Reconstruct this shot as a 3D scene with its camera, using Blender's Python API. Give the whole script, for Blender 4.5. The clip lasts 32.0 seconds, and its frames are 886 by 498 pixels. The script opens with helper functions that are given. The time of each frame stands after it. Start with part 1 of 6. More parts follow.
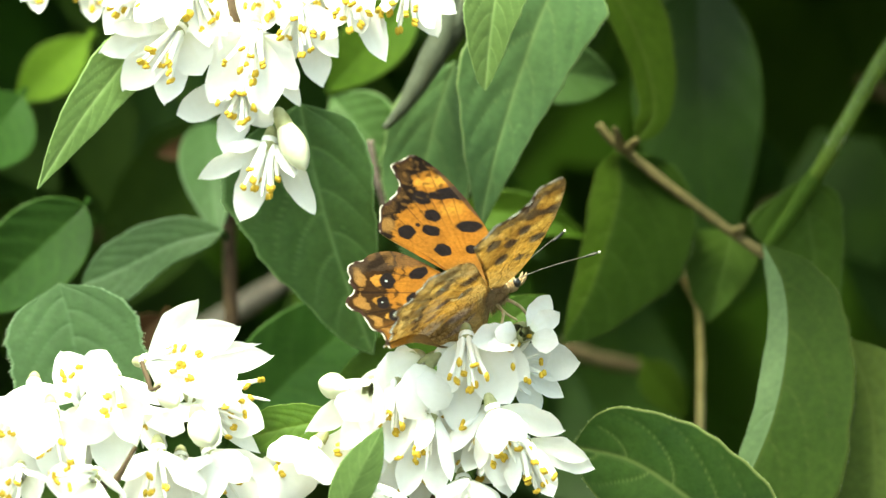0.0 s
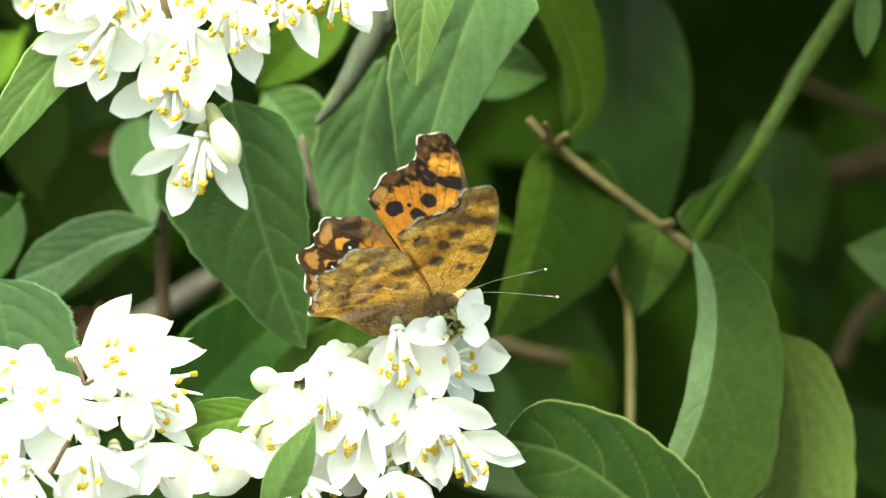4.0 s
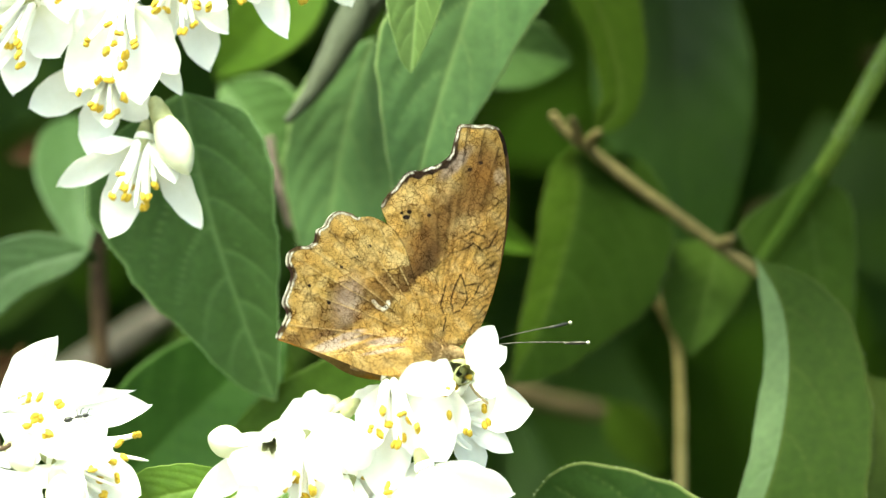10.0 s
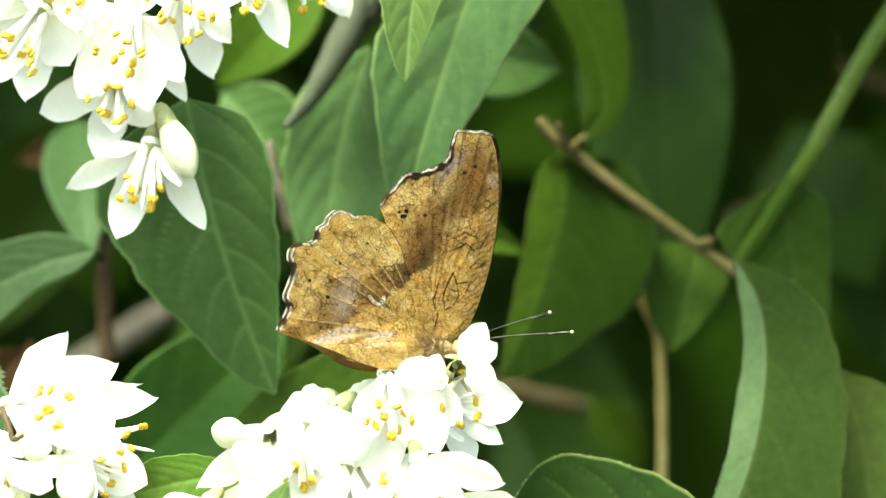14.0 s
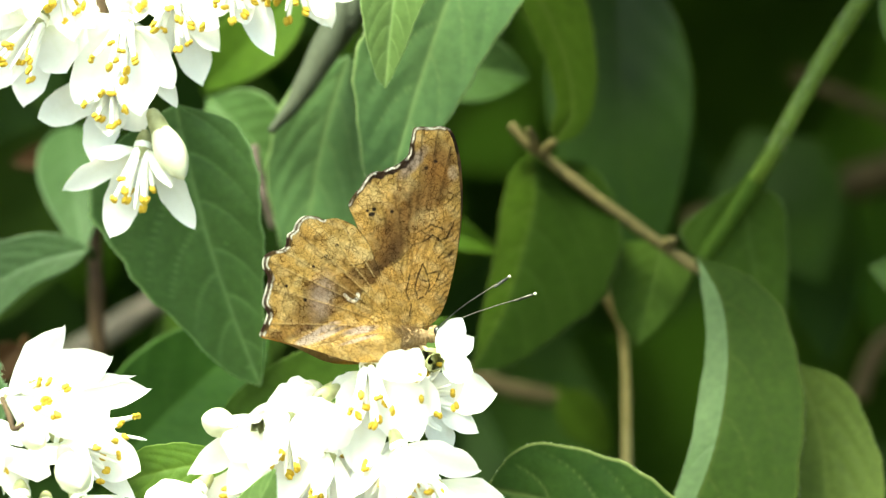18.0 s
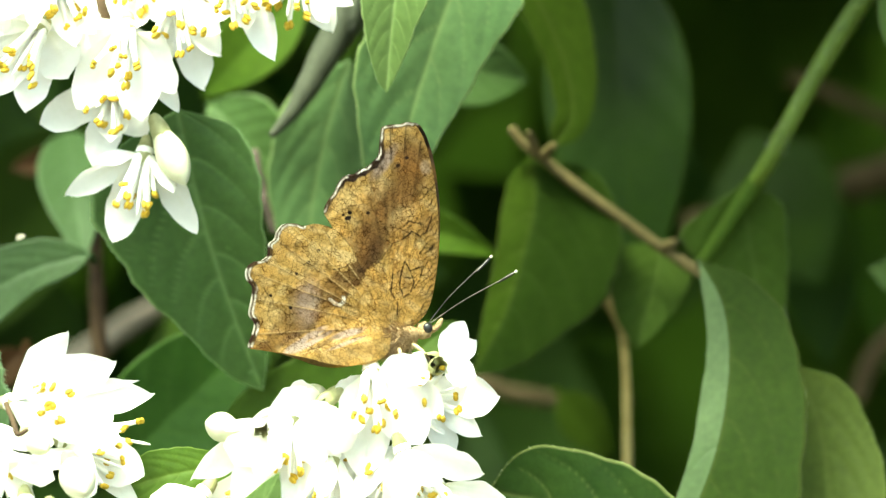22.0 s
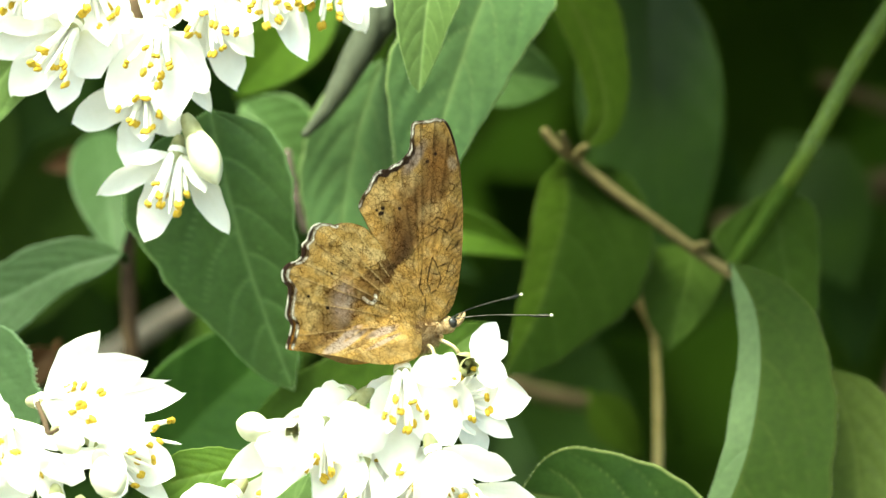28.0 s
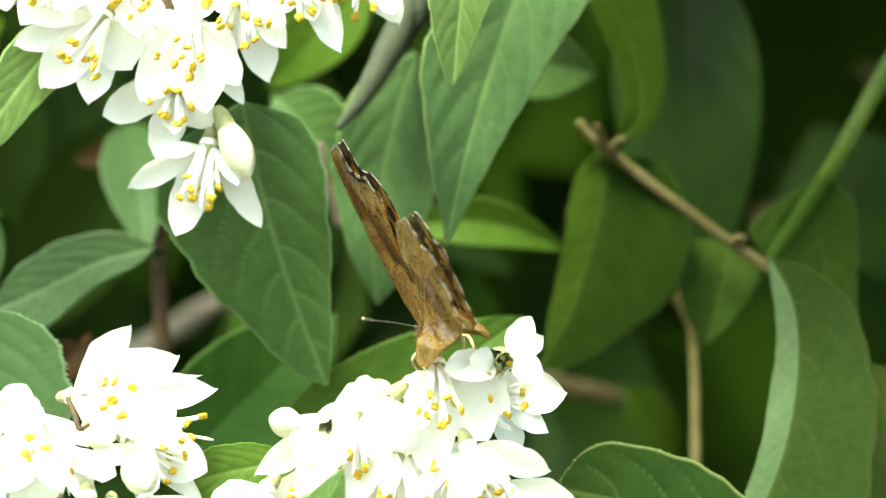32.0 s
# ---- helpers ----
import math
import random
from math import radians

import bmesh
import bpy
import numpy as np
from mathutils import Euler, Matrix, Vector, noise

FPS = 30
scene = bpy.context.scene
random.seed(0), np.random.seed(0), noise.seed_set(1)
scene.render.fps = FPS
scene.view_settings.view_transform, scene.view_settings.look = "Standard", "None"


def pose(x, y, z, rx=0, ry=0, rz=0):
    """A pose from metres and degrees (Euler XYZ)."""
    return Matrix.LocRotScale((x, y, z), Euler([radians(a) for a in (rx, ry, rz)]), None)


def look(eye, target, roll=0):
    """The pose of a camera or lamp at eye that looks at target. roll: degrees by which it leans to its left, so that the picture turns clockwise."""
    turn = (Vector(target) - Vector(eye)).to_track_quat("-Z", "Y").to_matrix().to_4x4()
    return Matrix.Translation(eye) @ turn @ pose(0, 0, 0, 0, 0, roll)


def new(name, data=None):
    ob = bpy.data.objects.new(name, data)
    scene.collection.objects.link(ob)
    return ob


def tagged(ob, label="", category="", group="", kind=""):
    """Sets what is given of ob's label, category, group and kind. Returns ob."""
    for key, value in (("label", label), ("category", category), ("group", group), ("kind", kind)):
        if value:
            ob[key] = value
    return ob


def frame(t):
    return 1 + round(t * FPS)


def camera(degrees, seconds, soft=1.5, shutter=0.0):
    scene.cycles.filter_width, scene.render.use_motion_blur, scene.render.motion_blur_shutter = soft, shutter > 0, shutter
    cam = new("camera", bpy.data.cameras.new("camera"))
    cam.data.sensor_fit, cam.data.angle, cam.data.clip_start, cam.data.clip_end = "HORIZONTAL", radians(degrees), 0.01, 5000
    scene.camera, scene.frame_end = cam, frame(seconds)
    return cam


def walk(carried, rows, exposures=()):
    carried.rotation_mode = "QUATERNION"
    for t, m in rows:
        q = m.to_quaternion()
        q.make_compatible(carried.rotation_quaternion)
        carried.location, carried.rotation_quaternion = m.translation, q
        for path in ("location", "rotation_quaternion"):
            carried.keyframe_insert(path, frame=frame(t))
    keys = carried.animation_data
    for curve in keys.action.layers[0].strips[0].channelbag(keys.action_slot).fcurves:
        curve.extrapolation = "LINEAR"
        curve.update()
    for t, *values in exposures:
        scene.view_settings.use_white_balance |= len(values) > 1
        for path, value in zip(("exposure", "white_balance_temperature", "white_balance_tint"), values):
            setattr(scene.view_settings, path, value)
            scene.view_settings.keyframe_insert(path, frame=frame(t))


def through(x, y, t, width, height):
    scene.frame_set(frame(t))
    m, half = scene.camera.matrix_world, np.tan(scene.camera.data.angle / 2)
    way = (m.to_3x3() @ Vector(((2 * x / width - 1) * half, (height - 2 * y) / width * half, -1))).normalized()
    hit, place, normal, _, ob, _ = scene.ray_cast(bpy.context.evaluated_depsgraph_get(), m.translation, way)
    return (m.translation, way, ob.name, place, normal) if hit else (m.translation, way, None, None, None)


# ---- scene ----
H = 1.2          # height of the butterfly over the ground
cam = camera(2.935, 32.0, soft=1.4)
walk(cam, [
    (0.0, look((-0.000, -2.4094, H), (-0.00939, 0, H + -0.00260), 0.51)),
    (0.5, look((-0.000, -2.4126, H), (-0.00943, 0, H + -0.00270), 0.52)),
    (1.0, look((-0.000, -2.4147, H), (-0.00945, 0, H + -0.00275), 0.51)),
    (1.5, look((-0.000, -2.4168, H), (-0.00943, 0, H + -0.00273), 0.47)),
    (2.0, look((-0.000, -2.4203, H), (-0.00874, 0, H + -0.00292), 0.44)),
    (2.5, look((-0.000, -2.4215, H), (-0.00708, 0, H + -0.00296), 0.43)),
    (3.0, look((-0.000, -2.4217, H), (-0.00469, 0, H + -0.00313), 0.43)),
    (3.5, look((-0.000, -2.4245, H), (-0.00227, 0, H + -0.00319), 0.43)),
    (5.5, look((-0.000, -2.4239, H), (0.00741, 0, H + -0.00358), 0.26)),
    (6.0, look((-0.000, -2.3886, H), (0.00878, 0, H + -0.00314), 0.23)),
    (6.5, look((-0.000, -2.2993, H), (0.00844, 0, H + -0.00176), 0.17)),
    (7.0, look((-0.000, -2.1858, H), (0.00707, 0, H + -0.00035), 0.07)),
    (7.5, look((-0.000, -2.0824, H), (0.00573, 0, H + 0.00017), -0.05)),
    (8.0, look((-0.000, -1.9747, H), (0.00443, 0, H + 0.00019), -0.22)),
    (8.5, look((-0.000, -1.8896, H), (0.00323, 0, H + -0.00063), -0.35)),
    (9.0, look((-0.000, -1.8666, H), (0.00230, 0, H + -0.00204), -0.34)),
    (9.5, look((-0.000, -1.9043, H), (0.00108, 0, H + -0.00111), -0.26)),
    (10.0, look((-0.000, -1.9414, H), (-0.00015, 0, H + -0.00028), -0.17)),
    (10.5, look((-0.000, -1.9704, H), (-0.00068, 0, H + 0.00011), -0.15)),
    (11.0, look((-0.000, -1.9873, H), (-0.00039, 0, H + 0.00011), -0.12)),
    (11.5, look((-0.000, -1.9943, H), (-0.00019, 0, H + -0.00001), -0.07)),
    (12.0, look((-0.000, -1.9950, H), (-0.00015, 0, H + 0.00001), -0.03)),
    (12.5, look((-0.002, -1.9966, H), (0.00001, 0, H + 0.00002), -0.01)),
    (13.0, look((-0.004, -1.9997, H), (-0.00000, 0, H + 0.00000), -0.02)),
    (13.5, look((-0.006, -2.0071, H), (-0.00009, 0, H + 0.00003), -0.05)),
    (14.0, look((-0.007, -2.0297, H), (0.00063, 0, H + -0.00025), -0.06)),
    (14.5, look((-0.009, -2.0584, H), (0.00141, 0, H + -0.00052), -0.04)),
    (15.0, look((-0.011, -2.0870, H), (0.00220, 0, H + -0.00071), -0.01)),
    (15.5, look((-0.013, -2.1100, H), (0.00282, 0, H + -0.00080), 0.02)),
    (17.5, look((-0.021, -2.1338, H), (0.00332, 0, H + -0.00043), -0.04)),
    (18.0, look((-0.022, -2.1339, H), (0.00328, 0, H + -0.00041), -0.02)),
    (18.5, look((-0.024, -2.1324, H), (0.00326, 0, H + -0.00041), -0.04)),
    (19.0, look((-0.026, -2.1308, H), (0.00323, 0, H + -0.00046), -0.08)),
    (19.5, look((-0.028, -2.1322, H), (0.00329, 0, H + -0.00051), -0.13)),
    (20.0, look((-0.030, -2.1349, H), (0.00335, 0, H + -0.00049), -0.16)),
    (20.5, look((-0.030, -2.1357, H), (0.00335, 0, H + -0.00034), -0.19)),
    (21.0, look((-0.030, -2.1368, H), (0.00331, 0, H + -0.00019), -0.22)),
    (21.5, look((-0.030, -2.1382, H), (0.00322, 0, H + -0.00006), -0.26)),
    (22.0, look((-0.030, -2.1374, H), (0.00302, 0, H + 0.00004), -0.28)),
    (22.5, look((-0.030, -2.1380, H), (0.00287, 0, H + 0.00008), -0.31)),
    (23.0, look((-0.030, -2.1400, H), (0.00287, 0, H + 0.00009), -0.33)),
    (23.5, look((-0.030, -2.1435, H), (0.00295, 0, H + 0.00014), -0.33)),
    (24.0, look((-0.030, -2.1474, H), (0.00304, 0, H + 0.00013), -0.33)),
    (24.5, look((-0.030, -2.1500, H), (0.00303, 0, H + 0.00012), -0.34)),
    (26.5, look((-0.030, -2.1505, H), (0.00230, 0, H + 0.00016), -0.10)),
    (27.0, look((-0.030, -2.1496, H), (0.00138, 0, H + 0.00019), -0.07)),
    (27.5, look((-0.030, -2.1437, H), (0.00025, 0, H + 0.00017), -0.03)),
    (28.0, look((-0.030, -2.1376, H), (-0.00091, 0, H + 0.00015), -0.04)),
    (28.5, look((-0.030, -2.1354, H), (-0.00200, 0, H + 0.00011), -0.05)),
    (29.0, look((-0.030, -2.1347, H), (-0.00298, 0, H + 0.00001), -0.10)),
    (29.5, look((-0.030, -2.1351, H), (-0.00385, 0, H + -0.00010), -0.12)),
    (30.0, look((-0.030, -2.1358, H), (-0.00437, 0, H + -0.00019), -0.09)),
    (30.5, look((-0.030, -2.1353, H), (-0.00447, 0, H + -0.00028), -0.04)),
    (31.0, look((-0.030, -2.1356, H), (-0.00448, 0, H + -0.00035), -0.01)),
    (31.5, look((-0.030, -2.1316, H), (-0.00448, 0, H + -0.00044), -0.02)),
    (32.0, look((-0.030, -2.1149, H), (-0.00516, 0, H + -0.00064), -0.08)),
], exposures=[(0, 2.10, 7000, -16), (6, 2.26, 7000, -16), (6.8, 2.39, 7000, -16), (8.6, 2.37, 7000, -16), (11, 2.24, 7000, -16), (20, 2.24, 7000, -16), (32, 2.22, 7000, -16)])
cam.data.dof.use_dof = True
cam.data.dof.aperture_fstop = 16

# ---- light ----
world = bpy.data.worlds.new("sky")
scene.world = world
world.use_nodes = True
wn = world.node_tree.nodes
sky = wn.new("ShaderNodeTexSky")
sky.sky_type = "NISHITA"
sky.sun_disc = False
SUN_UP, SUN_TURN = radians(63), radians(214)
sky.dust_density, sky.ozone_density = 4.0, 0.4
sky.sun_elevation, sky.sun_rotation = SUN_UP, SUN_TURN
wn["Background"].inputs["Strength"].default_value = 0.13
world.node_tree.links.new(sky.outputs["Color"], wn["Background"].inputs["Color"])
sun = new("sun", bpy.data.lights.new("sun", "SUN"))
sun.data.energy, sun.data.angle, sun.data.color = 2.7, radians(18), (1.0, 0.95, 0.86)
sun_from = Vector((math.sin(SUN_TURN) * math.cos(SUN_UP), math.cos(SUN_TURN) * math.cos(SUN_UP), math.sin(SUN_UP)))
sun.matrix_world = look(sun_from * 3, (0, 0, 0))


# ---- helpers of this scene ----
def mm(x, y, z):
    """Millimetres round the butterfly's perch to world metres."""
    return Vector((x / 1000, y / 1000, H + z / 1000))


def part(name, bm, mat, parent=None, label=""):
    me = bpy.data.meshes.new(name)
    bm.to_mesh(me)
    bm.free()
    return piece(name, me, mat, parent, label)


def piece(name, me, mat, parent=None, label=""):
    if mat and not me.materials:
        me.materials.append(mat)
    ob = new(name, me)
    if parent:
        ob.parent = parent
    if label:
        tagged(ob, label)
    return ob


def smooth(me):
    me.polygons.foreach_set("use_smooth", [True] * len(me.polygons))
    return me


def grid_mesh(name, X, closed=False):
    """A mesh from an array of points nu x nv x 3."""
    nu, nv, _ = X.shape
    i, j = np.meshgrid(np.arange(nu - 1), np.arange(nv if closed else nv - 1), indexing="ij")
    k = (j + 1) % nv
    f = np.stack([i * nv + j, i * nv + k, (i + 1) * nv + k, (i + 1) * nv + j], -1).reshape(-1, 4)
    me = bpy.data.meshes.new(name)
    me.from_pydata(X.reshape(-1, 3).tolist(), [], f.tolist())
    return smooth(me)


def spline(points, n):
    """n points on a smooth line through the given ones."""
    P = np.array(points, float)
    m = len(P)
    t = np.linspace(0, m - 1, n)
    i = np.clip(t.astype(int), 0, m - 2)
    f = (t - i)[:, None]
    a, b, c, d = P[np.maximum(i - 1, 0)], P[i], P[i + 1], P[np.minimum(i + 2, m - 1)]
    return 0.5 * (2 * b + (c - a) * f + (2 * a - 5 * b + 4 * c - d) * f ** 2 + (3 * b - a - 3 * c + d) * f ** 3)


def tube(name, points, r0, r1, n=24, sides=8, lumps=0.0, ends=True):
    """A tapered round rod along a smooth line, radii r0 to r1."""
    P = spline(points, n)
    T = np.gradient(P, axis=0)
    T /= np.linalg.norm(T, axis=1)[:, None] + 1e-12
    up = np.array([0.31, -0.83, 0.46])
    A = np.cross(T, up)
    A /= np.linalg.norm(A, axis=1)[:, None] + 1e-12
    B = np.cross(T, A)
    r = np.linspace(r0, r1, n)
    if lumps:
        r = r * (1 + lumps * np.array([noise.noise(Vector(p) * 300) for p in P]))
    if ends:
        r[0] *= 0.5
        r[-1] *= 0.35
    a = np.linspace(0, 2 * np.pi, sides, endpoint=False)
    X = P[:, None] + r[:, None, None] * (np.cos(a)[None, :, None] * A[:, None] + np.sin(a)[None, :, None] * B[:, None])
    return grid_mesh(name, X, closed=True)


# ---- materials ----
def shader(name, rough=0.5, spec=0.5):
    m = bpy.data.materials.new(name)
    m.use_nodes = True
    n = m.node_tree.nodes
    b = n["Principled BSDF"]
    b.inputs["Roughness"].default_value = rough
    b.inputs["Specular IOR Level"].default_value = spec
    return m, n, m.node_tree.links, b


def node(n, kind, **values):
    x = n.new(kind)
    for k, v in values.items():
        x.inputs[k.replace("_", " ")].default_value = v
    return x


def ramp(n, stops):
    r = n.new("ShaderNodeValToRGB")
    e = r.color_ramp.elements
    while len(e) < len(stops):
        e.new(0.5)
    for el, (p, c) in zip(e, stops):
        el.position, el.color = p, (*c, 1)
    return r


def blend(n, l, fac, a, b, mode="MIX"):
    x = n.new("ShaderNodeMix")
    x.data_type, x.blend_type = "RGBA", mode
    for sock, v in ((x.inputs[0], fac), (x.inputs[6], a), (x.inputs[7], b)):
        if isinstance(v, bpy.types.NodeSocket):
            l.new(v, sock)
        elif isinstance(v, (int, float)):
            sock.default_value = v
        else:
            sock.default_value = (*v, 1)
    return x.outputs[2]


def bumped(n, l, b, height, strength, distance):
    k = node(n, "ShaderNodeBump", Strength=strength, Distance=distance)
    l.new(height, k.inputs["Height"])
    l.new(k.outputs[0], b.inputs["Normal"])


def noise_tex(n, l, scale, detail=4.0, rough=0.55, coords="Object"):
    tc = n.new("ShaderNodeTexCoord")
    x = node(n, "ShaderNodeTexNoise", Scale=scale, Detail=detail, Roughness=rough)
    l.new(tc.outputs[coords], x.inputs["Vector"])
    return x


def leaf_material(name, dark, light, vein, rough=0.5, through=0.3, spec=0.28):
    """Leaf skin: patchy green, paler veins and rim, waxy gloss, some light shining through."""
    m, n, l, b = shader(name, rough + 0.05, spec * 0.6)
    big, fine = noise_tex(n, l, 90), noise_tex(n, l, 900, 6)
    r = ramp(n, [(0.3, dark), (0.72, light)])
    l.new(big.outputs["Fac"], r.inputs[0])
    info = n.new("ShaderNodeObjectInfo")
    hsv = n.new("ShaderNodeHueSaturation")
    mr = node(n, "ShaderNodeMapRange", To_Min=0.8, To_Max=1.2)
    l.new(info.outputs["Random"], mr.inputs["Value"])
    l.new(mr.outputs[0], hsv.inputs["Value"])
    l.new(r.outputs[0], hsv.inputs["Color"])
    g = ramp(n, [(0.35, (0.88, 0.88, 0.88)), (0.65, (1.07, 1.07, 1.07))])
    l.new(fine.outputs["Fac"], g.inputs[0])
    c = blend(n, l, 1.0, hsv.outputs[0], g.outputs[0], "MULTIPLY")
    at = n.new("ShaderNodeAttribute")
    at.attribute_name = "vein"
    weak = n.new("ShaderNodeMath")
    weak.operation = "MULTIPLY"
    weak.inputs[1].default_value = 0.62
    l.new(at.outputs["Fac"], weak.inputs[0])
    c = blend(n, l, weak.outputs[0], c, vein)
    spots = noise_tex(n, l, 420, 2)
    sr = ramp(n, [(0.70, (0, 0, 0)), (0.78, (1, 1, 1))])
    l.new(spots.outputs["Fac"], sr.inputs[0])
    c = blend(n, l, sr.outputs[0], c, [v * 1.2 for v in light])
    l.new(c, b.inputs["Base Color"])
    rr = node(n, "ShaderNodeMapRange", To_Min=rough - 0.1, To_Max=rough + 0.15)
    l.new(big.outputs["Fac"], rr.inputs["Value"])
    l.new(rr.outputs[0], b.inputs["Roughness"])
    bumped(n, l, b, fine.outputs["Fac"], 0.25, 0.0004)
    tr = n.new("ShaderNodeBsdfTranslucent")
    tc = blend(n, l, 1.0, c, (0.9, 1.0, 0.35), "MULTIPLY")
    l.new(tc, tr.inputs["Color"])
    mix = n.new("ShaderNodeMixShader")
    mix.inputs[0].default_value = through
    l.new(b.outputs[0], mix.inputs[1])
    l.new(tr.outputs[0], mix.inputs[2])
    l.new(mix.outputs[0], n["Material Output"].inputs["Surface"])
    return m


LEAF = leaf_material("leaf_green", (0.0209, 0.0563, 0.0067), (0.0309, 0.0791, 0.0106), (0.0763, 0.1454, 0.0271))
# base colour paled and greyed to carry the sky's sheen on the leaf
LEAF_SHEEN = leaf_material("leaf_sheen", (0.0752, 0.1482, 0.0486), (0.1084, 0.1973, 0.0687), (0.2549, 0.3500, 0.1297), 0.5, 0.3, 0.5)
LEAF_DEEP = leaf_material("leaf_deep", (0.0158, 0.0372, 0.0067), (0.0281, 0.0577, 0.0100), (0.1683, 0.2040, 0.0663), 0.65, 0.3, 0.12)
LEAF_MID = leaf_material("leaf_mid", (0.0286, 0.0546, 0.0077), (0.0406, 0.0715, 0.0121), (0.0786, 0.1055, 0.0248), 0.62, 0.35, 0.12)
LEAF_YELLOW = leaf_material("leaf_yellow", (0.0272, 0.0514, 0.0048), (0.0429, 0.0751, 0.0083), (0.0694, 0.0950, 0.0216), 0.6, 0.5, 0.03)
# brightened green: the light these shadowed leaves lack is in the colour
LEAF_LIT_TINT = leaf_material("leaf_lit_tint", (0.0653, 0.1305, 0.0104), (0.1044, 0.1870, 0.0174), (0.1392, 0.2262, 0.0435), 0.5, 0.5)
# pale green, raised further to stand for sun on the leaf
LEAF_LIGHT = leaf_material("leaf_light", (0.1151, 0.1901, 0.0504), (0.1550, 0.2452, 0.0720), (0.3450, 0.4830, 0.1840), 0.55)
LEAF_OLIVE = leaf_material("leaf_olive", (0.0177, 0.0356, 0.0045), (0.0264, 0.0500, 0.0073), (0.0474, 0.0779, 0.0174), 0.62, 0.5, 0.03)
# sunlight painted in: yellow-green well above a leaf's own brightness
LEAF_SUN_TINT = leaf_material("leaf_sun_tint", (0.1682, 0.2959, 0.0212), (0.2283, 0.3821, 0.0343), (0.3118, 0.4685, 0.0766), 0.55, 0.4)
LEAF_FRESH = leaf_material("leaf_fresh", (0.0829, 0.1235, 0.0198), (0.1113, 0.1578, 0.0285), (0.1513, 0.1985, 0.0435), 0.55, 0.4)
LEAF_ROLL = leaf_material("leaf_roll", (0.0751, 0.1246, 0.0459), (0.0983, 0.1542, 0.0618), (0.1310, 0.1966, 0.0916), 0.55)
LEAF_SOFT = leaf_material("leaf_soft", (0.0639, 0.1235, 0.0138), (0.0893, 0.1583, 0.0195), (0.1409, 0.2175, 0.0325), 0.5, 0.35)
LEAF_DEAD = leaf_material("leaf_dead", (0.0298, 0.0146, 0.0039), (0.0566, 0.0259, 0.0071), (0.0655, 0.0388, 0.0130), 0.7)
LEAF_GREY = leaf_material("leaf_grey", (0.0698, 0.0819, 0.0537), (0.1021, 0.1158, 0.0806), (0.1396, 0.1583, 0.1074), 0.6)
# darker copy of the leaf green, with the shade put into the colour
LEAF_SHADED = leaf_material("leaf_shaded", (0.0095, 0.0254, 0.0017), (0.0190, 0.0458, 0.0032), (0.0317, 0.0636, 0.0055), 0.5)
LEAF_FULL = leaf_material("leaf_full", (0.0499, 0.1012, 0.0226), (0.0710, 0.1357, 0.0350), (0.2377, 0.3707, 0.1460), 0.5, 0.3, 0.35)
LEAF_SIDE = leaf_material("leaf_side", (0.0322, 0.0653, 0.0192), (0.0458, 0.0875, 0.0298), (0.1533, 0.2391, 0.1244), 0.5, 0.3, 0.35)
LEAF_LOBE = leaf_material("leaf_lobe", (0.0480, 0.0880, 0.0115), (0.0640, 0.1120, 0.0165), (0.1150, 0.1700, 0.0420), 0.6, 0.4, 0.1)
# both background greens are lifted to stand for haze over the dark depth
LEAF_FAR = leaf_material("leaf_far", (0.0190, 0.0492, 0.0031), (0.0383, 0.0839, 0.0051), (0.0573, 0.1071, 0.0081), 0.6)
LEAF_SHADE = leaf_material("leaf_shade", (0.0350, 0.0767, 0.0065), (0.0704, 0.1409, 0.0118), (0.0914, 0.1472, 0.0151), 0.7, 0.15, 0.2)


def bark(name, a, b_, scale, rough=0.8):
    m, n, l, b = shader(name, rough, 0.3)
    x, y = noise_tex(n, l, scale, 8, 0.65), noise_tex(n, l, scale * 6, 4)
    r = ramp(n, [(0.3, a), (0.7, b_)])
    l.new(x.outputs["Fac"], r.inputs[0])
    g = ramp(n, [(0.3, (0.7, 0.7, 0.7)), (0.7, (1.15, 1.15, 1.15))])
    l.new(y.outputs["Fac"], g.inputs[0])
    l.new(blend(n, l, 1.0, r.outputs[0], g.outputs[0], "MULTIPLY"), b.inputs["Base Color"])
    bumped(n, l, b, x.outputs["Fac"], 0.5, 0.0006)
    return m


TWIG = bark("twig_bark", (0.0552, 0.0441, 0.0142), (0.1254, 0.1018, 0.0349), 300)
TWIG_DARK = bark("dark_bark", (0.0522, 0.0313, 0.0157), (0.1044, 0.0696, 0.0348), 250)
TWIG_FAR = bark("far_bark", (0.0479, 0.0359, 0.0138), (0.0957, 0.0718, 0.0306), 200)
TWIG_PINK = bark("pink_bark", (0.1120, 0.0840, 0.0700), (0.2100, 0.1680, 0.1400), 250)
BRANCH = bark("grey_bark", (0.2067, 0.1757, 0.1344), (0.3722, 0.3307, 0.2686), 200)
STEM = bark("stem_green", (0.0786, 0.1265, 0.0151), (0.1258, 0.1910, 0.0262), 350, 0.5)
STRAW = bark("dry_stalk", (0.3132, 0.2523, 0.0870), (0.4698, 0.4002, 0.1740), 300)
SOIL = bark("soil", (0.03, 0.024, 0.016), (0.07, 0.055, 0.035), 40)


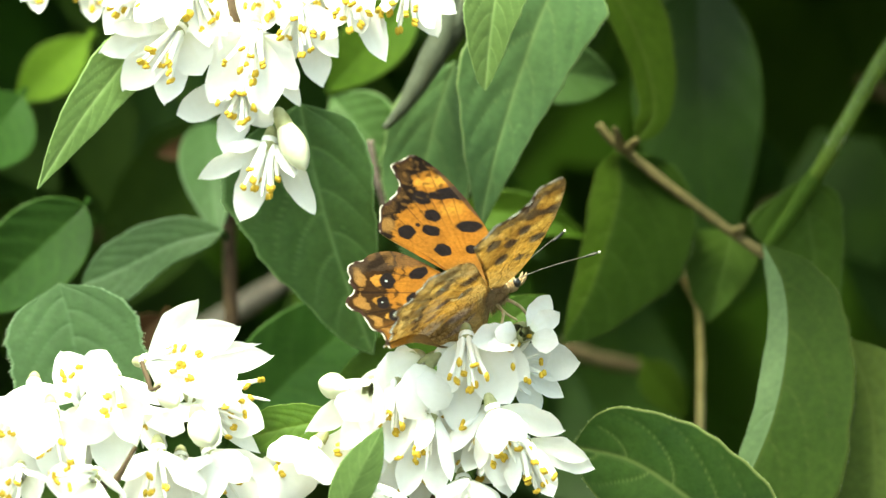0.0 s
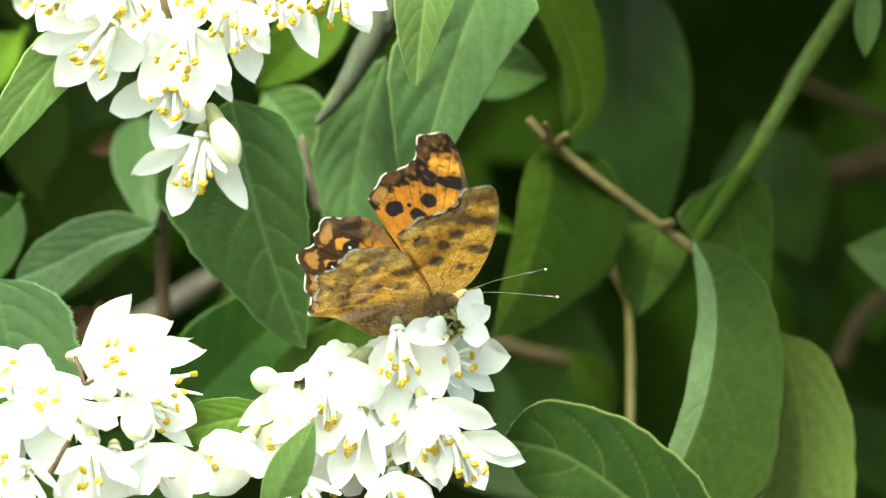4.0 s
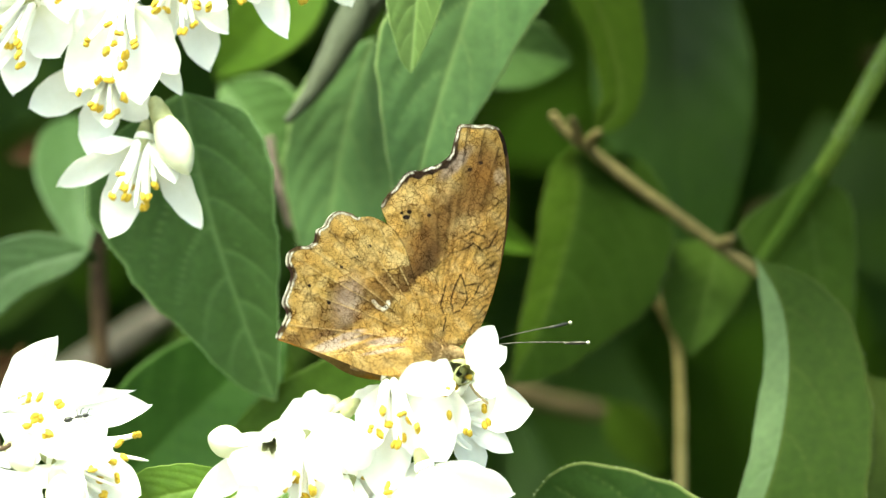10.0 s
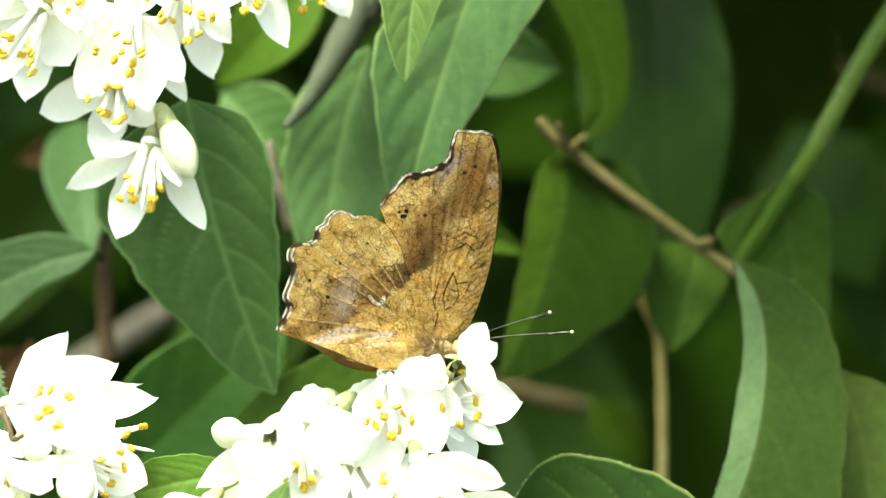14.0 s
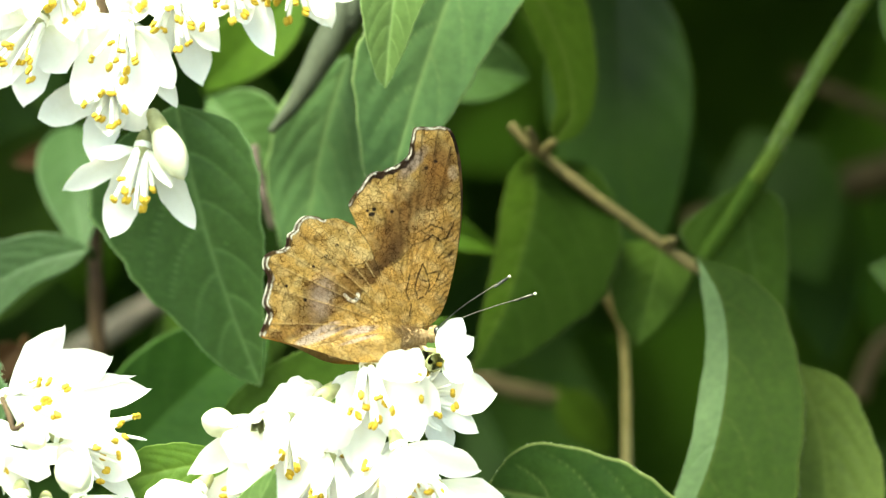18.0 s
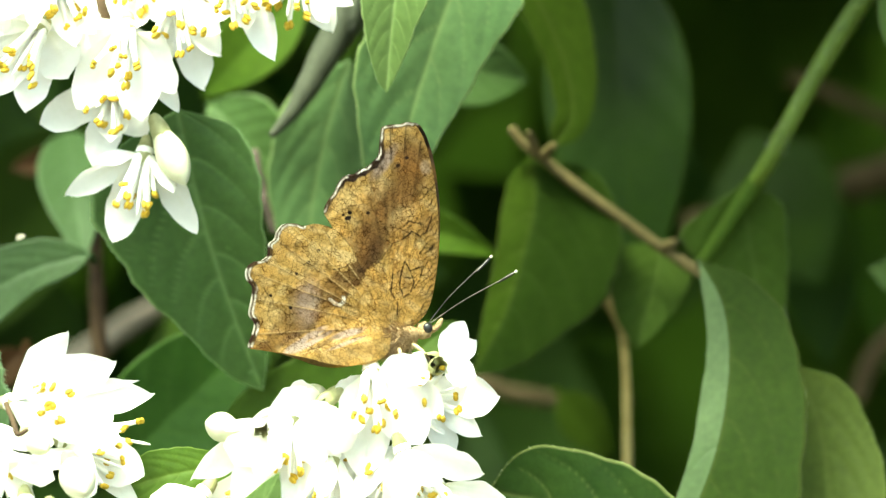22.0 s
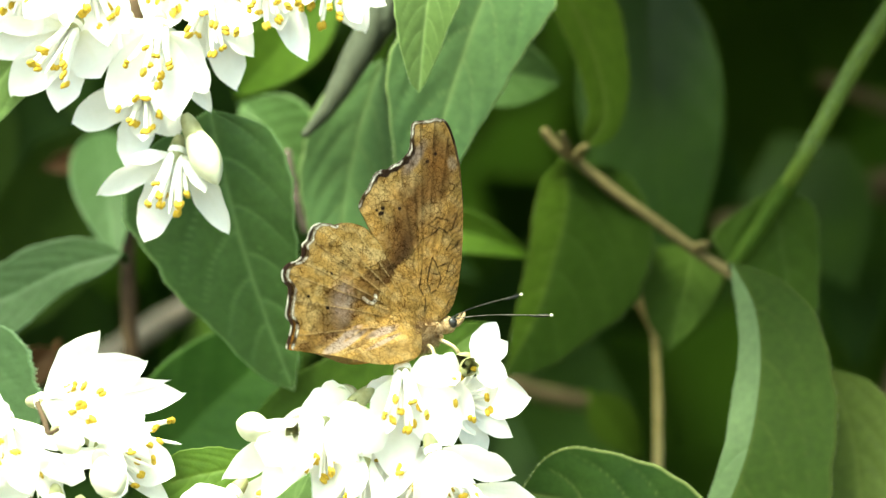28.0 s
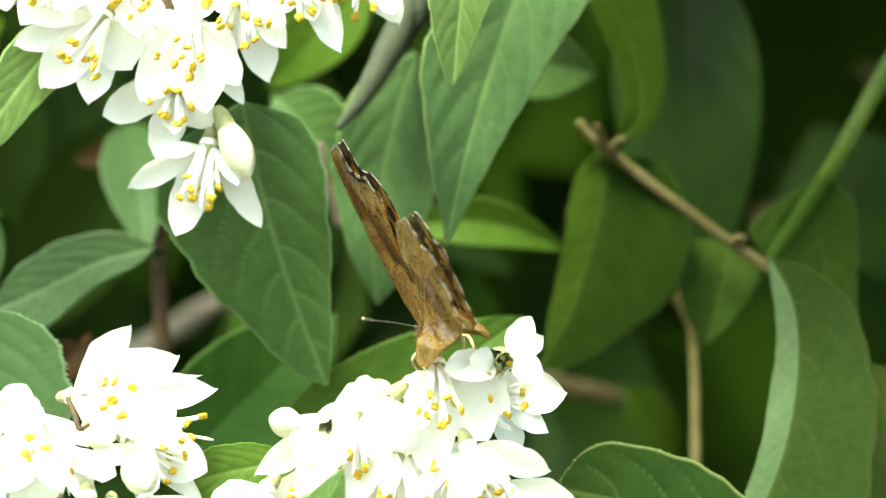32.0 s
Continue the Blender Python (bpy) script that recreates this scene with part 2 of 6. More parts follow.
def petal_material():
    m, n, l, b = shader("petal_white", 0.6, 0.3)
    x = noise_tex(n, l, 700, 5)
    r = ramp(n, [(0.3, (0.91, 0.915, 0.89)), (0.7, (0.955, 0.955, 0.94))])
    l.new(x.outputs["Fac"], r.inputs[0])
    at = n.new("ShaderNodeAttribute")
    at.attribute_name = "vein"
    c = blend(n, l, at.outputs["Fac"], r.outputs[0], (0.80, 0.82, 0.64))
    l.new(c, b.inputs["Base Color"])
    bumped(n, l, b, x.outputs["Fac"], 0.3, 0.0003)
    tr = n.new("ShaderNodeBsdfTranslucent")
    l.new(c, tr.inputs["Color"])
    mix = n.new("ShaderNodeMixShader")
    mix.inputs[0].default_value = 0.32
    l.new(b.outputs[0], mix.inputs[1])
    l.new(tr.outputs[0], mix.inputs[2])
    l.new(mix.outputs[0], n["Material Output"].inputs["Surface"])
    return m


def plain(name, a, b_, scale, rough, spec=0.4, bump=0.3):
    m, n, l, b = shader(name, rough, spec)
    x = noise_tex(n, l, scale, 5)
    r = ramp(n, [(0.3, a), (0.7, b_)])
    l.new(x.outputs["Fac"], r.inputs[0])
    l.new(r.outputs[0], b.inputs["Base Color"])
    bumped(n, l, b, x.outputs["Fac"], bump, 0.0002)
    return m


PETAL = petal_material()
ANTHER = plain("pollen_yellow", (0.48, 0.31, 0.03), (0.70, 0.49, 0.07), 2500, 0.8, 0.2, 0.8)
FILAMENT = plain("filament_white", (0.90, 0.91, 0.85), (0.95, 0.95, 0.91), 900, 0.55)
BRISTLE = plain("bristle", (0.30, 0.38, 0.20), (0.46, 0.52, 0.34), 900, 0.6)
CALYX = plain("calyx_green", (0.22, 0.23, 0.09), (0.38, 0.38, 0.20), 900, 0.7)
BUD = plain("bud_cream", (0.5016, 0.5168, 0.3344), (0.6080, 0.6156, 0.4548), 500, 0.6)
INSECT = plain("insect_black", (0.006, 0.006, 0.007), (0.02, 0.018, 0.016), 2000, 0.35, 0.6)
FUR = plain("insect_fur", (0.22, 0.145, 0.07), (0.46, 0.33, 0.18), 2600, 0.9, 0.1, 0.9)
LEG = plain("insect_leg", (0.34, 0.25, 0.13), (0.55, 0.45, 0.28), 2000, 0.7)
FEELER = plain("feeler", (0.012, 0.011, 0.009), (0.16, 0.145, 0.11), 1800, 0.6)
PALE_TIP = plain("pale_tip", (0.62, 0.60, 0.42), (0.75, 0.72, 0.55), 2000, 0.6)


def wing_material(name, rough, cell, fine, thinness, gain):
    """Wing scales: the pattern of the wing, broken by fine cross lines and dust."""
    m, n, l, b = shader(name, rough + 0.1, 0.12)
    at = n.new("ShaderNodeAttribute")
    at.attribute_name = "pattern"
    tc = n.new("ShaderNodeTexCoord")
    warp = noise_tex(n, l, 350, 3)
    mixv = blend(n, l, 0.0012, tc.outputs["Object"], warp.outputs["Color"], "ADD")
    c = at.outputs["Color"]
    for size, dark in ((cell * 0.7, (0.22, 0.16, 0.10)), (cell * 1.5, (0.20, 0.14, 0.09)), (cell * 3.1, (0.35, 0.27, 0.2))):
        v = node(n, "ShaderNodeTexNoise", Scale=size, Detail=2.0, Roughness=0.5)
        l.new(mixv, v.inputs["Vector"])
        r = ramp(n, [(0.468, (1, 1, 1)), (0.5, dark), (0.532, (1, 1, 1))])
        l.new(v.outputs["Fac"], r.inputs[0])
        c = blend(n, l, fine, c, r.outputs[0], "MULTIPLY")
    if fine:
        net = node(n, "ShaderNodeTexVoronoi", Scale=cell * 2.6)
        net.feature = "DISTANCE_TO_EDGE"
        l.new(mixv, net.inputs["Vector"])
        gate = noise_tex(n, l, cell * 0.8, 2)
        wide = node(n, "ShaderNodeMapRange", From_Min=0.46, From_Max=0.66, To_Min=0.0, To_Max=0.06)
        l.new(gate.outputs["Fac"], wide.inputs["Value"])
        less = n.new("ShaderNodeMath")
        less.operation = "LESS_THAN"
        l.new(net.outputs["Distance"], less.inputs[0])
        l.new(wide.outputs[0], less.inputs[1])
        c = blend(n, l, less.outputs[0], c, blend(n, l, 1.0, c, (0.36, 0.29, 0.22), "MULTIPLY"))
    d1, d2 = noise_tex(n, l, 420, 6, 0.65), noise_tex(n, l, 2600, 3)
    g = ramp(n, [(0.30, (0.74, 0.70, 0.66)), (0.66, (1.18, 1.17, 1.14))])
    l.new(d1.outputs["Fac"], g.inputs[0])
    c = blend(n, l, 0.8, c, g.outputs[0], "MULTIPLY")
    g2 = ramp(n, [(0.3, (0.7, 0.7, 0.7)), (0.7, (1.25, 1.25, 1.25))])
    l.new(d2.outputs["Fac"], g2.inputs[0])
    c = blend(n, l, 0.7, c, g2.outputs[0], "MULTIPLY")
    l.new(c, b.inputs["Base Color"])
    bumped(n, l, b, d2.outputs["Fac"], 0.4, 0.0002)
    tr = n.new("ShaderNodeBsdfTranslucent")
    thin = node(n, "ShaderNodeGamma", Gamma=thinness)
    l.new(c, thin.inputs["Color"])
    l.new(blend(n, l, 1.0, thin.outputs[0], gain, "MULTIPLY"), tr.inputs["Color"])
    mix = n.new("ShaderNodeMixShader")
    mix.inputs[0].default_value = 0.64
    l.new(b.outputs[0], mix.inputs[1])
    l.new(tr.outputs[0], mix.inputs[2])
    l.new(mix.outputs[0], n["Material Output"].inputs["Surface"])
    return m


WING_UNDER = wing_material("wing_under", 0.7, 560, 0.6, 0.5, (1.0, 1.06, 1.1))
WING_UPPER = wing_material("wing_upper", 0.65, 500, 0.0, 0.60, (1.04, 1.2, 1.3))


# ---- leaves, stems ----
def leaf_blade(L, w, p, arc, droop, fold, cup, curl_l, curl_r, teeth, nu=72, nv=30, veins=6, wave=0.0, seed=0.0, blunt=0.95):
    """A blade along +Z, facing -Y, in metres. p: where it is widest; curl: (share of the half width, degrees) of a rolled margin."""
    u = np.linspace(0, 1, nu)
    h = u ** (blunt * p / (1 - p)) * (1 - u) ** blunt
    h = h / h.max() * w / 2
    h = h * (1 + 0.05 * np.sin(u * 9 + seed) * wave)
    s = np.linspace(-1, 1, nv)
    a = np.abs(s)
    X = np.zeros((nu, nv, 3))
    mid = nv // 2
    tooth = (1 + teeth * ((u * nu / 3.0) % 1.0 - 0.5))
    for side, curl in ((-1, curl_l), (1, curl_r)):
        t = np.linspace(0, 1, 25)
        ang = np.radians(fold) + np.radians(cup) * t
        if curl:
            ang = ang + np.radians(curl[1]) * np.clip((t - curl[0]) / (1 - curl[0]), 0, 1)
        dx = np.concatenate([[0], np.cumsum((np.cos(ang[1:]) + np.cos(ang[:-1])) / 2 * (t[1] - t[0]))])
        dn = np.concatenate([[0], np.cumsum((np.sin(ang[1:]) + np.sin(ang[:-1])) / 2 * (t[1] - t[0]))])
        k = s * side >= 0
        cx, cn = np.interp(a[k], t, dx), np.interp(a[k], t, dn)
        hh = h[:, None] * np.where(a[k] > 0.93, tooth[:, None], 1.0)
        X[:, k, 0] = side * cx * hh
        X[:, k, 1] = -cn * hh
    b = 4 * u * (1 - u)
    X[:, :, 0] += (arc * L * b)[:, None]
    X[:, :, 1] -= (droop * L * b)[:, None]
    X[:, :, 2] = (L * u)[:, None]
    q = u[:, None] - 0.28 * a[None] ** 1.3
    f = np.abs((q * veins + 0.5 * (s[None] > 0)) % 1.0 - 0.5) * L / veins
    half = h[:, None]
    side_v = np.exp(-(f / (0.010 * w + 0.0001)) ** 2) * (1 - a[None] ** 3) * (u[:, None] < 0.93)
    mid_v = np.exp(-(a[None] * half / (0.014 * w)) ** 2)
    rim = np.clip((a[None] - 0.93) / 0.05, 0, 1) * 0.9 * np.ones_like(q)
    v = np.clip(np.maximum(np.maximum(side_v * 0.26, mid_v * 0.5), rim), 0, 1)
    X[:, :, 1] += (side_v * 0.004 + mid_v * 0.012) * w
    if wave:
        X[:, :, 1] += wave * 0.02 * w * np.sin(q * veins * 6.28 + 3.1 * (s[None] > 0)) * a[None]
    return X, v


leaf_count = [0]


def rim_barbs(thing, X, out, T, length):
    """Tiny pale bristles along both margins of a leaf, pointing to its tip."""
    rnd = random.Random(leaf_count[0])
    bm = bmesh.new()
    for sgn, edge in ((-1, X[:, 0]), (1, X[:, -1])):
        gone = 0.0
        for i in range(3, len(edge) - 2):
            gone += float(np.linalg.norm(edge[i] - edge[i - 1])) * 1000
            if gone < rnd.uniform(0.45, 1.1):
                continue
            gone = 0.0
            p, o, t = Vector(edge[i]), Vector(out[i]) * sgn, Vector(T[i])
            k = length * rnd.uniform(0.5, 1.2) / 1000
            w = 0.00007
            a, b, c = (bm.verts.new(p - o * 0.0001 + v) for v in (t * w, -t * w, Vector((0, -w, 0))))
            e = bm.verts.new(p + o * k + t * k * rnd.uniform(0.3, 0.9) + Vector((0, rnd.uniform(-0.3, 0.1) * k, 0)))
            for f in ((a, b, e), (b, c, e), (c, a, e)):
                bm.faces.new(f)
    tagged(part("rim_bristles", bm, BRISTLE, thing, "tiny whitish teeth along the margin"), kind="stuff")


def shaped_leaf(label, rib, left, right, mat=None, left_mat=None, fold_l=10, fold_r=10, teeth=0.02, veins=6, wave=0.3, vein_gain=1.0, stalk_to=None, arch=0.0, barbs=0.0):
    """A leaf along a bent midrib. left, right: its half widths in mm at the shares SHARES of the midrib; folds: degrees by which each half comes forward."""
    leaf_count[0] += 1
    mat = mat or LEAF
    nu, nv = 110, 37
    base = mm(*rib[0])
    R = spline([mm(*p) - base for p in rib], nu)
    d = np.concatenate([[0], np.cumsum(np.linalg.norm(np.diff(R, axis=0), axis=1))])
    u = d / d[-1]
    T = np.gradient(R, axis=0)
    T /= np.linalg.norm(T, axis=1)[:, None]
    out = np.stack([-T[:, 2], 0 * u, T[:, 0]], -1)
    out /= np.linalg.norm(out, axis=1)[:, None]
    out *= np.where(out[:, :1] > 0, 1.0, -1.0)
    k = np.linspace(0, 1, 90)
    shares = spline([(q, 0, 0) for q in SHARES], 90)[:, 0]
    s = np.linspace(-1, 1, nv)
    a = np.abs(s)
    X = np.zeros((nu, nv, 3))
    w = max(max(left), max(right)) / 1000
    half = np.zeros((nu, nv))
    for side, wd, fold in ((-1, left, fold_l), (1, right, fold_r)):
        h = np.interp(u, shares, np.clip(spline([(q, 0, 0) for q in wd], 90)[:, 0], 0, None)) / 1000
        h = h * (1 + 0.02 * np.sin(u * 23 + leaf_count[0]) + 0.012 * np.sin(u * 61 + 2 * leaf_count[0]))
        tooth = 1 + teeth * ((u * nu / 3.0) % 1.0 - 0.5)
        c = s * side >= 0
        hh = h[:, None] * np.where(a[c] > 0.95, tooth[:, None], 1.0)
        half[:, c] = hh
        X[:, c] = R[:, None] + out[:, None] * (side * a[c][None] * hh)[..., None]
        X[:, c, 1] -= math.tan(radians(fold)) * hh * a[c] + arch * hh * a[c] ** 2
    q = u[:, None] - 0.50 * a[None] ** 1.7 * half / w
    L = d[-1]
    f = np.abs((q * veins + 0.5 * (s[None] > 0)) % 1.0 - 0.5) * L / veins
    side_v = np.exp(-(f / (0.012 * w + 0.00012)) ** 2) * (1 - a[None] ** 3) * (u[:, None] < 0.93)
    mid_v = np.exp(-(a[None] * half / 0.00030) ** 2)
    rim = np.clip((a[None] - 0.955) / 0.03, 0, 1) * 1.4 * np.ones_like(q)
    v = np.clip(np.maximum(np.maximum(side_v * 0.44, mid_v * 0.6) * vein_gain, rim), 0, 1.4)
    X[:, :, 1] += side_v * 0.012 * w + mid_v * 0.0001
    X[:, :, 1] -= wave * 0.022 * w * np.cos((q * veins + 0.5 * (s[None] > 0)) * 2 * np.pi) * np.sin(np.pi * a[None]) * (half / w)
    X[:, :, 1] += wave * 0.05 * w * np.sin(u * 11 + leaf_count[0])[:, None] * a[None] ** 2
    me = grid_mesh("blade", X)
    at = me.attributes.new("vein", "FLOAT", "POINT")
    at.data.foreach_set("value", v.reshape(-1))
    me.materials.append(mat)
    if left_mat:
        me.materials.append(left_mat)
        slots = np.zeros((nu - 1, nv - 1), int)
        slots[:, :nv // 2] = 1
        me.polygons.foreach_set("material_index", slots.reshape(-1))
    thing = tagged(new("leaf"), label, "leaf", "leaves of the flowering shrub")
    thing.location = base
    blade = piece("blade", me, None, thing)
    sol = blade.modifiers.new("thickness", "SOLIDIFY")
    sol.thickness, sol.offset = 0.00022, 0
    piece("midrib", tube("midrib", R[1:-8:8] + np.array([0, 0.0006, 0]), 0.0005, 0.00012, n=30, sides=6), mat, thing)
    if barbs:
        rim_barbs(thing, X, out, T, barbs)
    end = mm(*stalk_to) - base if stalk_to else Vector((0.0004, 0.005, -0.001))
    piece("stalk", tube("stalk", [R[1], R[0] * 0.6 + np.array(end) * 0.4, end], 0.0004, 0.0005, n=10, sides=8), mat, thing)
    return thing


SHARES = (0, 0.1, 0.25, 0.5, 0.75, 0.92, 1.0)


def leaf(label, base, tip, w, mat=None, p=0.36, arc=0.0, droop=0.06, fold=14, cup=8, curl_l=None, curl_r=None, turn=0, teeth=0.03,
         stalk=3.0, veins=6, wave=0.2, group="", stalk_to=None, blunt=0.95, vein_gain=1.0):
    leaf_count[0] += 1
    mat = mat or LEAF
    B, T = mm(*base), mm(*tip)
    ax = T - B
    L = ax.length
    z = ax.normalized()
    back = Vector((0, 1, 0))
    y = (back - z * back.dot(z)).normalized()
    M = Matrix((y.cross(z), y, z)).transposed().to_4x4()
    M = Matrix.Translation(B) @ M @ Matrix.Rotation(radians(turn), 4, "Z")
    X, v = leaf_blade(L, w / 1000, p, arc, droop, fold, cup, curl_l, curl_r, teeth, veins=veins, wave=wave, seed=leaf_count[0] * 1.7, blunt=blunt)
    me = grid_mesh("blade", X)
    at = me.attributes.new("vein", "FLOAT", "POINT")
    at.data.foreach_set("value", np.clip(v * vein_gain, 0, 1).reshape(-1))
    thing = tagged(new("leaf"), label, "leaf", group or "leaves of the flowering shrub")
    thing.matrix_world = M
    blade = piece("blade", me, mat, thing)
    sol = blade.modifiers.new("thickness", "SOLIDIFY")
    sol.thickness, sol.offset = 0.00022, 0
    mid = X[:, X.shape[1] // 2 - 1:X.shape[1] // 2 + 1].mean(1)
    line = mid[2:-6:6] + np.array([0, 0.00025, 0])
    piece("midrib", tube("midrib", line, 0.00045 * (w / 18) ** 0.5, 0.00012, n=30, sides=6), mat, thing)
    if stalk:
        if stalk_to:
            end = M.inverted() @ mm(*stalk_to)
        else:
            end = Vector((0.0004, stalk * 0.0016, -stalk * 0.0003))
        piece("stalk", tube("stalk", [mid[1], np.array(mid[0]) * 0.6 + np.array(end) * 0.4 + [0, 0.0004, 0], end], 0.0004, 0.0005, n=10, sides=8), mat, thing)
    return thing


def rolled_margin(thing, points, w, mat):
    """A leaf's margin rolled over its face: a flat tapering band."""
    inv = thing.matrix_world.inverted()
    P = spline([inv @ mm(*p) for p in points], 40)
    u = np.linspace(0, 1, 40)
    h = np.clip(np.sin(np.pi * (0.06 + 0.94 * u)), 0, 1) ** 0.5 * w / 2000
    T = np.gradient(P, axis=0)
    T /= np.linalg.norm(T, axis=1)[:, None]
    side = np.cross(T, np.array([0.0, -1.0, 0.0]))
    s = np.linspace(-1, 1, 9)
    X = P[:, None] + side[:, None] * (h[:, None] * s[None])[..., None]
    X[:, :, 1] -= (1 - s[None] ** 2) * h[:, None] * 0.25 + 0.1 * h[:, None] * np.sin(u * 40)[:, None] * s[None]
    ob = piece("rolled_margin", grid_mesh("rolled_margin", X), mat, thing, "pale rolled margin")
    ob.modifiers.new("thickness", "SOLIDIFY").thickness = 0.0002


def rod(label, points, r0, r1, mat, name, category, lumps=0.15, sides=12, n=40):
    P = [mm(*p) for p in points]
    o = P[0]
    thing = tagged(new(name), label, category)
    thing.location = o
    piece("stem", tube("stem", [p - o for p in P], r0 / 1000, r1 / 1000, n=n, sides=sides, lumps=lumps), mat, thing)
    return thing


def hairs(thing, points, r, count, length, seed):
    """Fine stiff hairs on a stem, one mesh."""
    rnd = random.Random(seed)
    P = spline([mm(*p) - mm(*points[0]) for p in points], 200)
    bm = bmesh.new()
    for _ in range(count):
        i = rnd.randrange(112, 199)
        p, t = Vector(P[i]), (Vector(P[i + 1]) - Vector(P[i])).normalized()
        d = t.cross(Vector((rnd.uniform(-1, 1), rnd.uniform(-1, 1), rnd.uniform(-1, 1)))).normalized()
        e = p + d * (r + length * rnd.uniform(0.5, 1)) / 1000 + t * rnd.uniform(-0.3, 0.3) / 1000
        s = d.cross(t) * 0.00004
        bm.faces.new([bm.verts.new(q) for q in (p + d * r * 0.0009 - s, p + d * r * 0.0009 + s, e)])
    ob = part("hairs", bm, FILAMENT, thing, "fine whitish hairs")
    tagged(ob, kind="stuff")


# ---- flowers ----
def petal_mesh(L, w, bend, seed):
    """A boat-shaped petal along +Z, hollow towards -Y: narrow foot, pointed tip bent outwards, crimped margins."""
    rnd = random.Random(seed)
    p, q, r = (rnd.uniform(0, 6.28) for _ in range(3))
    nu, nv = 26, 13
    u, s = np.linspace(0, 1, nu), np.linspace(-1, 1, nv)
    h = (u + 0.05) ** 0.75 * (1 - u ** 2.1) ** 0.86
    h = h / h.max() * w / 2
    side = 1 + 0.05 * np.sin(9 * u[:, None] + np.where(s > 0, p, q)[None]) + 0.03 * np.sin(23 * u + r)[:, None]
    X = np.zeros((nu, nv, 3))
    X[:, :, 0] = np.sin(s * 0.75)[None] / math.sin(0.75) * h[:, None] * side
    X[:, :, 1] = -(1 - np.cos(s * 0.75))[None] * h[:, None] * 1.0 + (bend * L * u ** 2.4)[:, None] + (0.09 * L * np.sin(np.pi * u))[:, None]
    X[:, :, 1] += 0.022 * L * np.sin(11 * u[:, None] + np.where(s > 0, q, r)[None]) * (s ** 2)[None] * np.sin(np.pi * u)[:, None]
    X[:, :, 1] -= 0.012 * L * np.exp(-(s / 0.16) ** 2)[None] * (1 - u)[:, None]
    X[:, :, 2] = (L * u)[:, None] + 0.02 * L * np.sin(7 * u + p)[:, None] * s[None]
    me = grid_mesh("petal", X)
    v = np.clip(1.0 - u * 4.0, 0, 1)[:, None] * np.ones(nv)[None] * 0.8
    v = np.maximum(v, 0.22 * np.exp(-(s[None] / 0.07) ** 2) * (1 - u[:, None]))
    at = me.attributes.new("vein", "FLOAT", "POINT")
    at.data.foreach_set("value", v.reshape(-1))
    me.materials.append(PETAL)
    return me


PETALS = [petal_mesh(0.0120, 0.0056, b, k) for k, b in enumerate((0.05, 0.14, 0.0, -0.08, 0.10, 0.03))]


def ball(name, r, stretch=(1, 1, 1), mat=None, sub=1):
    bm = bmesh.new()
    bmesh.ops.create_icosphere(bm, subdivisions=sub, radius=1)
    for v in bm.verts:
        v.co = Vector((v.co.x * r * stretch[0], v.co.y * r * stretch[1], v.co.z * r * stretch[2]))
    me = bpy.data.meshes.new(name)
    bm.to_mesh(me)
    bm.free()
    smooth(me)
    if mat:
        me.materials.append(mat)
    return me


def anther_mesh():
    """Two fat lobes side by side, a furrow between them."""
    bm = bmesh.new()
    for g in (-1, 1):
        bmesh.ops.create_icosphere(bm, subdivisions=2, radius=0.00042, matrix=Matrix.Translation((0.00024 * g, 0, 0.00008 * g)) @ Matrix.Diagonal((0.85, 0.8, 1.45, 1)))
    me = bpy.data.meshes.new("anther")
    bm.to_mesh(me)
    bm.free()
    me.materials.append(ANTHER)
    return smooth(me)


ANTHER_MESH = anther_mesh()
DISC_MESH = ball("disc", 0.0012, (1, 1, 0.8), FILAMENT, 2)


def filament_mesh(L, lean):
    me = tube("stamen", [(0, 0, 0), (0, lean * 0.2, L * 0.5), (0, lean, L)], 0.00055, 0.00026, n=8, sides=6)
    me.materials.append(FILAMENT)
    return me


FILAMENTS = [(filament_mesh(0.0064, 0.0006), Vector((0, 0.0006, 0.0064))), (filament_mesh(0.0050, 0.0003), Vector((0, 0.0003, 0.0050))), (filament_mesh(0.0070, 0.0009), Vector((0, 0.0009, 0.0070)))]


def calyx_mesh():
    z = np.array([-0.0022, -0.0018, -0.0006, 0.0008, 0.0016])
    r = np.array([0.0004, 0.0007, 0.0010, 0.0011, 0.0010])
    a = np.linspace(0, 2 * np.pi, 20, endpoint=False)
    X = np.zeros((5, 20, 3))
    X[:, :, 0], X[:, :, 1], X[:, :, 2] = r[:, None] * np.cos(a), r[:, None] * np.sin(a), z[:, None]
    X[4, :, 2] += 0.0007 * np.cos(5 * a)
    me = grid_mesh("calyx", X, closed=True)
    me.materials.append(CALYX)
    return me


CALYX_MESH = calyx_mesh()
STYLE = tube("pistil", [(0, 0, 0), (0.0002, 0, 0.004), (0.0005, 0.0002, 0.0085)], 0.00025, 0.0002, n=8, sides=6)
STYLE.materials.append(FILAMENT)
flower_rnd = random.Random(7)


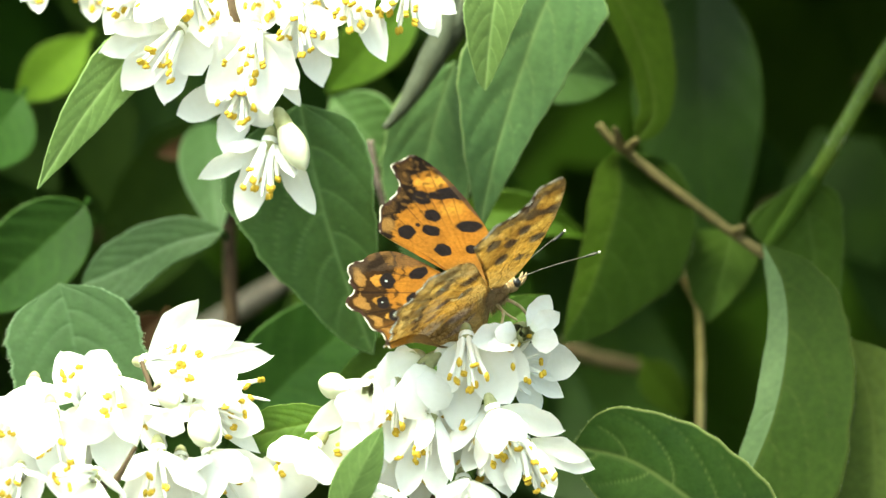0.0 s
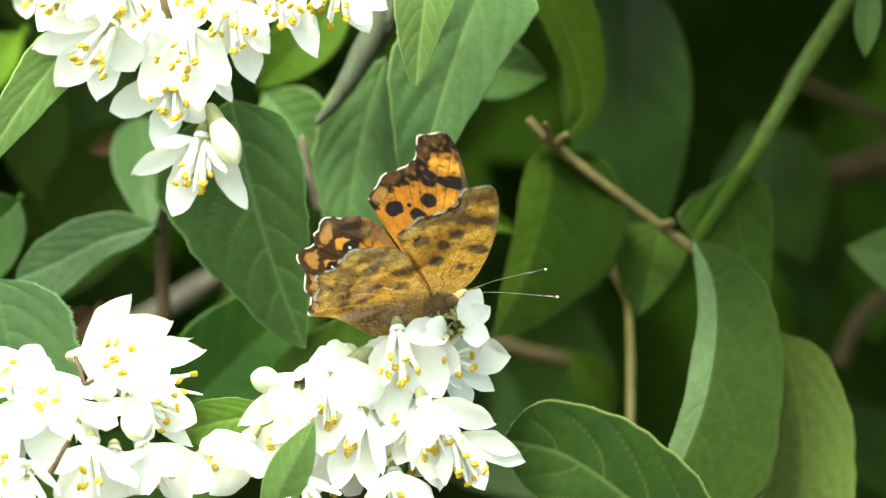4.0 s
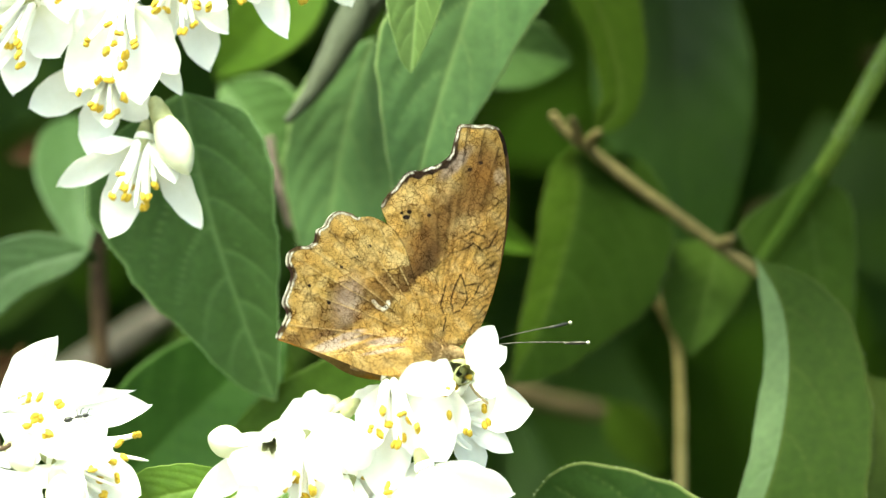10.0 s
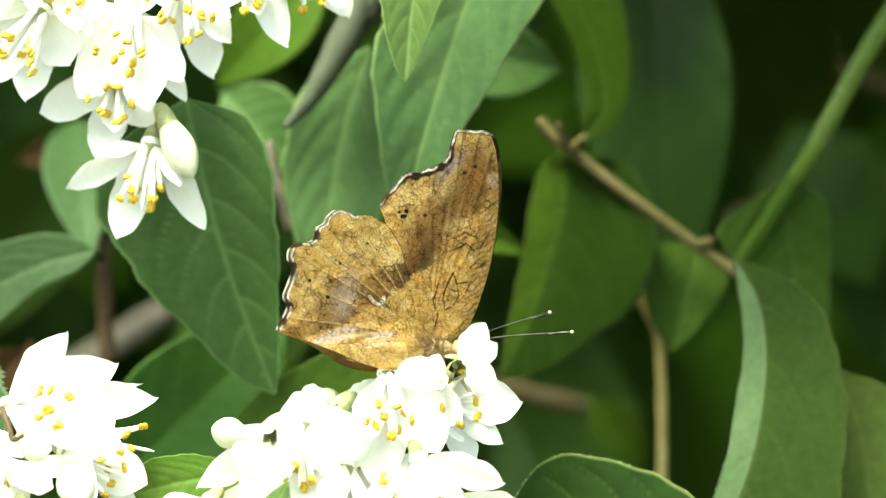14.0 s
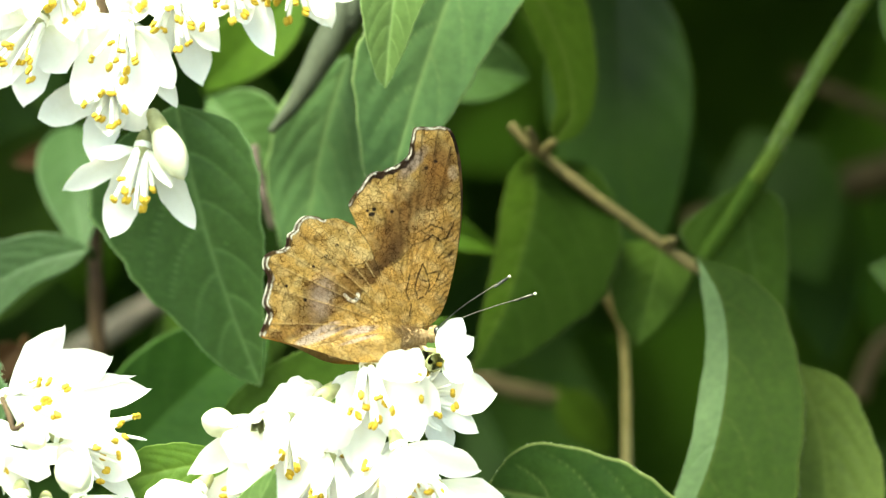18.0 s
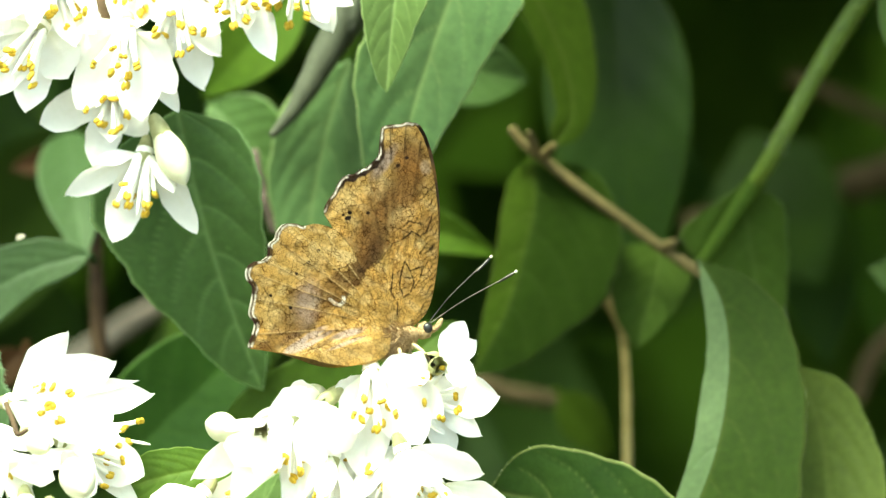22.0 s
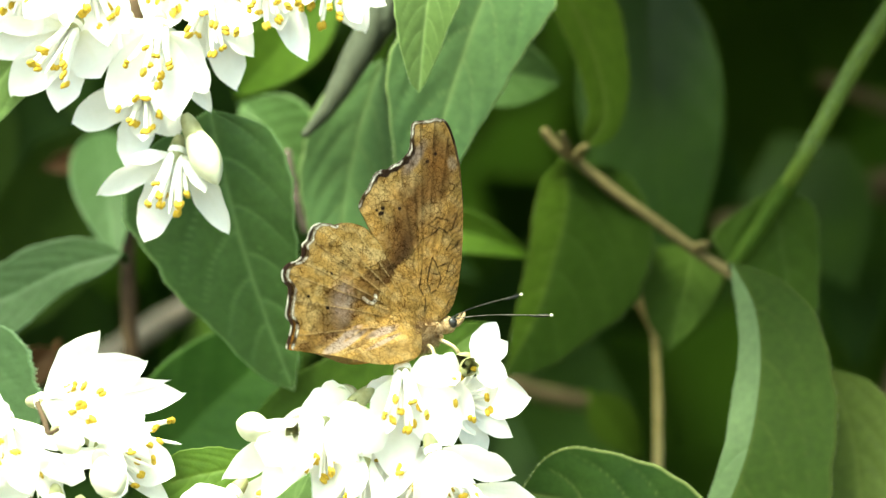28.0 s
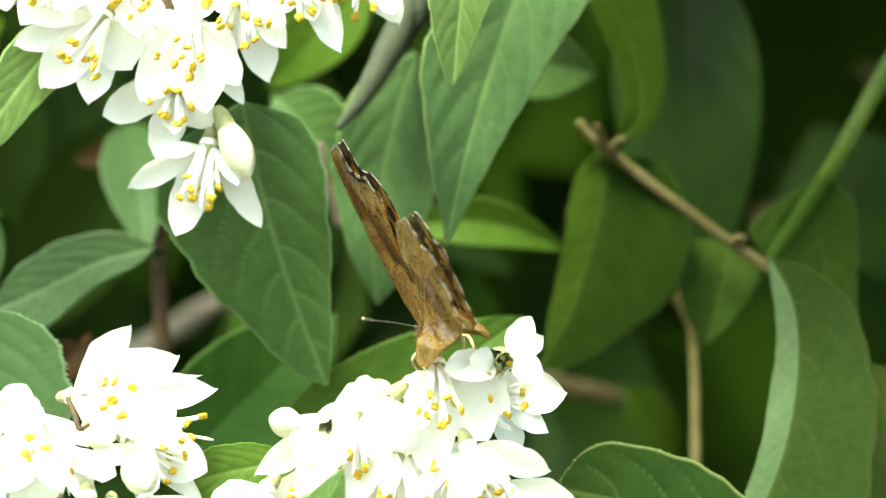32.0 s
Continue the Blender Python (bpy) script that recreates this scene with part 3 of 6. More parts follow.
def flower(base, dx, dz, petals, group="white flowers of the shrub", label="", stamens=9):
    """A bell of white petals. base: its calyx; (dx, dz): how far its anthers lie from there across the view; petals: each one's tip from the base, and width."""
    d = math.hypot(dx, dz)
    if d > 6.6:
        dx, dz, d = dx * 6.6 / d, dz * 6.6 / d, 6.6
    axis = Vector((dx, -math.sqrt(6.8 ** 2 - d ** 2), dz)).normalized()
    thing = tagged(new("flower"), label or "open white flower with pointed petals and yellow anthers", "flower", group)
    R = axis.to_track_quat("Z", "Y").to_matrix().to_4x4()
    thing.matrix_world = Matrix.Translation(mm(*base)) @ R
    inv = R.to_3x3().inverted()
    for x, y, z, w in petals:
        tip = inv @ Vector((x, y, z))
        out = Vector((tip.x, tip.y, 0))
        out = out.normalized() if out.length > 0.4 else Vector((0, 1, 0))
        root = out * 1.1 + Vector((0, 0, 0.5))
        zz = tip - root
        L = zz.length
        zz.normalize()
        view = inv @ Vector((0, -1, 0))
        face = out + view * (0.9 if out.dot(view) > 0 else -0.9)
        yy = (face - zz * face.dot(zz)).normalized()
        m = Matrix((yy.cross(zz), yy, zz)).transposed().to_4x4()
        ob = piece("petal", PETALS[flower_rnd.choice((0, 1, 2, 3, 4, 5))], None, thing)
        ob.matrix_basis = Matrix.Translation(root / 1000) @ m @ Matrix.Rotation(radians(flower_rnd.uniform(-8, 8)), 4, "Z") @ Matrix.Diagonal((w / 5.1, w / 5.6, L / 12, 1))
    piece("calyx", CALYX_MESH, None, thing, "pale green calyx")
    back = [inv @ Vector(q) for q in ((0, 0.0012, 0.0002), (0, 0.0040, 0.0), (0.0006 * dx / 6, 0.0085, -0.0012))]
    piece("pedicel", tube("pedicel", back, 0.00045, 0.0004, n=8, sides=7), CALYX, thing, "thin green flower stalk")
    if stamens:
        piece("disc", DISC_MESH, None, thing)
        piece("pistil", STYLE, None, thing)
    for k in range(stamens):
        me, tip = FILAMENTS[k % 3]
        ob = piece("stamen", me, None, thing)
        o = 7 + flower_rnd.uniform(-6, 9)
        ob.matrix_basis = Matrix.Rotation(radians(k * 36 + flower_rnd.uniform(-14, 14)), 4, "Z") @ Matrix.Translation((0, 0.0008, 0.0005)) @ Matrix.Rotation(radians(-o), 4, "X")
        an = piece("anther", ANTHER_MESH, None, ob, "yellow anther")
        an.matrix_basis = Matrix.Translation(tip) @ Euler((flower_rnd.uniform(-1, 1), flower_rnd.uniform(-1, 1), 0)).to_matrix().to_4x4()
    return thing


def bud(base, tip, w, label="closed cream-white flower bud", mat=None):
    """A closed bud: calyx, drop-shaped body, seams of the folded petals."""
    B, T = mm(*base), mm(*tip)
    L = (T - B).length
    thing = tagged(new("flower_bud"), label, "flower bud", "buds of the shrub")
    thing.matrix_world = Matrix.Translation(B) @ (T - B).to_track_quat("Z", "Y").to_matrix().to_4x4()
    u = np.linspace(0, 1, 16)
    r = np.sin(np.pi * (0.12 + 0.88 * u)) ** 0.75 * (0.75 + 0.35 * u) * w / 2000
    r[-1] = 0
    a = np.linspace(0, 2 * np.pi, 25, endpoint=False)
    f = 1 - 0.05 * np.abs(np.cos(2.5 * a)) ** 8
    X = np.zeros((16, 25, 3))
    X[:, :, 0], X[:, :, 1], X[:, :, 2] = r[:, None] * np.cos(a) * f, r[:, None] * np.sin(a) * f, (u * L)[:, None]
    piece("body", grid_mesh("body", X, closed=True), mat or BUD, thing)
    cal = piece("calyx", CALYX_MESH, None, thing, "pale green calyx")
    cal.matrix_basis = Matrix.Translation((0, 0, 0.0006)) @ Matrix.Scale(w / 3.7, 4)
    return thing


def twig(label, points, r0, r1):
    return rod(label, points, r0, r1, TWIG, "twig", "twig")


def straw(label, points, r0, r1):
    return rod(label, points, r0, r1, STRAW, "dry_stalk", "stalk")


def branch(label, points, r0, r1):
    return rod(label, points, r0, r1, BRANCH, "branch", "branch")


def stalk_dark(label, points, r0, r1):
    return rod(label, points, r0, r1, TWIG_DARK, "dark_twig", "twig")


def rolled_leaf(label, points, r0, r1):
    """A leaf rolled up into a tapering scroll: overlapping turns with a spiral seam."""
    P = spline([mm(*p) - mm(*points[0]) for p in points], 70)
    T = np.gradient(P, axis=0)
    T /= np.linalg.norm(T, axis=1)[:, None]
    A = np.cross(T, np.array([0.31, -0.83, 0.46]))
    A /= np.linalg.norm(A, axis=1)[:, None]
    B = np.cross(T, A)
    a, u = np.linspace(0, 2 * np.pi, 60, endpoint=False), np.linspace(0, 1, 70)
    turn = ((a[None] / (2 * np.pi) + 1.35 * u[:, None] + 0.06 * np.sin(u * 19)[:, None]) % 1.0)
    r = (r0 + (r1 - r0) * u[:, None] ** 0.8) / 1000 * (1.08 - 0.42 * (1 - turn) ** 5 + 0.03 * np.sin(turn * 12) + 0.05 * np.sin(u * 33)[:, None] * turn)
    X = P[:, None] + r[..., None] * (np.cos(a)[None, :, None] * A[:, None] + np.sin(a)[None, :, None] * B[:, None])
    thing = tagged(new("rolled_leaf"), label, "leaf")
    thing.location = mm(*points[0])
    me = grid_mesh("scroll", X, closed=True)
    v = me.attributes.new("vein", "FLOAT", "POINT")
    v.data.foreach_set("value", (np.clip((turn - 0.93) / 0.05, 0, 1) * 0.9).reshape(-1))
    piece("scroll", me, LEAF_GREY, thing)
    return thing


def stalk_far(label, points, r0, r1):
    return rod(label, points, r0, r1, TWIG_FAR, "dark_twig", "twig")


def stalk_pink(label, points, r0, r1):
    return rod(label, points, r0, r1, TWIG_PINK, "thin_twig", "twig")


def stalk_green(label, points, r0, r1):
    thing = rod(label, points, r0, r1, STEM, "green_stem", "stem", 0.05)
    hairs(thing, points, r0 * 1.6, 500, 0.9, 5)
    return thing


# leaves round the butterfly
shaped_leaf("broad heart-shaped green leaf with finely toothed pale edge", [(-29.7, 18.0, 17.6), (-28.4, 18.0, 11.3), (-25.9, 19.0, 1.4), (-22.7, 21.0, -8.5), (-19.2, 23.0, -17.5)], (0.0, 8.9, 13.2, 10.7, 6.1, 3.0, 0.0), (0.0, 6.7, 8.1, 6.8, 4.0, 1.6, 0.0), mat=LEAF_FULL, fold_l=3, fold_r=8, vein_gain=1.0, veins=6, wave=0.5, barbs=0.15)
shaped_leaf("grey-green leaf hanging behind the toothed leaf", [(-8.1, 38.0, 23.8), (-10.6, 38.0, 16.3), (-12.6, 40.0, 7.2), (-13.4, 41.0, -0.6), (-12.9, 43.0, -7.6)], (0.0, 3.8, 6.1, 6.1, 3.4, 1.1, 0.0), (0.0, 4.0, 5.8, 6.8, 5.6, 2.9, 0.0), mat=LEAF_SHEEN, fold_l=4, fold_r=8, wave=0.4, barbs=0.22)
shaped_leaf("glossy pointed leaf over the butterfly, sky sheen in its pale green", [(8.6, 20.0, 39.2), (5.1, 20.0, 33.0), (1.1, 21.0, 21.8), (-2.4, 23.0, 9.9), (-4.4, 26.0, -0.2)], (0.0, 3.7, 7.9, 8.4, 4.2, 1.3, 0.0), (0.0, 8.1, 7.8, 5.5, 3.0, 1.1, 0.0), mat=LEAF_SHEEN, fold_l=4, fold_r=12, veins=5, wave=0.6, barbs=0.20)
small_leaf = shaped_leaf("small folded pointed leaf with bright margin", [(-1.7, 10.0, 38.5), (-2.6, 10.0, 31.5), (-3.3, 11.0, 25.2), (-3.7, 12.0, 19.6)], (0.0, 2.5, 4.2, 3.9, 2.5, 1.3, 0.0), (0.0, 3.4, 4.6, 3.3, 2.0, 0.8, 0.0), mat=LEAF_LIGHT, fold_l=4, fold_r=24, barbs=0.18)
rolled_margin(small_leaf, [(4.9, 7.0, 35.5), (1.6, 8.0, 30.6), (-1.0, 9.4, 25.6), (-3.3, 11.2, 20.4)], 1.6, LEAF_SUN_TINT)
rolled_leaf("rolled grey-green leaf twisted to a thin tip", [(-5.8, 34.0, 38.2), (-8.5, 33.0, 29.4), (-12.3, 32.0, 22.2), (-15.2, 31.0, 17.7), (-18.0, 30.0, 14.3)], 3.3, 0.40)
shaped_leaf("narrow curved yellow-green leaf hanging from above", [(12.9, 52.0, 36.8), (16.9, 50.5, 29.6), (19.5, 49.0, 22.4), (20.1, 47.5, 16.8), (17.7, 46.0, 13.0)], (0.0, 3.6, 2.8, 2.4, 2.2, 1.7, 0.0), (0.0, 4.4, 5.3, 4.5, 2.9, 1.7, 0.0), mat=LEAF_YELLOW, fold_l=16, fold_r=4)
leaf("broad green leaf, its shade put into the colour", (26.4, 85.0, 36.8), (29.5, 80.0, -6.7), 19.5, p=0.4, fold=10, turn=10, mat=LEAF_SHADED)
# left half gets a lighter green to stand for light from the left
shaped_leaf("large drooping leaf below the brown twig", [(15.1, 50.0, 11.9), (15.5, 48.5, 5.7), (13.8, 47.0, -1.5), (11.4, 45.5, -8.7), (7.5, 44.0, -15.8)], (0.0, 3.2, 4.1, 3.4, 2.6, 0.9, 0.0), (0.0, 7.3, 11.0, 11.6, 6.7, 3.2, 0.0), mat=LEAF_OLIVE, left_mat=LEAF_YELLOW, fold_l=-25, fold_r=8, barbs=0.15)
shaped_leaf("leaf hanging under the twig's fork", [(31.4, 53.0, 0.6), (30.6, 51.5, -3.8), (28.2, 50.0, -12.8)], (0.0, 5.9, 5.9, 5.3, 3.6, 1.3, 0.0), (0.0, 2.4, 4.4, 3.8, 2.2, 0.8, 0.0), mat=LEAF_LOBE)
clasping_leaf = shaped_leaf("rounded leaf clasping the thick green stem", [(41.6, 46.0, 7.9), (42.1, 46.5, 3.4), (43.0, 46.5, -2.4), (44.9, 46.0, -12.4)], (0.0, 4.0, 8.4, 6.4, 5.0, 2.7, 0.0), (0.0, 4.1, 4.9, 4.4, 3.2, 2.0, 0.0), mat=LEAF_LOBE, fold_l=7, fold_r=-3, veins=4, wave=0.6, barbs=0.22)
sheath = [mm(*p) - clasping_leaf.location for p in ((43.6, 45.0, 8.8), (41.6, 45.0, 5.8), (38.9, 45.4, 1.6), (36.0, 46.2, -2.6))]
piece("sheath", tube("sheath", sheath, 0.0013, 0.0010, n=24, sides=12), LEAF_LOBE, clasping_leaf, "swollen green leaf base round the stem")
shaped_leaf("long leaf with one pale margin rolled inwards", [(35.7, 34.0, -1.5), (38.4, 29.0, -6.9), (39.1, 24.0, -14.0), (37.9, 20.0, -22.8), (35.3, 18.0, -30.7), (29.4, 16.0, -43.4)], (0.0, 1.7, 2.5, 3.1, 2.5, 1.2, 0.0), (0.0, 3.6, 7.8, 10.3, 11.9, 4.9, 0.0), mat=LEAF_MID, left_mat=LEAF_ROLL, fold_l=-18, fold_r=10, wave=0.4, barbs=0.24)
shaped_leaf("light green leaf hanging beside the long rolled leaf", [(48.1, 36.0, -14.8), (50.6, 33.0, -21.9), (51.8, 30.0, -29.8), (51.3, 27.0, -38.4), (48.9, 24.0, -47.9)], (0.0, 0.9, 1.8, 4.6, 6.4, 4.6, 0.0), (0.0, 4.1, 6.0, 7.1, 7.1, 4.3, 0.0), mat=LEAF_FRESH, fold_l=-20, fold_r=14, barbs=0.15)
shaped_leaf("round dark green leaf with pale branching veins", [(39.9, 2.0, -51.4), (30.6, 6.0, -41.7), (22.9, 9.0, -35.5), (16.5, 12.0, -31.8), (8.8, 14.0, -30.1)], (0.0, 5.5, 9.4, 10.2, 8.2, 4.9, 0.0), (0.0, 4.9, 7.7, 9.2, 8.0, 5.5, 0.0), mat=LEAF_DEEP, fold_l=8, fold_r=4, veins=5, vein_gain=0.8, teeth=0.01, barbs=0.18)
folded_leaf = shaped_leaf("folded green leaf with a bright toothed rim", [(-50.0, 12.0, 28.4), (-55.4, 11.0, 21.7), (-60.3, 9.0, 15.0), (-66.2, 8.0, 5.3)], (0.0, 2.8, 4.0, 3.3, 2.1, 0.7, 0.0), (0.0, 2.5, 3.6, 3.2, 1.9, 0.6, 0.0), mat=LEAF_LIGHT, fold_l=18, fold_r=-10)
rolled_margin(folded_leaf, [(-45.5, 7.0, 21.8), (-51.7, 5.0, 16.8), (-58.3, 3.0, 11.1), (-65.6, 2.0, 5.4)], 2.8, LEAF_SUN_TINT)
shaped_leaf("rounded leaf with a pale serrated rim", [(-63.3, 18.0, -8.0), (-61.6, 16.7, -14.1), (-60.3, 15.3, -22.0), (-59.4, 14.0, -30.7)], (0.0, 6.9, 9.1, 9.2, 7.8, 3.0, 0.0), (0.0, 5.6, 9.0, 10.0, 8.9, 5.2, 0.0), mat=LEAF_SIDE, fold_l=4, fold_r=8, vein_gain=0.4, wave=0.1, teeth=0.05, barbs=0.27)
shaped_leaf("dull green leaf on the dark stalk", [(-40.7, 38.0, -0.4), (-47.5, 38.7, -2.1), (-54.3, 39.3, -5.4), (-60.6, 40.0, -8.2)], (0.0, 2.0, 3.3, 4.3, 3.9, 2.0, 0.0), (0.0, 1.6, 2.3, 3.0, 4.5, 3.3, 0.0), mat=LEAF_SIDE, fold_l=-8, fold_r=18, vein_gain=0.6)
leaf("shaded green leaf of the shrub", (-60.4, 44.0, 3.0), (-77.1, 44.0, -12.8), 13.6, p=0.4, fold=12, mat=LEAF)
shaped_leaf("small bright leaf between the flower clusters", [(-22.2, 0.0, -26.5), (-26.3, -1.0, -26.9), (-31.0, -1.0, -27.7), (-36.9, 0.0, -29.3)], (0.0, 1.3, 2.2, 3.2, 3.3, 2.0, 0.0), (0.0, 1.3, 2.4, 3.2, 3.0, 2.0, 0.0), mat=LEAF_SOFT, fold_l=-4, fold_r=14)
leaf("dull leaf behind the flower clusters", (-39.8, 42.0, -29.5), (-18.0, 44.0, -8.6), 16.7, p=0.45, fold=8, mat=LEAF)
leaf("broad green leaf spreading behind the flowers", (-24.4, 27.0, -21.9), (5.0, 28.0, -9.0), 12.6, p=0.45, arc=0.08, fold=10, turn=-10, mat=LEAF_SOFT)
leaf("narrow pointed leaf before the flowers", (-24.2, -16.0, -41.0), (-17.5, -18.0, -27.3), 6.1, p=0.45, fold=-12, mat=LEAF_LIGHT)
leaf("narrow bright leaf behind the butterfly", (-8.2, 58.0, 2.2), (11.0, 58.0, -1.0), 6.4, p=0.4, arc=-0.1, fold=14, mat=LEAF_LIT_TINT)
leaf("pale leaf half hidden by the hanging leaf", (-0.5, 60.0, 24.1), (14.9, 62.0, 21.5), 9.7, p=0.45, fold=10, mat=LEAF_FULL)
leaf("grey-green leaf behind the rolled leaf", (-25.4, 56.0, 18.6), (-16.5, 54.0, 9.4), 11.3, p=0.45, fold=10, mat=LEAF_FULL)
leaf("dull leaf behind the hanging flower", (-43.9, 74.0, 15.2), (-41.7, 52.0, -1.3), 8.9, p=0.45, fold=10, mat=LEAF_SIDE)
# these two take the lighter green to make up for the shade over them
leaf("blue-green leaf in the shade", (79.5, 72.0, -6.9), (58.4, 66.0, -2.8), 12.5, p=0.45, fold=10, mat=LEAF_LIGHT)
leaf("small pale leaf by the thick stem", (60.8, 40.0, 35.2), (60.2, 40.0, 24.5), 4.0, p=0.45, fold=14, mat=LEAF_LIGHT)
leaf("orange-brown withered leaf behind the flowers", (-43.0, 84.0, 12.2), (-51.2, 84.0, 10.6), 3.4, p=0.45, fold=10, mat=LEAF_DEAD)
leaf("mid-green leaf behind the grey branch", (-18.1, 104.0, -21.3), (-31.1, 104.0, -7.7), 11.0, p=0.45, fold=8, mat=LEAF_LIT_TINT)
leaf("small withered brown leaf behind the cluster", (-49.4, 60.0, -12.6), (-55.8, 60.0, -17.9), 4.8, p=0.45, fold=10, mat=LEAF_DEAD)
leaf("small leaf by the dry stalk", (19.4, 80.0, -18.6), (25.6, 80.0, -26.7), 6.1, p=0.4, fold=10, mat=LEAF_YELLOW)
leaf("yellow-green leaf behind the flowers, sunlight in its colour", (-60.8, 78.0, 27.3), (-71.2, 78.0, 18.1), 7.6, p=0.5, fold=6, mat=LEAF_SUN_TINT)
leaf("leaf behind the white flowers, sunlight put into its green", (-13.6, 64.0, 33.7), (-26.6, 64.0, 19.5), 9.4, p=0.45, fold=6, mat=LEAF_LIT_TINT)
leaf("dull green leaf behind the cluster", (-69.9, 60.0, 18.7), (-77.8, 60.0, 8.1), 12.1, p=0.45, fold=8, mat=LEAF)

# stems and twigs
twig("brown woody twig with a broken tip", [(12.3, 48.0, 15.4), (14.1, 48.0, 13.2), (15.8, 48.0, 11.9), (22.1, 47.0, 6.9), (31.0, 47.0, 0.4), (35.4, 44.0, -2.6), (37.8, 40.0, -3.9)], 0.60, 0.80)
stalk_green("thick green hairy stem", [(35.6, 51.0, -3.1), (38.0, 50.0, 0.4), (40.7, 48.0, 4.4), (43.3, 44.6, 8.4), (45.9, 42.0, 12.9), (51.4, 42.0, 22.9), (57.7, 42.0, 32.8), (63.6, 42.0, 42.4)], 0.75, 1.41)
twig("swollen pale node where leaf and twig meet", [(31.6, 46.2, 0.2), (32.4, 45.2, 0.6), (33.2, 45.4, 0.7)], 0.65, 0.45)
straw("dry straw-coloured upright stalk", [(26.2, 66.0, -8.7), (27.0, 66.0, -11.2), (27.4, 66.0, -18.4), (27.4, 66.0, -28.2), (27.4, 66.0, -39.5)], 0.43, 0.59)
twig("short broken side shoot of the brown twig", [(15.5, 47.0, 11.9), (15.1, 45.0, 13.7), (14.5, 44.0, 14.8)], 0.79, 0.31)
twig("brown bud stub on the twig", [(16.3, 47.0, 11.6), (17.3, 45.0, 12.7), (17.9, 44.0, 13.1)], 0.71, 0.47)
straw("whitish dry bract on the straw stalk", [(27.0, 65.0, -10.8), (25.8, 64.0, -8.3), (24.7, 63.0, -6.1), (24.2, 63.0, -4.9)], 0.39, 0.79)
stalk_dark("brown flower stalk between the petals", [(-51.0, -14.0, -18.5), (-50.0, -16.0, -21.0), (-49.5, -17.0, -22.4), (-48.2, -17.0, -21.8)], 0.35, 0.28)
stalk_dark("short brown stalk among the white flowers", [(-54.2, -20.0, -34.9), (-52.9, -21.0, -32.7), (-51.5, -21.0, -30.2)], 0.55, 0.31)
stalk_far("olive dry stalk deep in the shrub", [(7.3, 112.0, -16.8), (14.6, 112.0, -18.9), (23.7, 114.0, -20.3)], 1.17, 0.86)
branch("pale grey smooth woody branch", [(-47.5, 124.0, -16.4), (-39.7, 122.0, -11.7), (-32.2, 122.0, -7.1), (-21.9, 126.0, -1.9)], 1.7, 1.4)
stalk_pink("thin pinkish-grey twig between two hanging leaves", [(-20.0, 44.0, 12.7), (-19.5, 44.0, 9.4), (-18.7, 44.0, 6.1), (-17.6, 45.0, 2.1)], 0.55, 0.45)
stalk_dark("dark reddish-brown upright stalk", [(-40.3, 62.0, 6.0), (-40.2, 62.0, -1.2), (-40.0, 62.0, -7.7), (-39.7, 62.0, -14.2)], 0.94, 1.02)
stalk_far("dark branch in the shrub's shade", [(37.2, 150.0, 2.5), (47.1, 150.0, 5.0), (60.4, 150.0, 8.6), (80.3, 150.0, 15.7)], 1.80, 2.58)
stalk_far("thin brown twig in deep shade", [(51.2, 150.0, 22.6), (62.0, 150.0, 18.1), (72.0, 150.0, 12.8)], 0.94, 1.01)
stalk_far("bent brown twig in deep shade", [(58.6, 120.0, -20.2), (61.4, 120.0, -13.7), (67.1, 120.0, -8.7), (72.9, 120.0, -6.2)], 1.33, 1.33)
stalk_dark("thin brown branch carrying the upper flowers", [(-38.6, 16.0, 27.3), (-40.3, 22.0, 36.9), (-42.7, 60.0, 50.4), (-41.1, 150.0, 69.0)], 0.87, 1.57)
stalk_dark("thin brown branch carrying the lower flowers", [(-55.4, 10.0, -28.2), (-56.3, 16.0, -33.1), (-60.4, 60.0, -45.0), (-61.9, 160.0, -62.8)], 0.87, 1.57)
stalk_dark("thin brown branch under the butterfly's flowers", [(-8.7, 6.0, -24.6), (-9.5, 14.0, -31.1), (-12.8, 60.0, -44.6), (-11.5, 160.0, -62.3)], 0.87, 1.57)

# upper flower cluster
flower((-35.9, 4.0, 27.8), -0.7, -5.2, [(-6.2, 1.0, -10.3, 5.2), (2.2, 0.0, -11.7, 5.4), (5.7, 1.0, -8.5, 4.4), (6.3, 3.0, -10.8, 2.8), (4.8, 1.0, -5.0, 4.3), (-4.1, 2.0, -3.8, 4.7)], group='flowers of the upper cluster')
flower((-29.9, 8.0, 31.4), 0.4, -4.7, [(3.6, 1.0, -11.5, 4.1), (5.8, 0.0, -7.2, 3.3), (-1.8, 3.0, -8.7, 3.3), (5.1, -3.0, -4.3, 3.8), (-1.7, -4.0, -2.6, 3.2)], group='flowers of the upper cluster')
flower((-46.5, 6.0, 27.9), -3.1, -4.9, [(-7.7, 1.0, -8.9, 5.1), (-2.1, 1.0, -10.7, 4.3), (-11.1, 1.0, -3.8, 3.8), (2.8, -2.0, -6.3, 5.7), (-10.1, -1.0, -0.1, 2.4)], group='flowers of the upper cluster')
flower((-37.6, 10.0, 20.0), -0.4, -3.2, [(-9.2, -1.0, -4.3, 4.4), (-2.4, -2.0, -9.8, 4.1), (-0.3, -5.0, -5.9, 3.6), (3.8, -2.0, -5.8, 4.0), (-7.9, 2.0, -2.1, 3.2)], group='flowers of the upper cluster')
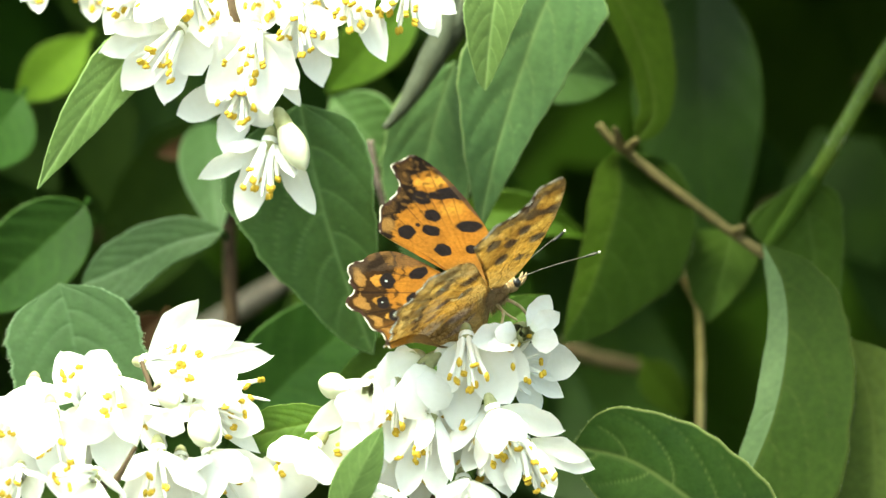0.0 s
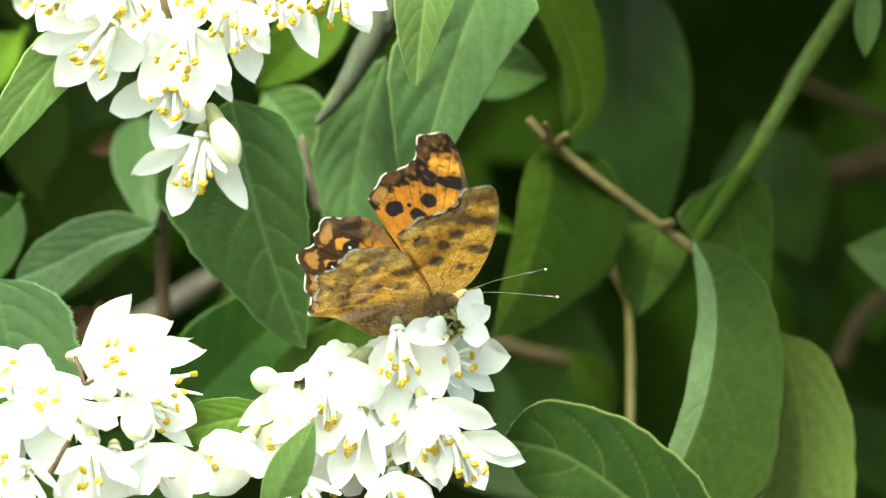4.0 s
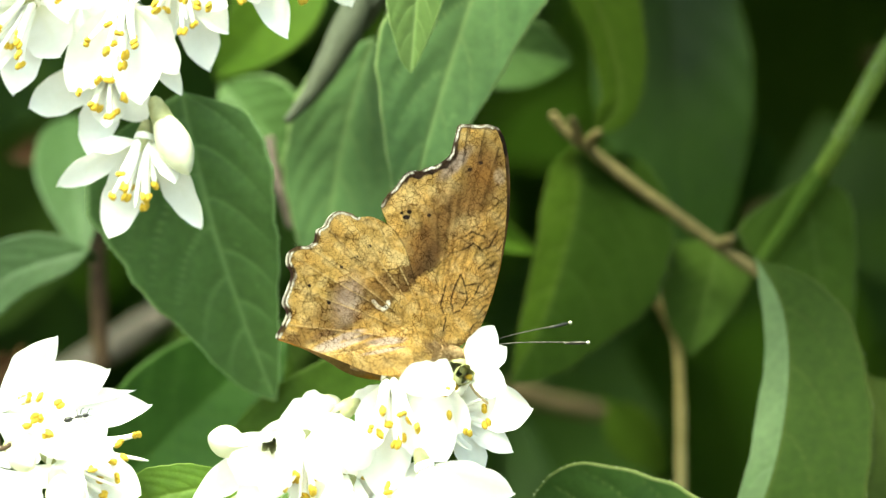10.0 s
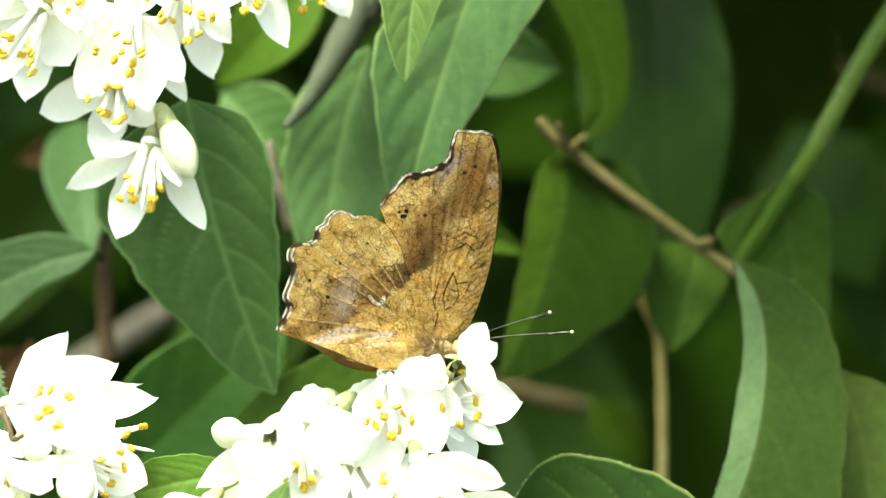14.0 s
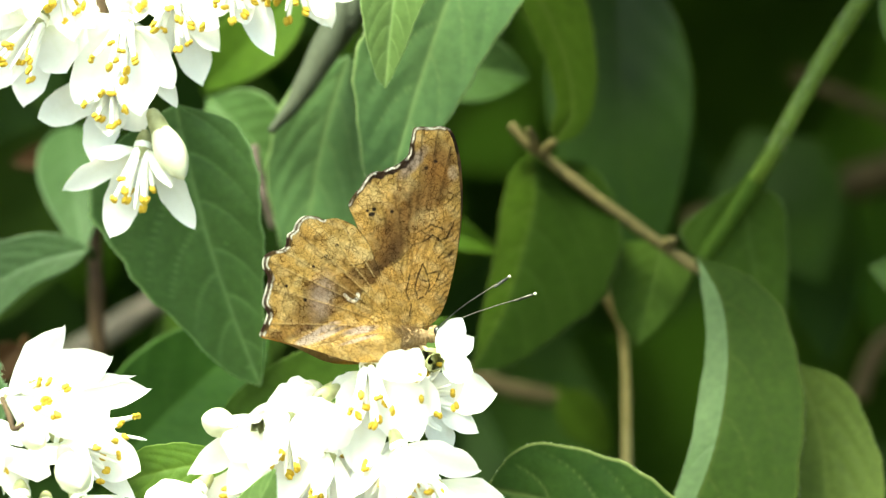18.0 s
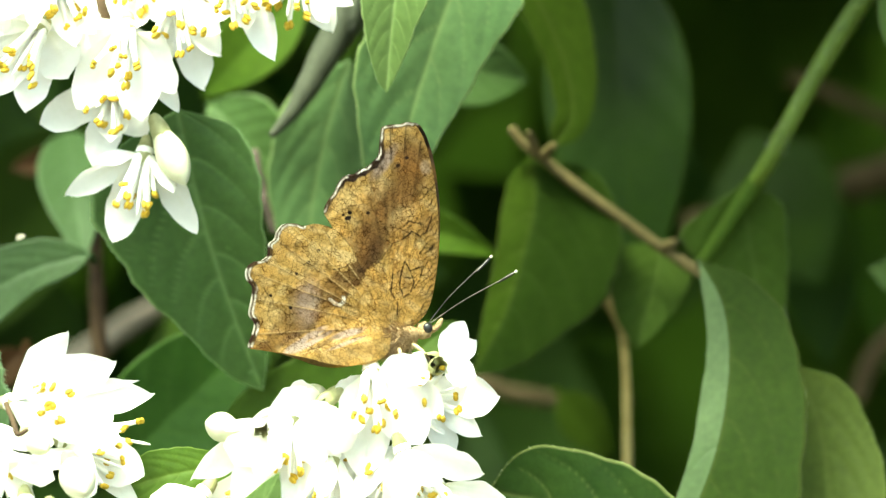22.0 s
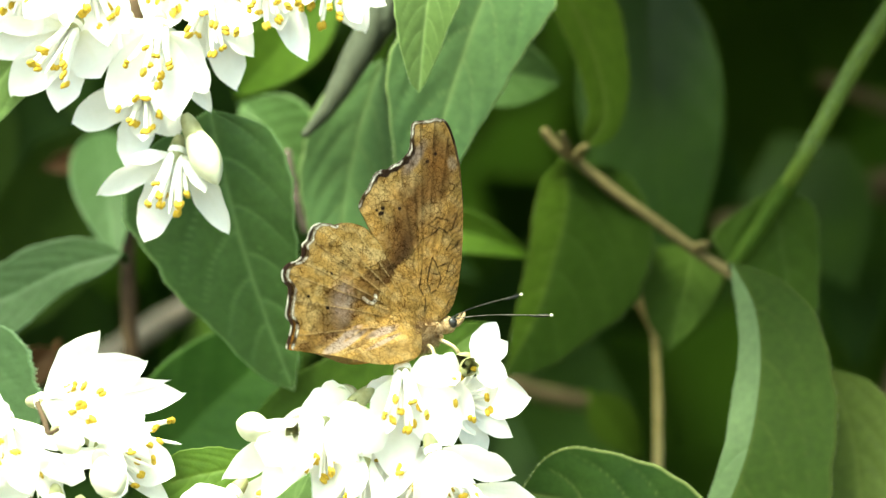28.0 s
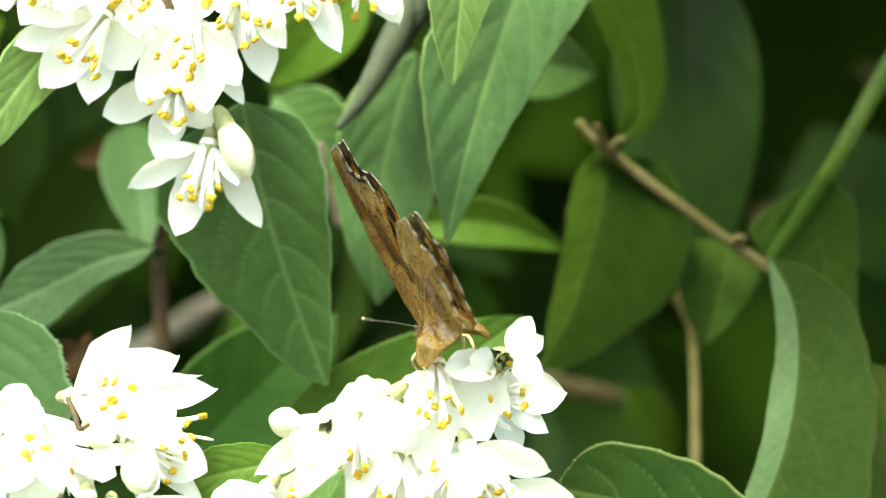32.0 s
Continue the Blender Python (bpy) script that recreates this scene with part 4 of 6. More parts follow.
flower((-33.8, 8.0, 12.3), -1.1, -6.3, [(-9.6, 0.0, -5.8, 3.2), (-4.0, 1.0, -11.3, 4.4), (6.2, 0.0, -10.4, 3.8), (3.6, -4.0, -4.8, 2.8), (-6.2, -3.0, -1.4, 2.1)], group='flowers of the upper cluster')
flower((-44.7, 6.0, 34.9), 1.5, -4.9, [(4.3, -5.6, -7.7, 4.4), (-3.2, -6.7, -6.9, 4.7), (-8.0, -3.8, -6.1, 4.7), (2.5, -4.8, -9.1, 3.9), (-11.6, -0.0, -3.1, 3.9)], group='flowers of the upper cluster')
flower((-22.9, 8.0, 34.5), 0.4, -4.3, [(5.5, -1.0, -10.9, 3.6), (1.8, -4.0, -7.0, 3.6), (-1.7, -3.0, -6.0, 3.2), (3.4, -6.0, -4.8, 3.5)], group='flowers of the upper cluster')
flower((-14.8, 10.0, 35.4), -1.4, -5.2, [(4.2, -1.0, -8.4, 4.1), (4.4, -4.0, -7.1, 3.8), (-2.3, -5.0, -5.6, 4.0), (6.8, -1.0, -4.9, 3.2)], group='flowers of the upper cluster')
flower((-52.0, 10.0, 35.0), -2.0, -4.7, [(-3.9, -7.8, -4.7, 3.9), (0.8, -6.5, -7.9, 4.7), (3.9, -7.4, -5.5, 4.7), (-4.7, -5.1, -7.9, 3.8)], group='flowers of the upper cluster')
flower((-34.6, 12.0, 36.0), 0.0, -4.7, [(-3.1, -6.6, -7.1, 4.7), (2.4, -6.9, -7.1, 4.7), (-0.8, -5.7, -8.7, 4.7)], group='flowers of the upper cluster')
flower((-67.4, 30.0, 37.6), 0.3, -3.1, [(0.6, -6.9, -7.4, 3.3), (-1.3, -8.0, -5.5, 3.1), (3.0, -8.1, -4.7, 3.1)], group='flowers of the upper cluster')
flower((-59.6, 30.0, 36.9), 0.4, -3.9, [(0.6, -6.6, -7.7, 3.5), (2.0, -7.9, -5.5, 3.1), (-2.4, -8.2, -4.7, 2.8)], group='flowers of the upper cluster')
flower((-40.2, 16.0, 28.9), 0.0, -4.7, [(-3.1, -7.6, -5.5, 6.3), (1.6, -7.5, -6.3, 6.3), (4.7, -7.8, -3.9, 6.3), (-5.5, -7.8, -2.4, 5.5)], group='flowers of the upper cluster')
flower((-49.7, 16.0, 32.0), -0.8, -4.7, [(-3.9, -7.8, -4.7, 6.3), (0.8, -7.1, -7.1, 6.3), (4.7, -7.4, -4.7, 6.3)], group='flowers of the upper cluster')
flower((-27.6, 18.0, 34.6), 0.0, -4.7, [(-3.1, -8.0, -4.7, 6.3), (0.8, -7.1, -7.1, 6.3), (4.7, -7.4, -4.7, 5.5)], group='flowers of the upper cluster')
bud((-32.0, 6.0, 15.1), (-28.7, 4.0, 8.1), 4.40, "cream flower bud in a brownish-green calyx")

# lower flower cluster
flower((-50.5, -6.0, -18.6), 5.5, 0.2, [(6.9, 0.0, 8.9, 3.8), (13.0, 0.0, 5.1, 5.0), (15.8, 0.0, 2.7, 1.4), (17.5, -1.0, 0.9, 4.4), (13.6, -3.0, -3.8, 5.2), (5.8, -6.0, -4.6, 4.7)], group='flowers of the lower cluster')
flower((-59.4, -6.0, -24.3), -0.4, 3.5, [(-3.2, 6.6, 7.1, 5.0), (3.5, 6.2, 7.4, 5.0), (-8.3, -6.0, 1.7, 5.0), (4.6, -7.2, 5.2, 4.7), (-2.0, -9.0, -2.2, 4.7), (3.5, -8.7, -2.2, 4.7)], group='flowers of the lower cluster', stamens=5)
flower((-55.0, -8.0, -20.6), 0.8, -5.1, [(0.4, -0.0, -14.3, 6.3), (2.8, -4.7, -9.1, 4.9), (-2.8, -4.5, -9.2, 5.7), (6.3, -6.6, -4.5, 5.7), (-3.9, 8.6, -2.0, 4.7)], group='flowers of the lower cluster', stamens=5)
flower((-63.5, -12.0, -25.3), 0.8, -5.9, [(-7.1, -7.1, -1.3, 5.0), (2.4, -0.0, -12.2, 6.3), (-3.5, -0.0, -12.2, 6.3), (4.7, -4.7, -8.3, 4.7), (-2.4, -7.6, -5.9, 5.5)], group='flowers of the lower cluster', stamens=5)
flower((-66.8, -8.0, -24.4), -2.0, -3.4, [(-4.7, -6.1, -6.9, 5.5), (-5.5, -8.1, -0.8, 4.7), (0.8, -7.2, -6.9, 4.7), (-5.5, -0.0, -11.7, 4.7)], group='flowers of the lower cluster', stamens=5)
flower((-48.6, -12.0, -30.7), 0.6, -5.9, [(-4.3, -7.8, -4.3, 4.9), (1.6, -0.0, -11.4, 6.3), (5.5, -5.6, -6.9, 5.7), (-3.1, -0.0, -10.6, 5.5), (-1.6, 8.2, -5.1, 4.7)], group='flowers of the lower cluster', stamens=5)
flower((-41.6, -8.0, -31.1), 3.1, -5.2, [(-2.8, -8.5, -3.6, 4.9), (9.9, -0.0, -5.9, 5.7), (1.6, -6.9, -7.2, 5.5), (5.5, -7.4, -3.9, 4.7), (6.3, -3.7, -7.9, 4.7)], group='flowers of the lower cluster', stamens=5)
flower((-43.7, -4.0, -23.7), 5.3, -2.6, [(9.4, -3.4, -4.0, 5.7), (9.2, -0.0, -7.3, 2.5), (4.3, -7.0, -5.9, 5.5), (-3.5, -8.0, -4.3, 4.7), (6.7, -7.4, 0.4, 3.9)], group='flowers of the lower cluster')
flower((-67.7, -14.0, -33.9), -0.4, -3.5, [(-2.8, -7.9, -5.1, 5.5), (2.0, -7.9, -5.5, 5.5), (-4.3, -8.4, -2.0, 4.7), (4.3, -8.3, -2.8, 4.7)], group='flowers of the lower cluster', stamens=5)
flower((-57.1, -16.0, -34.2), -3.1, -0.8, [(-3.9, -7.8, -4.7, 5.5), (1.6, -7.0, -7.1, 5.5), (3.9, -8.3, -3.1, 4.7), (-7.1, -7.0, -1.6, 4.7)], group='flowers of the lower cluster', stamens=5)
flower((-75.4, -6.0, -26.7), -2.4, -3.9, [(-4.7, -7.4, -4.7, 5.5), (0.0, -6.5, -7.9, 5.5), (3.9, -7.4, -5.5, 5.5), (-4.7, -8.4, 0.0, 4.7)], group='flowers of the lower cluster', stamens=5)
flower((-51.4, 6.0, -25.0), 0.0, -4.7, [(-3.1, -7.6, -5.5, 6.3), (1.6, -7.5, -6.3, 6.3), (4.7, -8.0, -3.1, 6.3), (-2.4, -9.0, -1.6, 6.3)], group='flowers of the lower cluster', stamens=5)
flower((-61.6, 6.0, -29.0), 0.0, -3.9, [(-3.1, -8.0, -4.7, 6.3), (1.6, -7.5, -6.3, 6.3), (4.7, -8.0, -3.1, 6.3), (-4.7, -8.3, -1.6, 6.3)], group='flowers of the lower cluster', stamens=5)
flower((-45.8, 6.0, -32.1), 0.0, -4.7, [(-3.1, -8.0, -4.7, 6.3), (1.6, -8.0, -5.5, 6.3), (4.7, -8.0, -3.1, 6.3)], group='flowers of the lower cluster', stamens=5)
flower((-66.3, 4.0, -22.0), 0.0, -4.7, [(-3.9, -7.8, -4.7, 6.3), (1.6, -7.5, -6.3, 6.3), (4.7, -8.0, -3.1, 6.3)], group='flowers of the lower cluster', stamens=5)
flower((-40.1, 2.0, -22.5), 5.2, -1.3, [(3.1, -8.4, -3.5, 3.9), (2.6, -9.0, 1.6, 3.1), (0.6, -8.7, -3.9, 3.9)], group='flowers of the lower cluster', stamens=5)
flower((-76.8, -10.0, -33.7), 1.6, -4.7, [(-2.4, -7.8, -5.5, 5.5), (3.9, -6.9, -6.3, 5.5), (1.6, -6.4, -7.9, 5.5), (6.3, -6.9, -3.9, 4.7)], group='flowers of the lower cluster', stamens=5)
bud((-48.3, -12.0, -22.4), (-46.0, -17.0, -24.4), 3.46)
bud((-43.0, -13.0, -26.1), (-41.3, -19.0, -29.7), 5.04)

# flowers under the butterfly
flower((-2.4, -3.0, -24.5), -2.8, -5.0, [(-1.6, -4.4, -9.6, 2.4), (-3.5, -4.3, -9.1, 4.1), (-5.5, -6.1, -6.3, 3.9), (0.8, -5.7, -8.7, 3.9)], group='flowers under the butterfly')
flower((-2.3, -10.0, -24.6), 2.6, -6.9, [(1.1, -5.0, -6.5, 4.5), (9.7, -1.0, -3.5, 4.2), (4.2, -5.0, -5.2, 3.9), (-1.6, 0.0, -8.5, 2.8), (2.3, 2.0, -12.4, 4.7)], group='flowers under the butterfly')
flower((1.9, -8.0, -29.1), 2.4, -5.1, [(9.4, -2.0, -2.1, 3.1), (9.7, -2.0, -4.0, 4.1), (-1.5, -4.0, -7.0, 3.1), (-3.5, -2.0, -6.3, 3.9), (4.4, -4.0, -7.7, 3.5)], group='flowers under the butterfly')
flower((-17.7, -4.0, -26.2), -4.3, -5.2, [(-10.6, -0.0, -9.3, 5.0), (-6.2, -0.0, -10.2, 5.0), (0.0, -0.0, -12.0, 5.7), (-2.8, -5.3, -8.7, 4.7)], group='flowers under the butterfly')
flower((-26.7, -4.0, -29.8), -4.5, -5.1, [(-6.9, -7.1, -2.1, 3.8), (-9.4, -0.0, -5.7, 3.9), (-5.0, -5.0, -7.8, 5.7), (0.2, -7.6, -6.4, 4.9), (-2.4, -8.4, -4.3, 4.4)], group='flowers under the butterfly')
flower((-6.3, -4.0, -34.7), 0.8, -4.7, [(-3.1, -7.6, -5.5, 5.5), (2.4, -7.4, -6.3, 5.5), (4.7, -7.8, -3.9, 4.7), (-1.6, -8.9, -3.1, 4.7)], group='flowers under the butterfly')
flower((-8.8, 6.0, -22.3), 0.0, -5.5, [(-3.9, -8.1, -3.9, 6.3), (0.8, -6.5, -7.9, 6.3), (5.5, -6.6, -5.5, 6.3), (-1.6, -7.0, -7.1, 6.3)], group='flowers under the butterfly')
flower((-4.0, 6.0, -27.7), 0.0, -4.7, [(-3.1, -7.6, -5.5, 6.3), (1.6, -7.0, -7.1, 6.3), (4.7, -7.8, -3.9, 6.3)], group='flowers under the butterfly')
flower((-20.5, 6.0, -28.7), -1.6, -3.9, [(-4.7, -8.0, -3.1, 6.3), (0.0, -8.1, -5.5, 6.3), (3.9, -8.1, -3.9, 6.3), (-3.1, -7.6, -5.5, 5.5)], group='flowers under the butterfly')
flower((-14.2, 6.0, -31.0), 0.0, -4.7, [(-3.1, -8.0, -4.7, 6.3), (1.6, -7.5, -6.3, 6.3), (3.9, -8.1, -3.9, 6.3)], group='flowers under the butterfly')
flower((-19.6, -10.0, -34.8), -0.8, -4.3, [(-3.9, -7.4, -5.5, 5.5), (2.4, -7.4, -6.3, 5.5), (4.7, -7.8, -3.9, 4.7)], group='flowers under the butterfly')
bud((-22.4, -6.0, -22.3), (-26.5, -8.0, -21.2), 4.09)
bud((-12.5, -4.0, -19.2), (-13.5, -6.0, -16.7), 3.46)
bud((-24.8, -5.0, -24.3), (-21.7, -6.0, -23.5), 1.89)
flower((-6.0, -8.0, -14.7), 0.5, -5.6, [(-1.0, 1.0, -13.9, 5.8), (-3.1, -1.0, -8.2, 4.2), (5.9, -2.0, -9.3, 6.7), (8.6, -1.0, -5.9, 5.5), (-4.0, 1.0, -4.3, 3.3)], group='flowers under the butterfly', stamens=9)
flower((0.3, -2.0, -18.2), 2.7, 0.7, [(9.7, -2.0, 0.1, 4.9), (7.4, -1.0, -4.8, 2.7), (4.0, -1.0, -7.5, 3.1), (5.5, -7.0, 1.3, 3.9), (2.0, -7.0, -3.9, 4.7)], group='flowers under the butterfly', stamens=8)
flower((2.0, -8.0, -14.5), 1.3, 1.2, [(3.6, 0.0, 5.6, 3.1), (4.9, -1.0, 3.4, 2.8), (4.1, -4.0, -0.7, 3.3), (-4.2, -3.0, 0.4, 3.2)], group='flowers under the butterfly', stamens=0)
flower((1.6, -7.0, -13.6), -2.7, -0.9, [(-6.0, -7.7, -1.7, 3.5), (-4.3, -8.3, -2.7, 2.8)], group='flowers under the butterfly', stamens=0)
flower((-11.1, -7.0, -18.2), -4.7, -4.0, [(-8.2, -3.0, -4.0, 6.3), (-11.6, -1.0, -6.1, 4.6), (-4.6, -5.0, -7.4, 6.8), (0.9, -4.0, -6.4, 6.1), (-5.5, 2.0, -0.1, 3.9)], group='flowers under the butterfly', stamens=0)
flower((-19.1, -9.0, -21.5), -2.0, -2.3, [(-4.0, -8.7, -1.1, 4.3), (-3.2, -8.3, -4.0, 5.2), (0.8, -8.6, -4.1, 5.5)], group='flowers under the butterfly', stamens=0)
flower((-15.8, -6.0, -20.5), -0.7, -6.1, [(-12.1, -1.0, -8.0, 3.9), (-7.0, -2.0, -10.4, 4.4), (-0.7, -4.0, -11.1, 5.5), (-3.8, -6.0, -8.0, 4.7), (3.2, -3.0, -8.7, 4.7)], group='flowers under the butterfly', stamens=9)
flower((-10.9, -7.0, -25.3), -0.9, -7.9, [(3.1, -3.0, -9.4, 2.4), (-3.6, -1.0, -11.8, 4.4), (0.7, -1.0, -11.8, 4.7), (-1.3, -6.0, -5.4, 2.5), (-2.4, 1.0, -8.7, 4.7)], group='flowers under the butterfly', stamens=8)


# ---- butterfly ----
FORE = [(2.6, 0.2), (5.2, 2.0), (7.0, 5.6), (8.4, 10.1), (9.3, 14.7), (9.6, 19.3), (9.3, 23.0), (8.4, 25.0), (6.6, 25.2), (4.6, 25.3), (4.0, 24.0),
        (3.4, 22.2), (2.7, 21.5), (1.6, 20.9), (0.6, 20.7), (-0.4, 20.3), (-1.3, 20.4), (-2.1, 20.0), (-2.8, 19.2), (-3.3, 18.6), (-4.2, 17.8), (-4.9, 16.8), (-4.8, 15.8), (-4.0, 14.1), (-2.8, 11.5),
        (-1.9, 8.1), (-1.2, 4.5), (-0.7, 1.2)]
HIND = [(-1.3, 6.0), (-2.2, 11.6), (-3.5, 14.1), (-5.6, 15.5), (-7.4, 15.7), (-8.2, 16.2), (-9.6, 16.5), (-10.6, 15.9), (-11.2, 15.0), (-12.0, 14.6), (-12.4, 13.4), (-13.3, 12.9), (-14.4, 12.9),
        (-15.5, 12.3), (-15.8, 11.1), (-15.3, 9.9), (-15.8, 8.6), (-16.6, 6.8), (-16.2, 5.6), (-16.8, 4.3), (-17.6, 2.9), (-16.0, 2.1), (-14.0, 1.2), (-11.4, -0.2), (-8.8, -1.7),
        (-6.2, -2.5), (-3.6, -2.7), (-1.2, -1.9)]


def hash_noise(x, z, k):
    """Soft noise over arrays of millimetres."""
    return (np.sin(x * 1.7 * k + 1.3 * np.sin(z * 1.1 * k)) + np.sin(z * 2.1 * k + 1.7 * np.sin(x * 0.9 * k + 1.0)) + np.sin((x + z) * 1.3 * k + 2.0)) / 3


def spot(x, z, cx, cz, rx, rz, turn=0.0, soft=0.22):
    c, s = math.cos(radians(turn)), math.sin(radians(turn))
    a, b = ((x - cx) * c + (z - cz) * s) / rx, (-(x - cx) * s + (z - cz) * c) / rz
    d = np.sqrt(a * a + b * b) + 0.10 * hash_noise(x, z, 2.3)
    return np.clip((1 - d) / soft + 0.5, 0, 1)


def lay(c, mask, colour):
    return c * (1 - mask[..., None]) + np.array(colour) * mask[..., None]


def edge_gap(x, z, line):
    """How far the points lie from a line of segments."""
    best = np.full(x.shape, 1e9)
    for (ax, az), (bx, bz) in zip(line[:-1], line[1:]):
        vx, vz = bx - ax, bz - az
        t = np.clip(((x - ax) * vx + (z - az) * vz) / (vx * vx + vz * vz + 1e-9), 0, 1)
        best = np.minimum(best, np.hypot(x - ax - t * vx, z - az - t * vz))
    return best


def rays(x, z, ends, thick):
    """Wing veins from the root to the given ends."""
    m = np.zeros(x.shape)
    for ex, ez in ends:
        d = edge_gap(x, z, [(0.3, 0.6), (ex * 0.45 + 0.2, ez * 0.45 + 0.6), (ex, ez)])
        m = np.maximum(m, np.exp(-(d / thick) ** 2))
    return m


FORE_VEINS = [(8.6, 17), (8.9, 22.5), (7.6, 25), (5.6, 25.2), (3.6, 22.5), (1.6, 20.9), (-1.3, 20.4), (-3.3, 18.6), (-4.8, 16.0)]
HIND_VEINS = [(-5.6, 15.5), (-9.0, 16.4), (-11.2, 15.0), (-13.3, 12.9), (-15.5, 12.0), (-15.8, 8.6), (-16.8, 4.3), (-12.0, 0.5)]
BLACK, CREAM = (0.012, 0.008, 0.010), (0.80, 0.76, 0.66)


def cells(x, z, bounds):
    """Where a point lies between two veins: -1 to 1 across its cell; bounds: the veins' angles at the root."""
    phi = np.degrees(np.arctan2(z - 0.4, x))
    across = np.ones(x.shape)
    for lo, hi in zip(bounds[:-1], bounds[1:]):
        across = np.where((phi >= lo) & (phi < hi), (phi - (lo + hi) / 2) / ((hi - lo) / 2), across)
    return across


HIND_CELLS = (96, 119, 136, 149.5, 160, 170, 184)


def upper_pattern(x, z, fore, margin):
    c = np.ones(x.shape + (3,)) * np.array((0.38, 0.152, 0.021))
    c = c * (1 + 0.10 * hash_noise(x, z, 1.2) + 0.08 * hash_noise(x, z, 4.1) + 0.06 * hash_noise(x, z, 9.3))[..., None]
    d = np.hypot(x, z)
    dusk, tan = (0.009, 0.005, 0.004), (0.24, 0.120, 0.036)
    wob = margin + 0.40 * hash_noise(x, z, 1.9) + 0.25 * hash_noise(x, z, 5.3)
    grain = np.clip(0.5 + 0.5 * hash_noise(x, z, 9.0) + 0.5 * hash_noise(z, x, 17.0), 0, 1)
    if fore:
        c = lay(c, spot(x, z, 8.2, 19.4, 2.4, 0.95, -18, 0.3), (0.62, 0.30, 0.045))
        c = lay(c, spot(x, z, 6.6, 14.2, 2.0, 1.1, -20, 0.5), (0.52, 0.24, 0.036))
        c = lay(c, rays(x, z, FORE_VEINS, 0.09) * np.clip((d - 11) / 5, 0, 1) * 0.8, (0.07, 0.03, 0.012))
        band = np.interp(x, (-5, -3, 0, 2.5, 4.2, 6, 10), (2.2, 2.4, 2.9, 3.4, 3.2, 2.4, 2.0))
        c = lay(c, np.clip((band - wob) / 0.6, 0, 1) * np.clip((6.2 - x) / 0.8 + (z > 21.6), 0, 1), dusk)
        c = lay(c, spot(x, z, 7.4, 23.4, 4.0, 1.7, -12, 0.3), dusk)
        c = lay(c, spot(x, z, 9.6, 20.8, 0.9, 1.5, 10, 0.5) * 0.9, dusk)
        for q in ((7.8, 16.9, 3.0, 1.05, -24), (9.3, 15.8, 1.2, 1.5, -10), (4.4, 18.3, 1.3, 1.3, 20), (6.4, 10.5, 1.9, 1.05, -38)):
            c = lay(c, spot(x, z, *q, soft=0.2), BLACK)
        for q in ((-1.6, 14.7, 1.35, 1.25, 20), (1.5, 13.0, 1.0, 1.35, 40), (3.5, 15.0, 1.1, 1.2, 20), (0.5, 9.3, 1.15, 1.3, 10), (3.9, 7.1, 0.85, 0.9, 5), (5.4, 6.0, 0.5, 0.65, 5), (0.6, 14.8, 0.35, 0.35, 0)):
            c = lay(c, spot(x, z, *q, soft=0.16), BLACK)
        flecks = np.clip(hash_noise(x * 1.3, z * 0.8, 2.3) * 2.4 - 0.5, 0, 1) * np.clip((z - 17.5) / 1.5, 0, 1)
        c = lay(c, flecks * 0.35, (0.38, 0.18, 0.045))
        c = lay(c, np.clip(hash_noise(x, z * 1.2, 1.9) * 2.4 - 0.7, 0, 1) * np.clip((d - 14) / 3, 0, 1) * 0.7, dusk)
        c = lay(c, spot(x, z, 5.8, 20.8, 0.75, 0.6, 0, 0.35), (0.58, 0.27, 0.045))
        c = lay(c, spot(x, z, -3.2, 17.2, 1.35, 1.1, 30, 0.5) * (0.45 + 0.55 * grain), (0.36, 0.19, 0.06))
        for q in ((-0.9, 19.3, 1.2, 0.7, 10), (2.0, 20.2, 1.0, 0.5, 20), (4.6, 22.6, 0.9, 0.9, 0), (6.4, 24.0, 1.3, 0.6, 0)):
            c = lay(c, spot(x, z, *q, soft=0.9) * 0.55 * grain, tan)
        c = lay(c, np.clip(1.1 - d / 6.5, 0, 0.6), (0.20, 0.12, 0.05))
        c = lay(c, spot(x, z, 8.9, 13.0, 0.4, 10.0, -4) * 0.85, (0.07, 0.04, 0.028))
    else:
        k = cells(x, z, HIND_CELLS)
        a = np.abs(k)
        jag = 0.22 * hash_noise(x, z, 3.1) + 0.12 * hash_noise(x, z, 7.7)
        c = lay(c, np.clip((a - 0.86) / 0.1, 0, 1) * np.clip((d - 7) / 4, 0, 0.75), (0.06, 0.028, 0.012))
        # the outer third is dark, with tan crescents along the margin and orange cells inside them
        zone = np.clip((np.interp(d, (6, 10), (0, 5.0)) - margin + 1.6 * jag) / 0.4, 0, 1) * np.clip((170 - np.degrees(np.arctan2(z - 0.4, x))) / 14, 0, 1)
        c = lay(c, zone * 0.93, dusk)
        c = lay(c, spot(k + jag, margin + 0.9 * a - 0.3, 0, 1.5, 0.74, 0.60, 0, 0.4) * (0.7 + 0.3 * grain), (0.38, 0.19, 0.055))
        c = lay(c, spot(k + 0.6 * jag, margin + 0.7 * jag, 0, 3.7, 0.55, 0.75, 0, 0.3) * 0.95, (0.50, 0.235, 0.042))
        c = lay(c, np.clip((0.3 - np.abs(margin - 5.5 - 0.7 * a + jag)) / 0.2, 0, 1) * zone.max() * np.clip((a - 0.1) / 0.3, 0, 1) * 0.8, dusk)
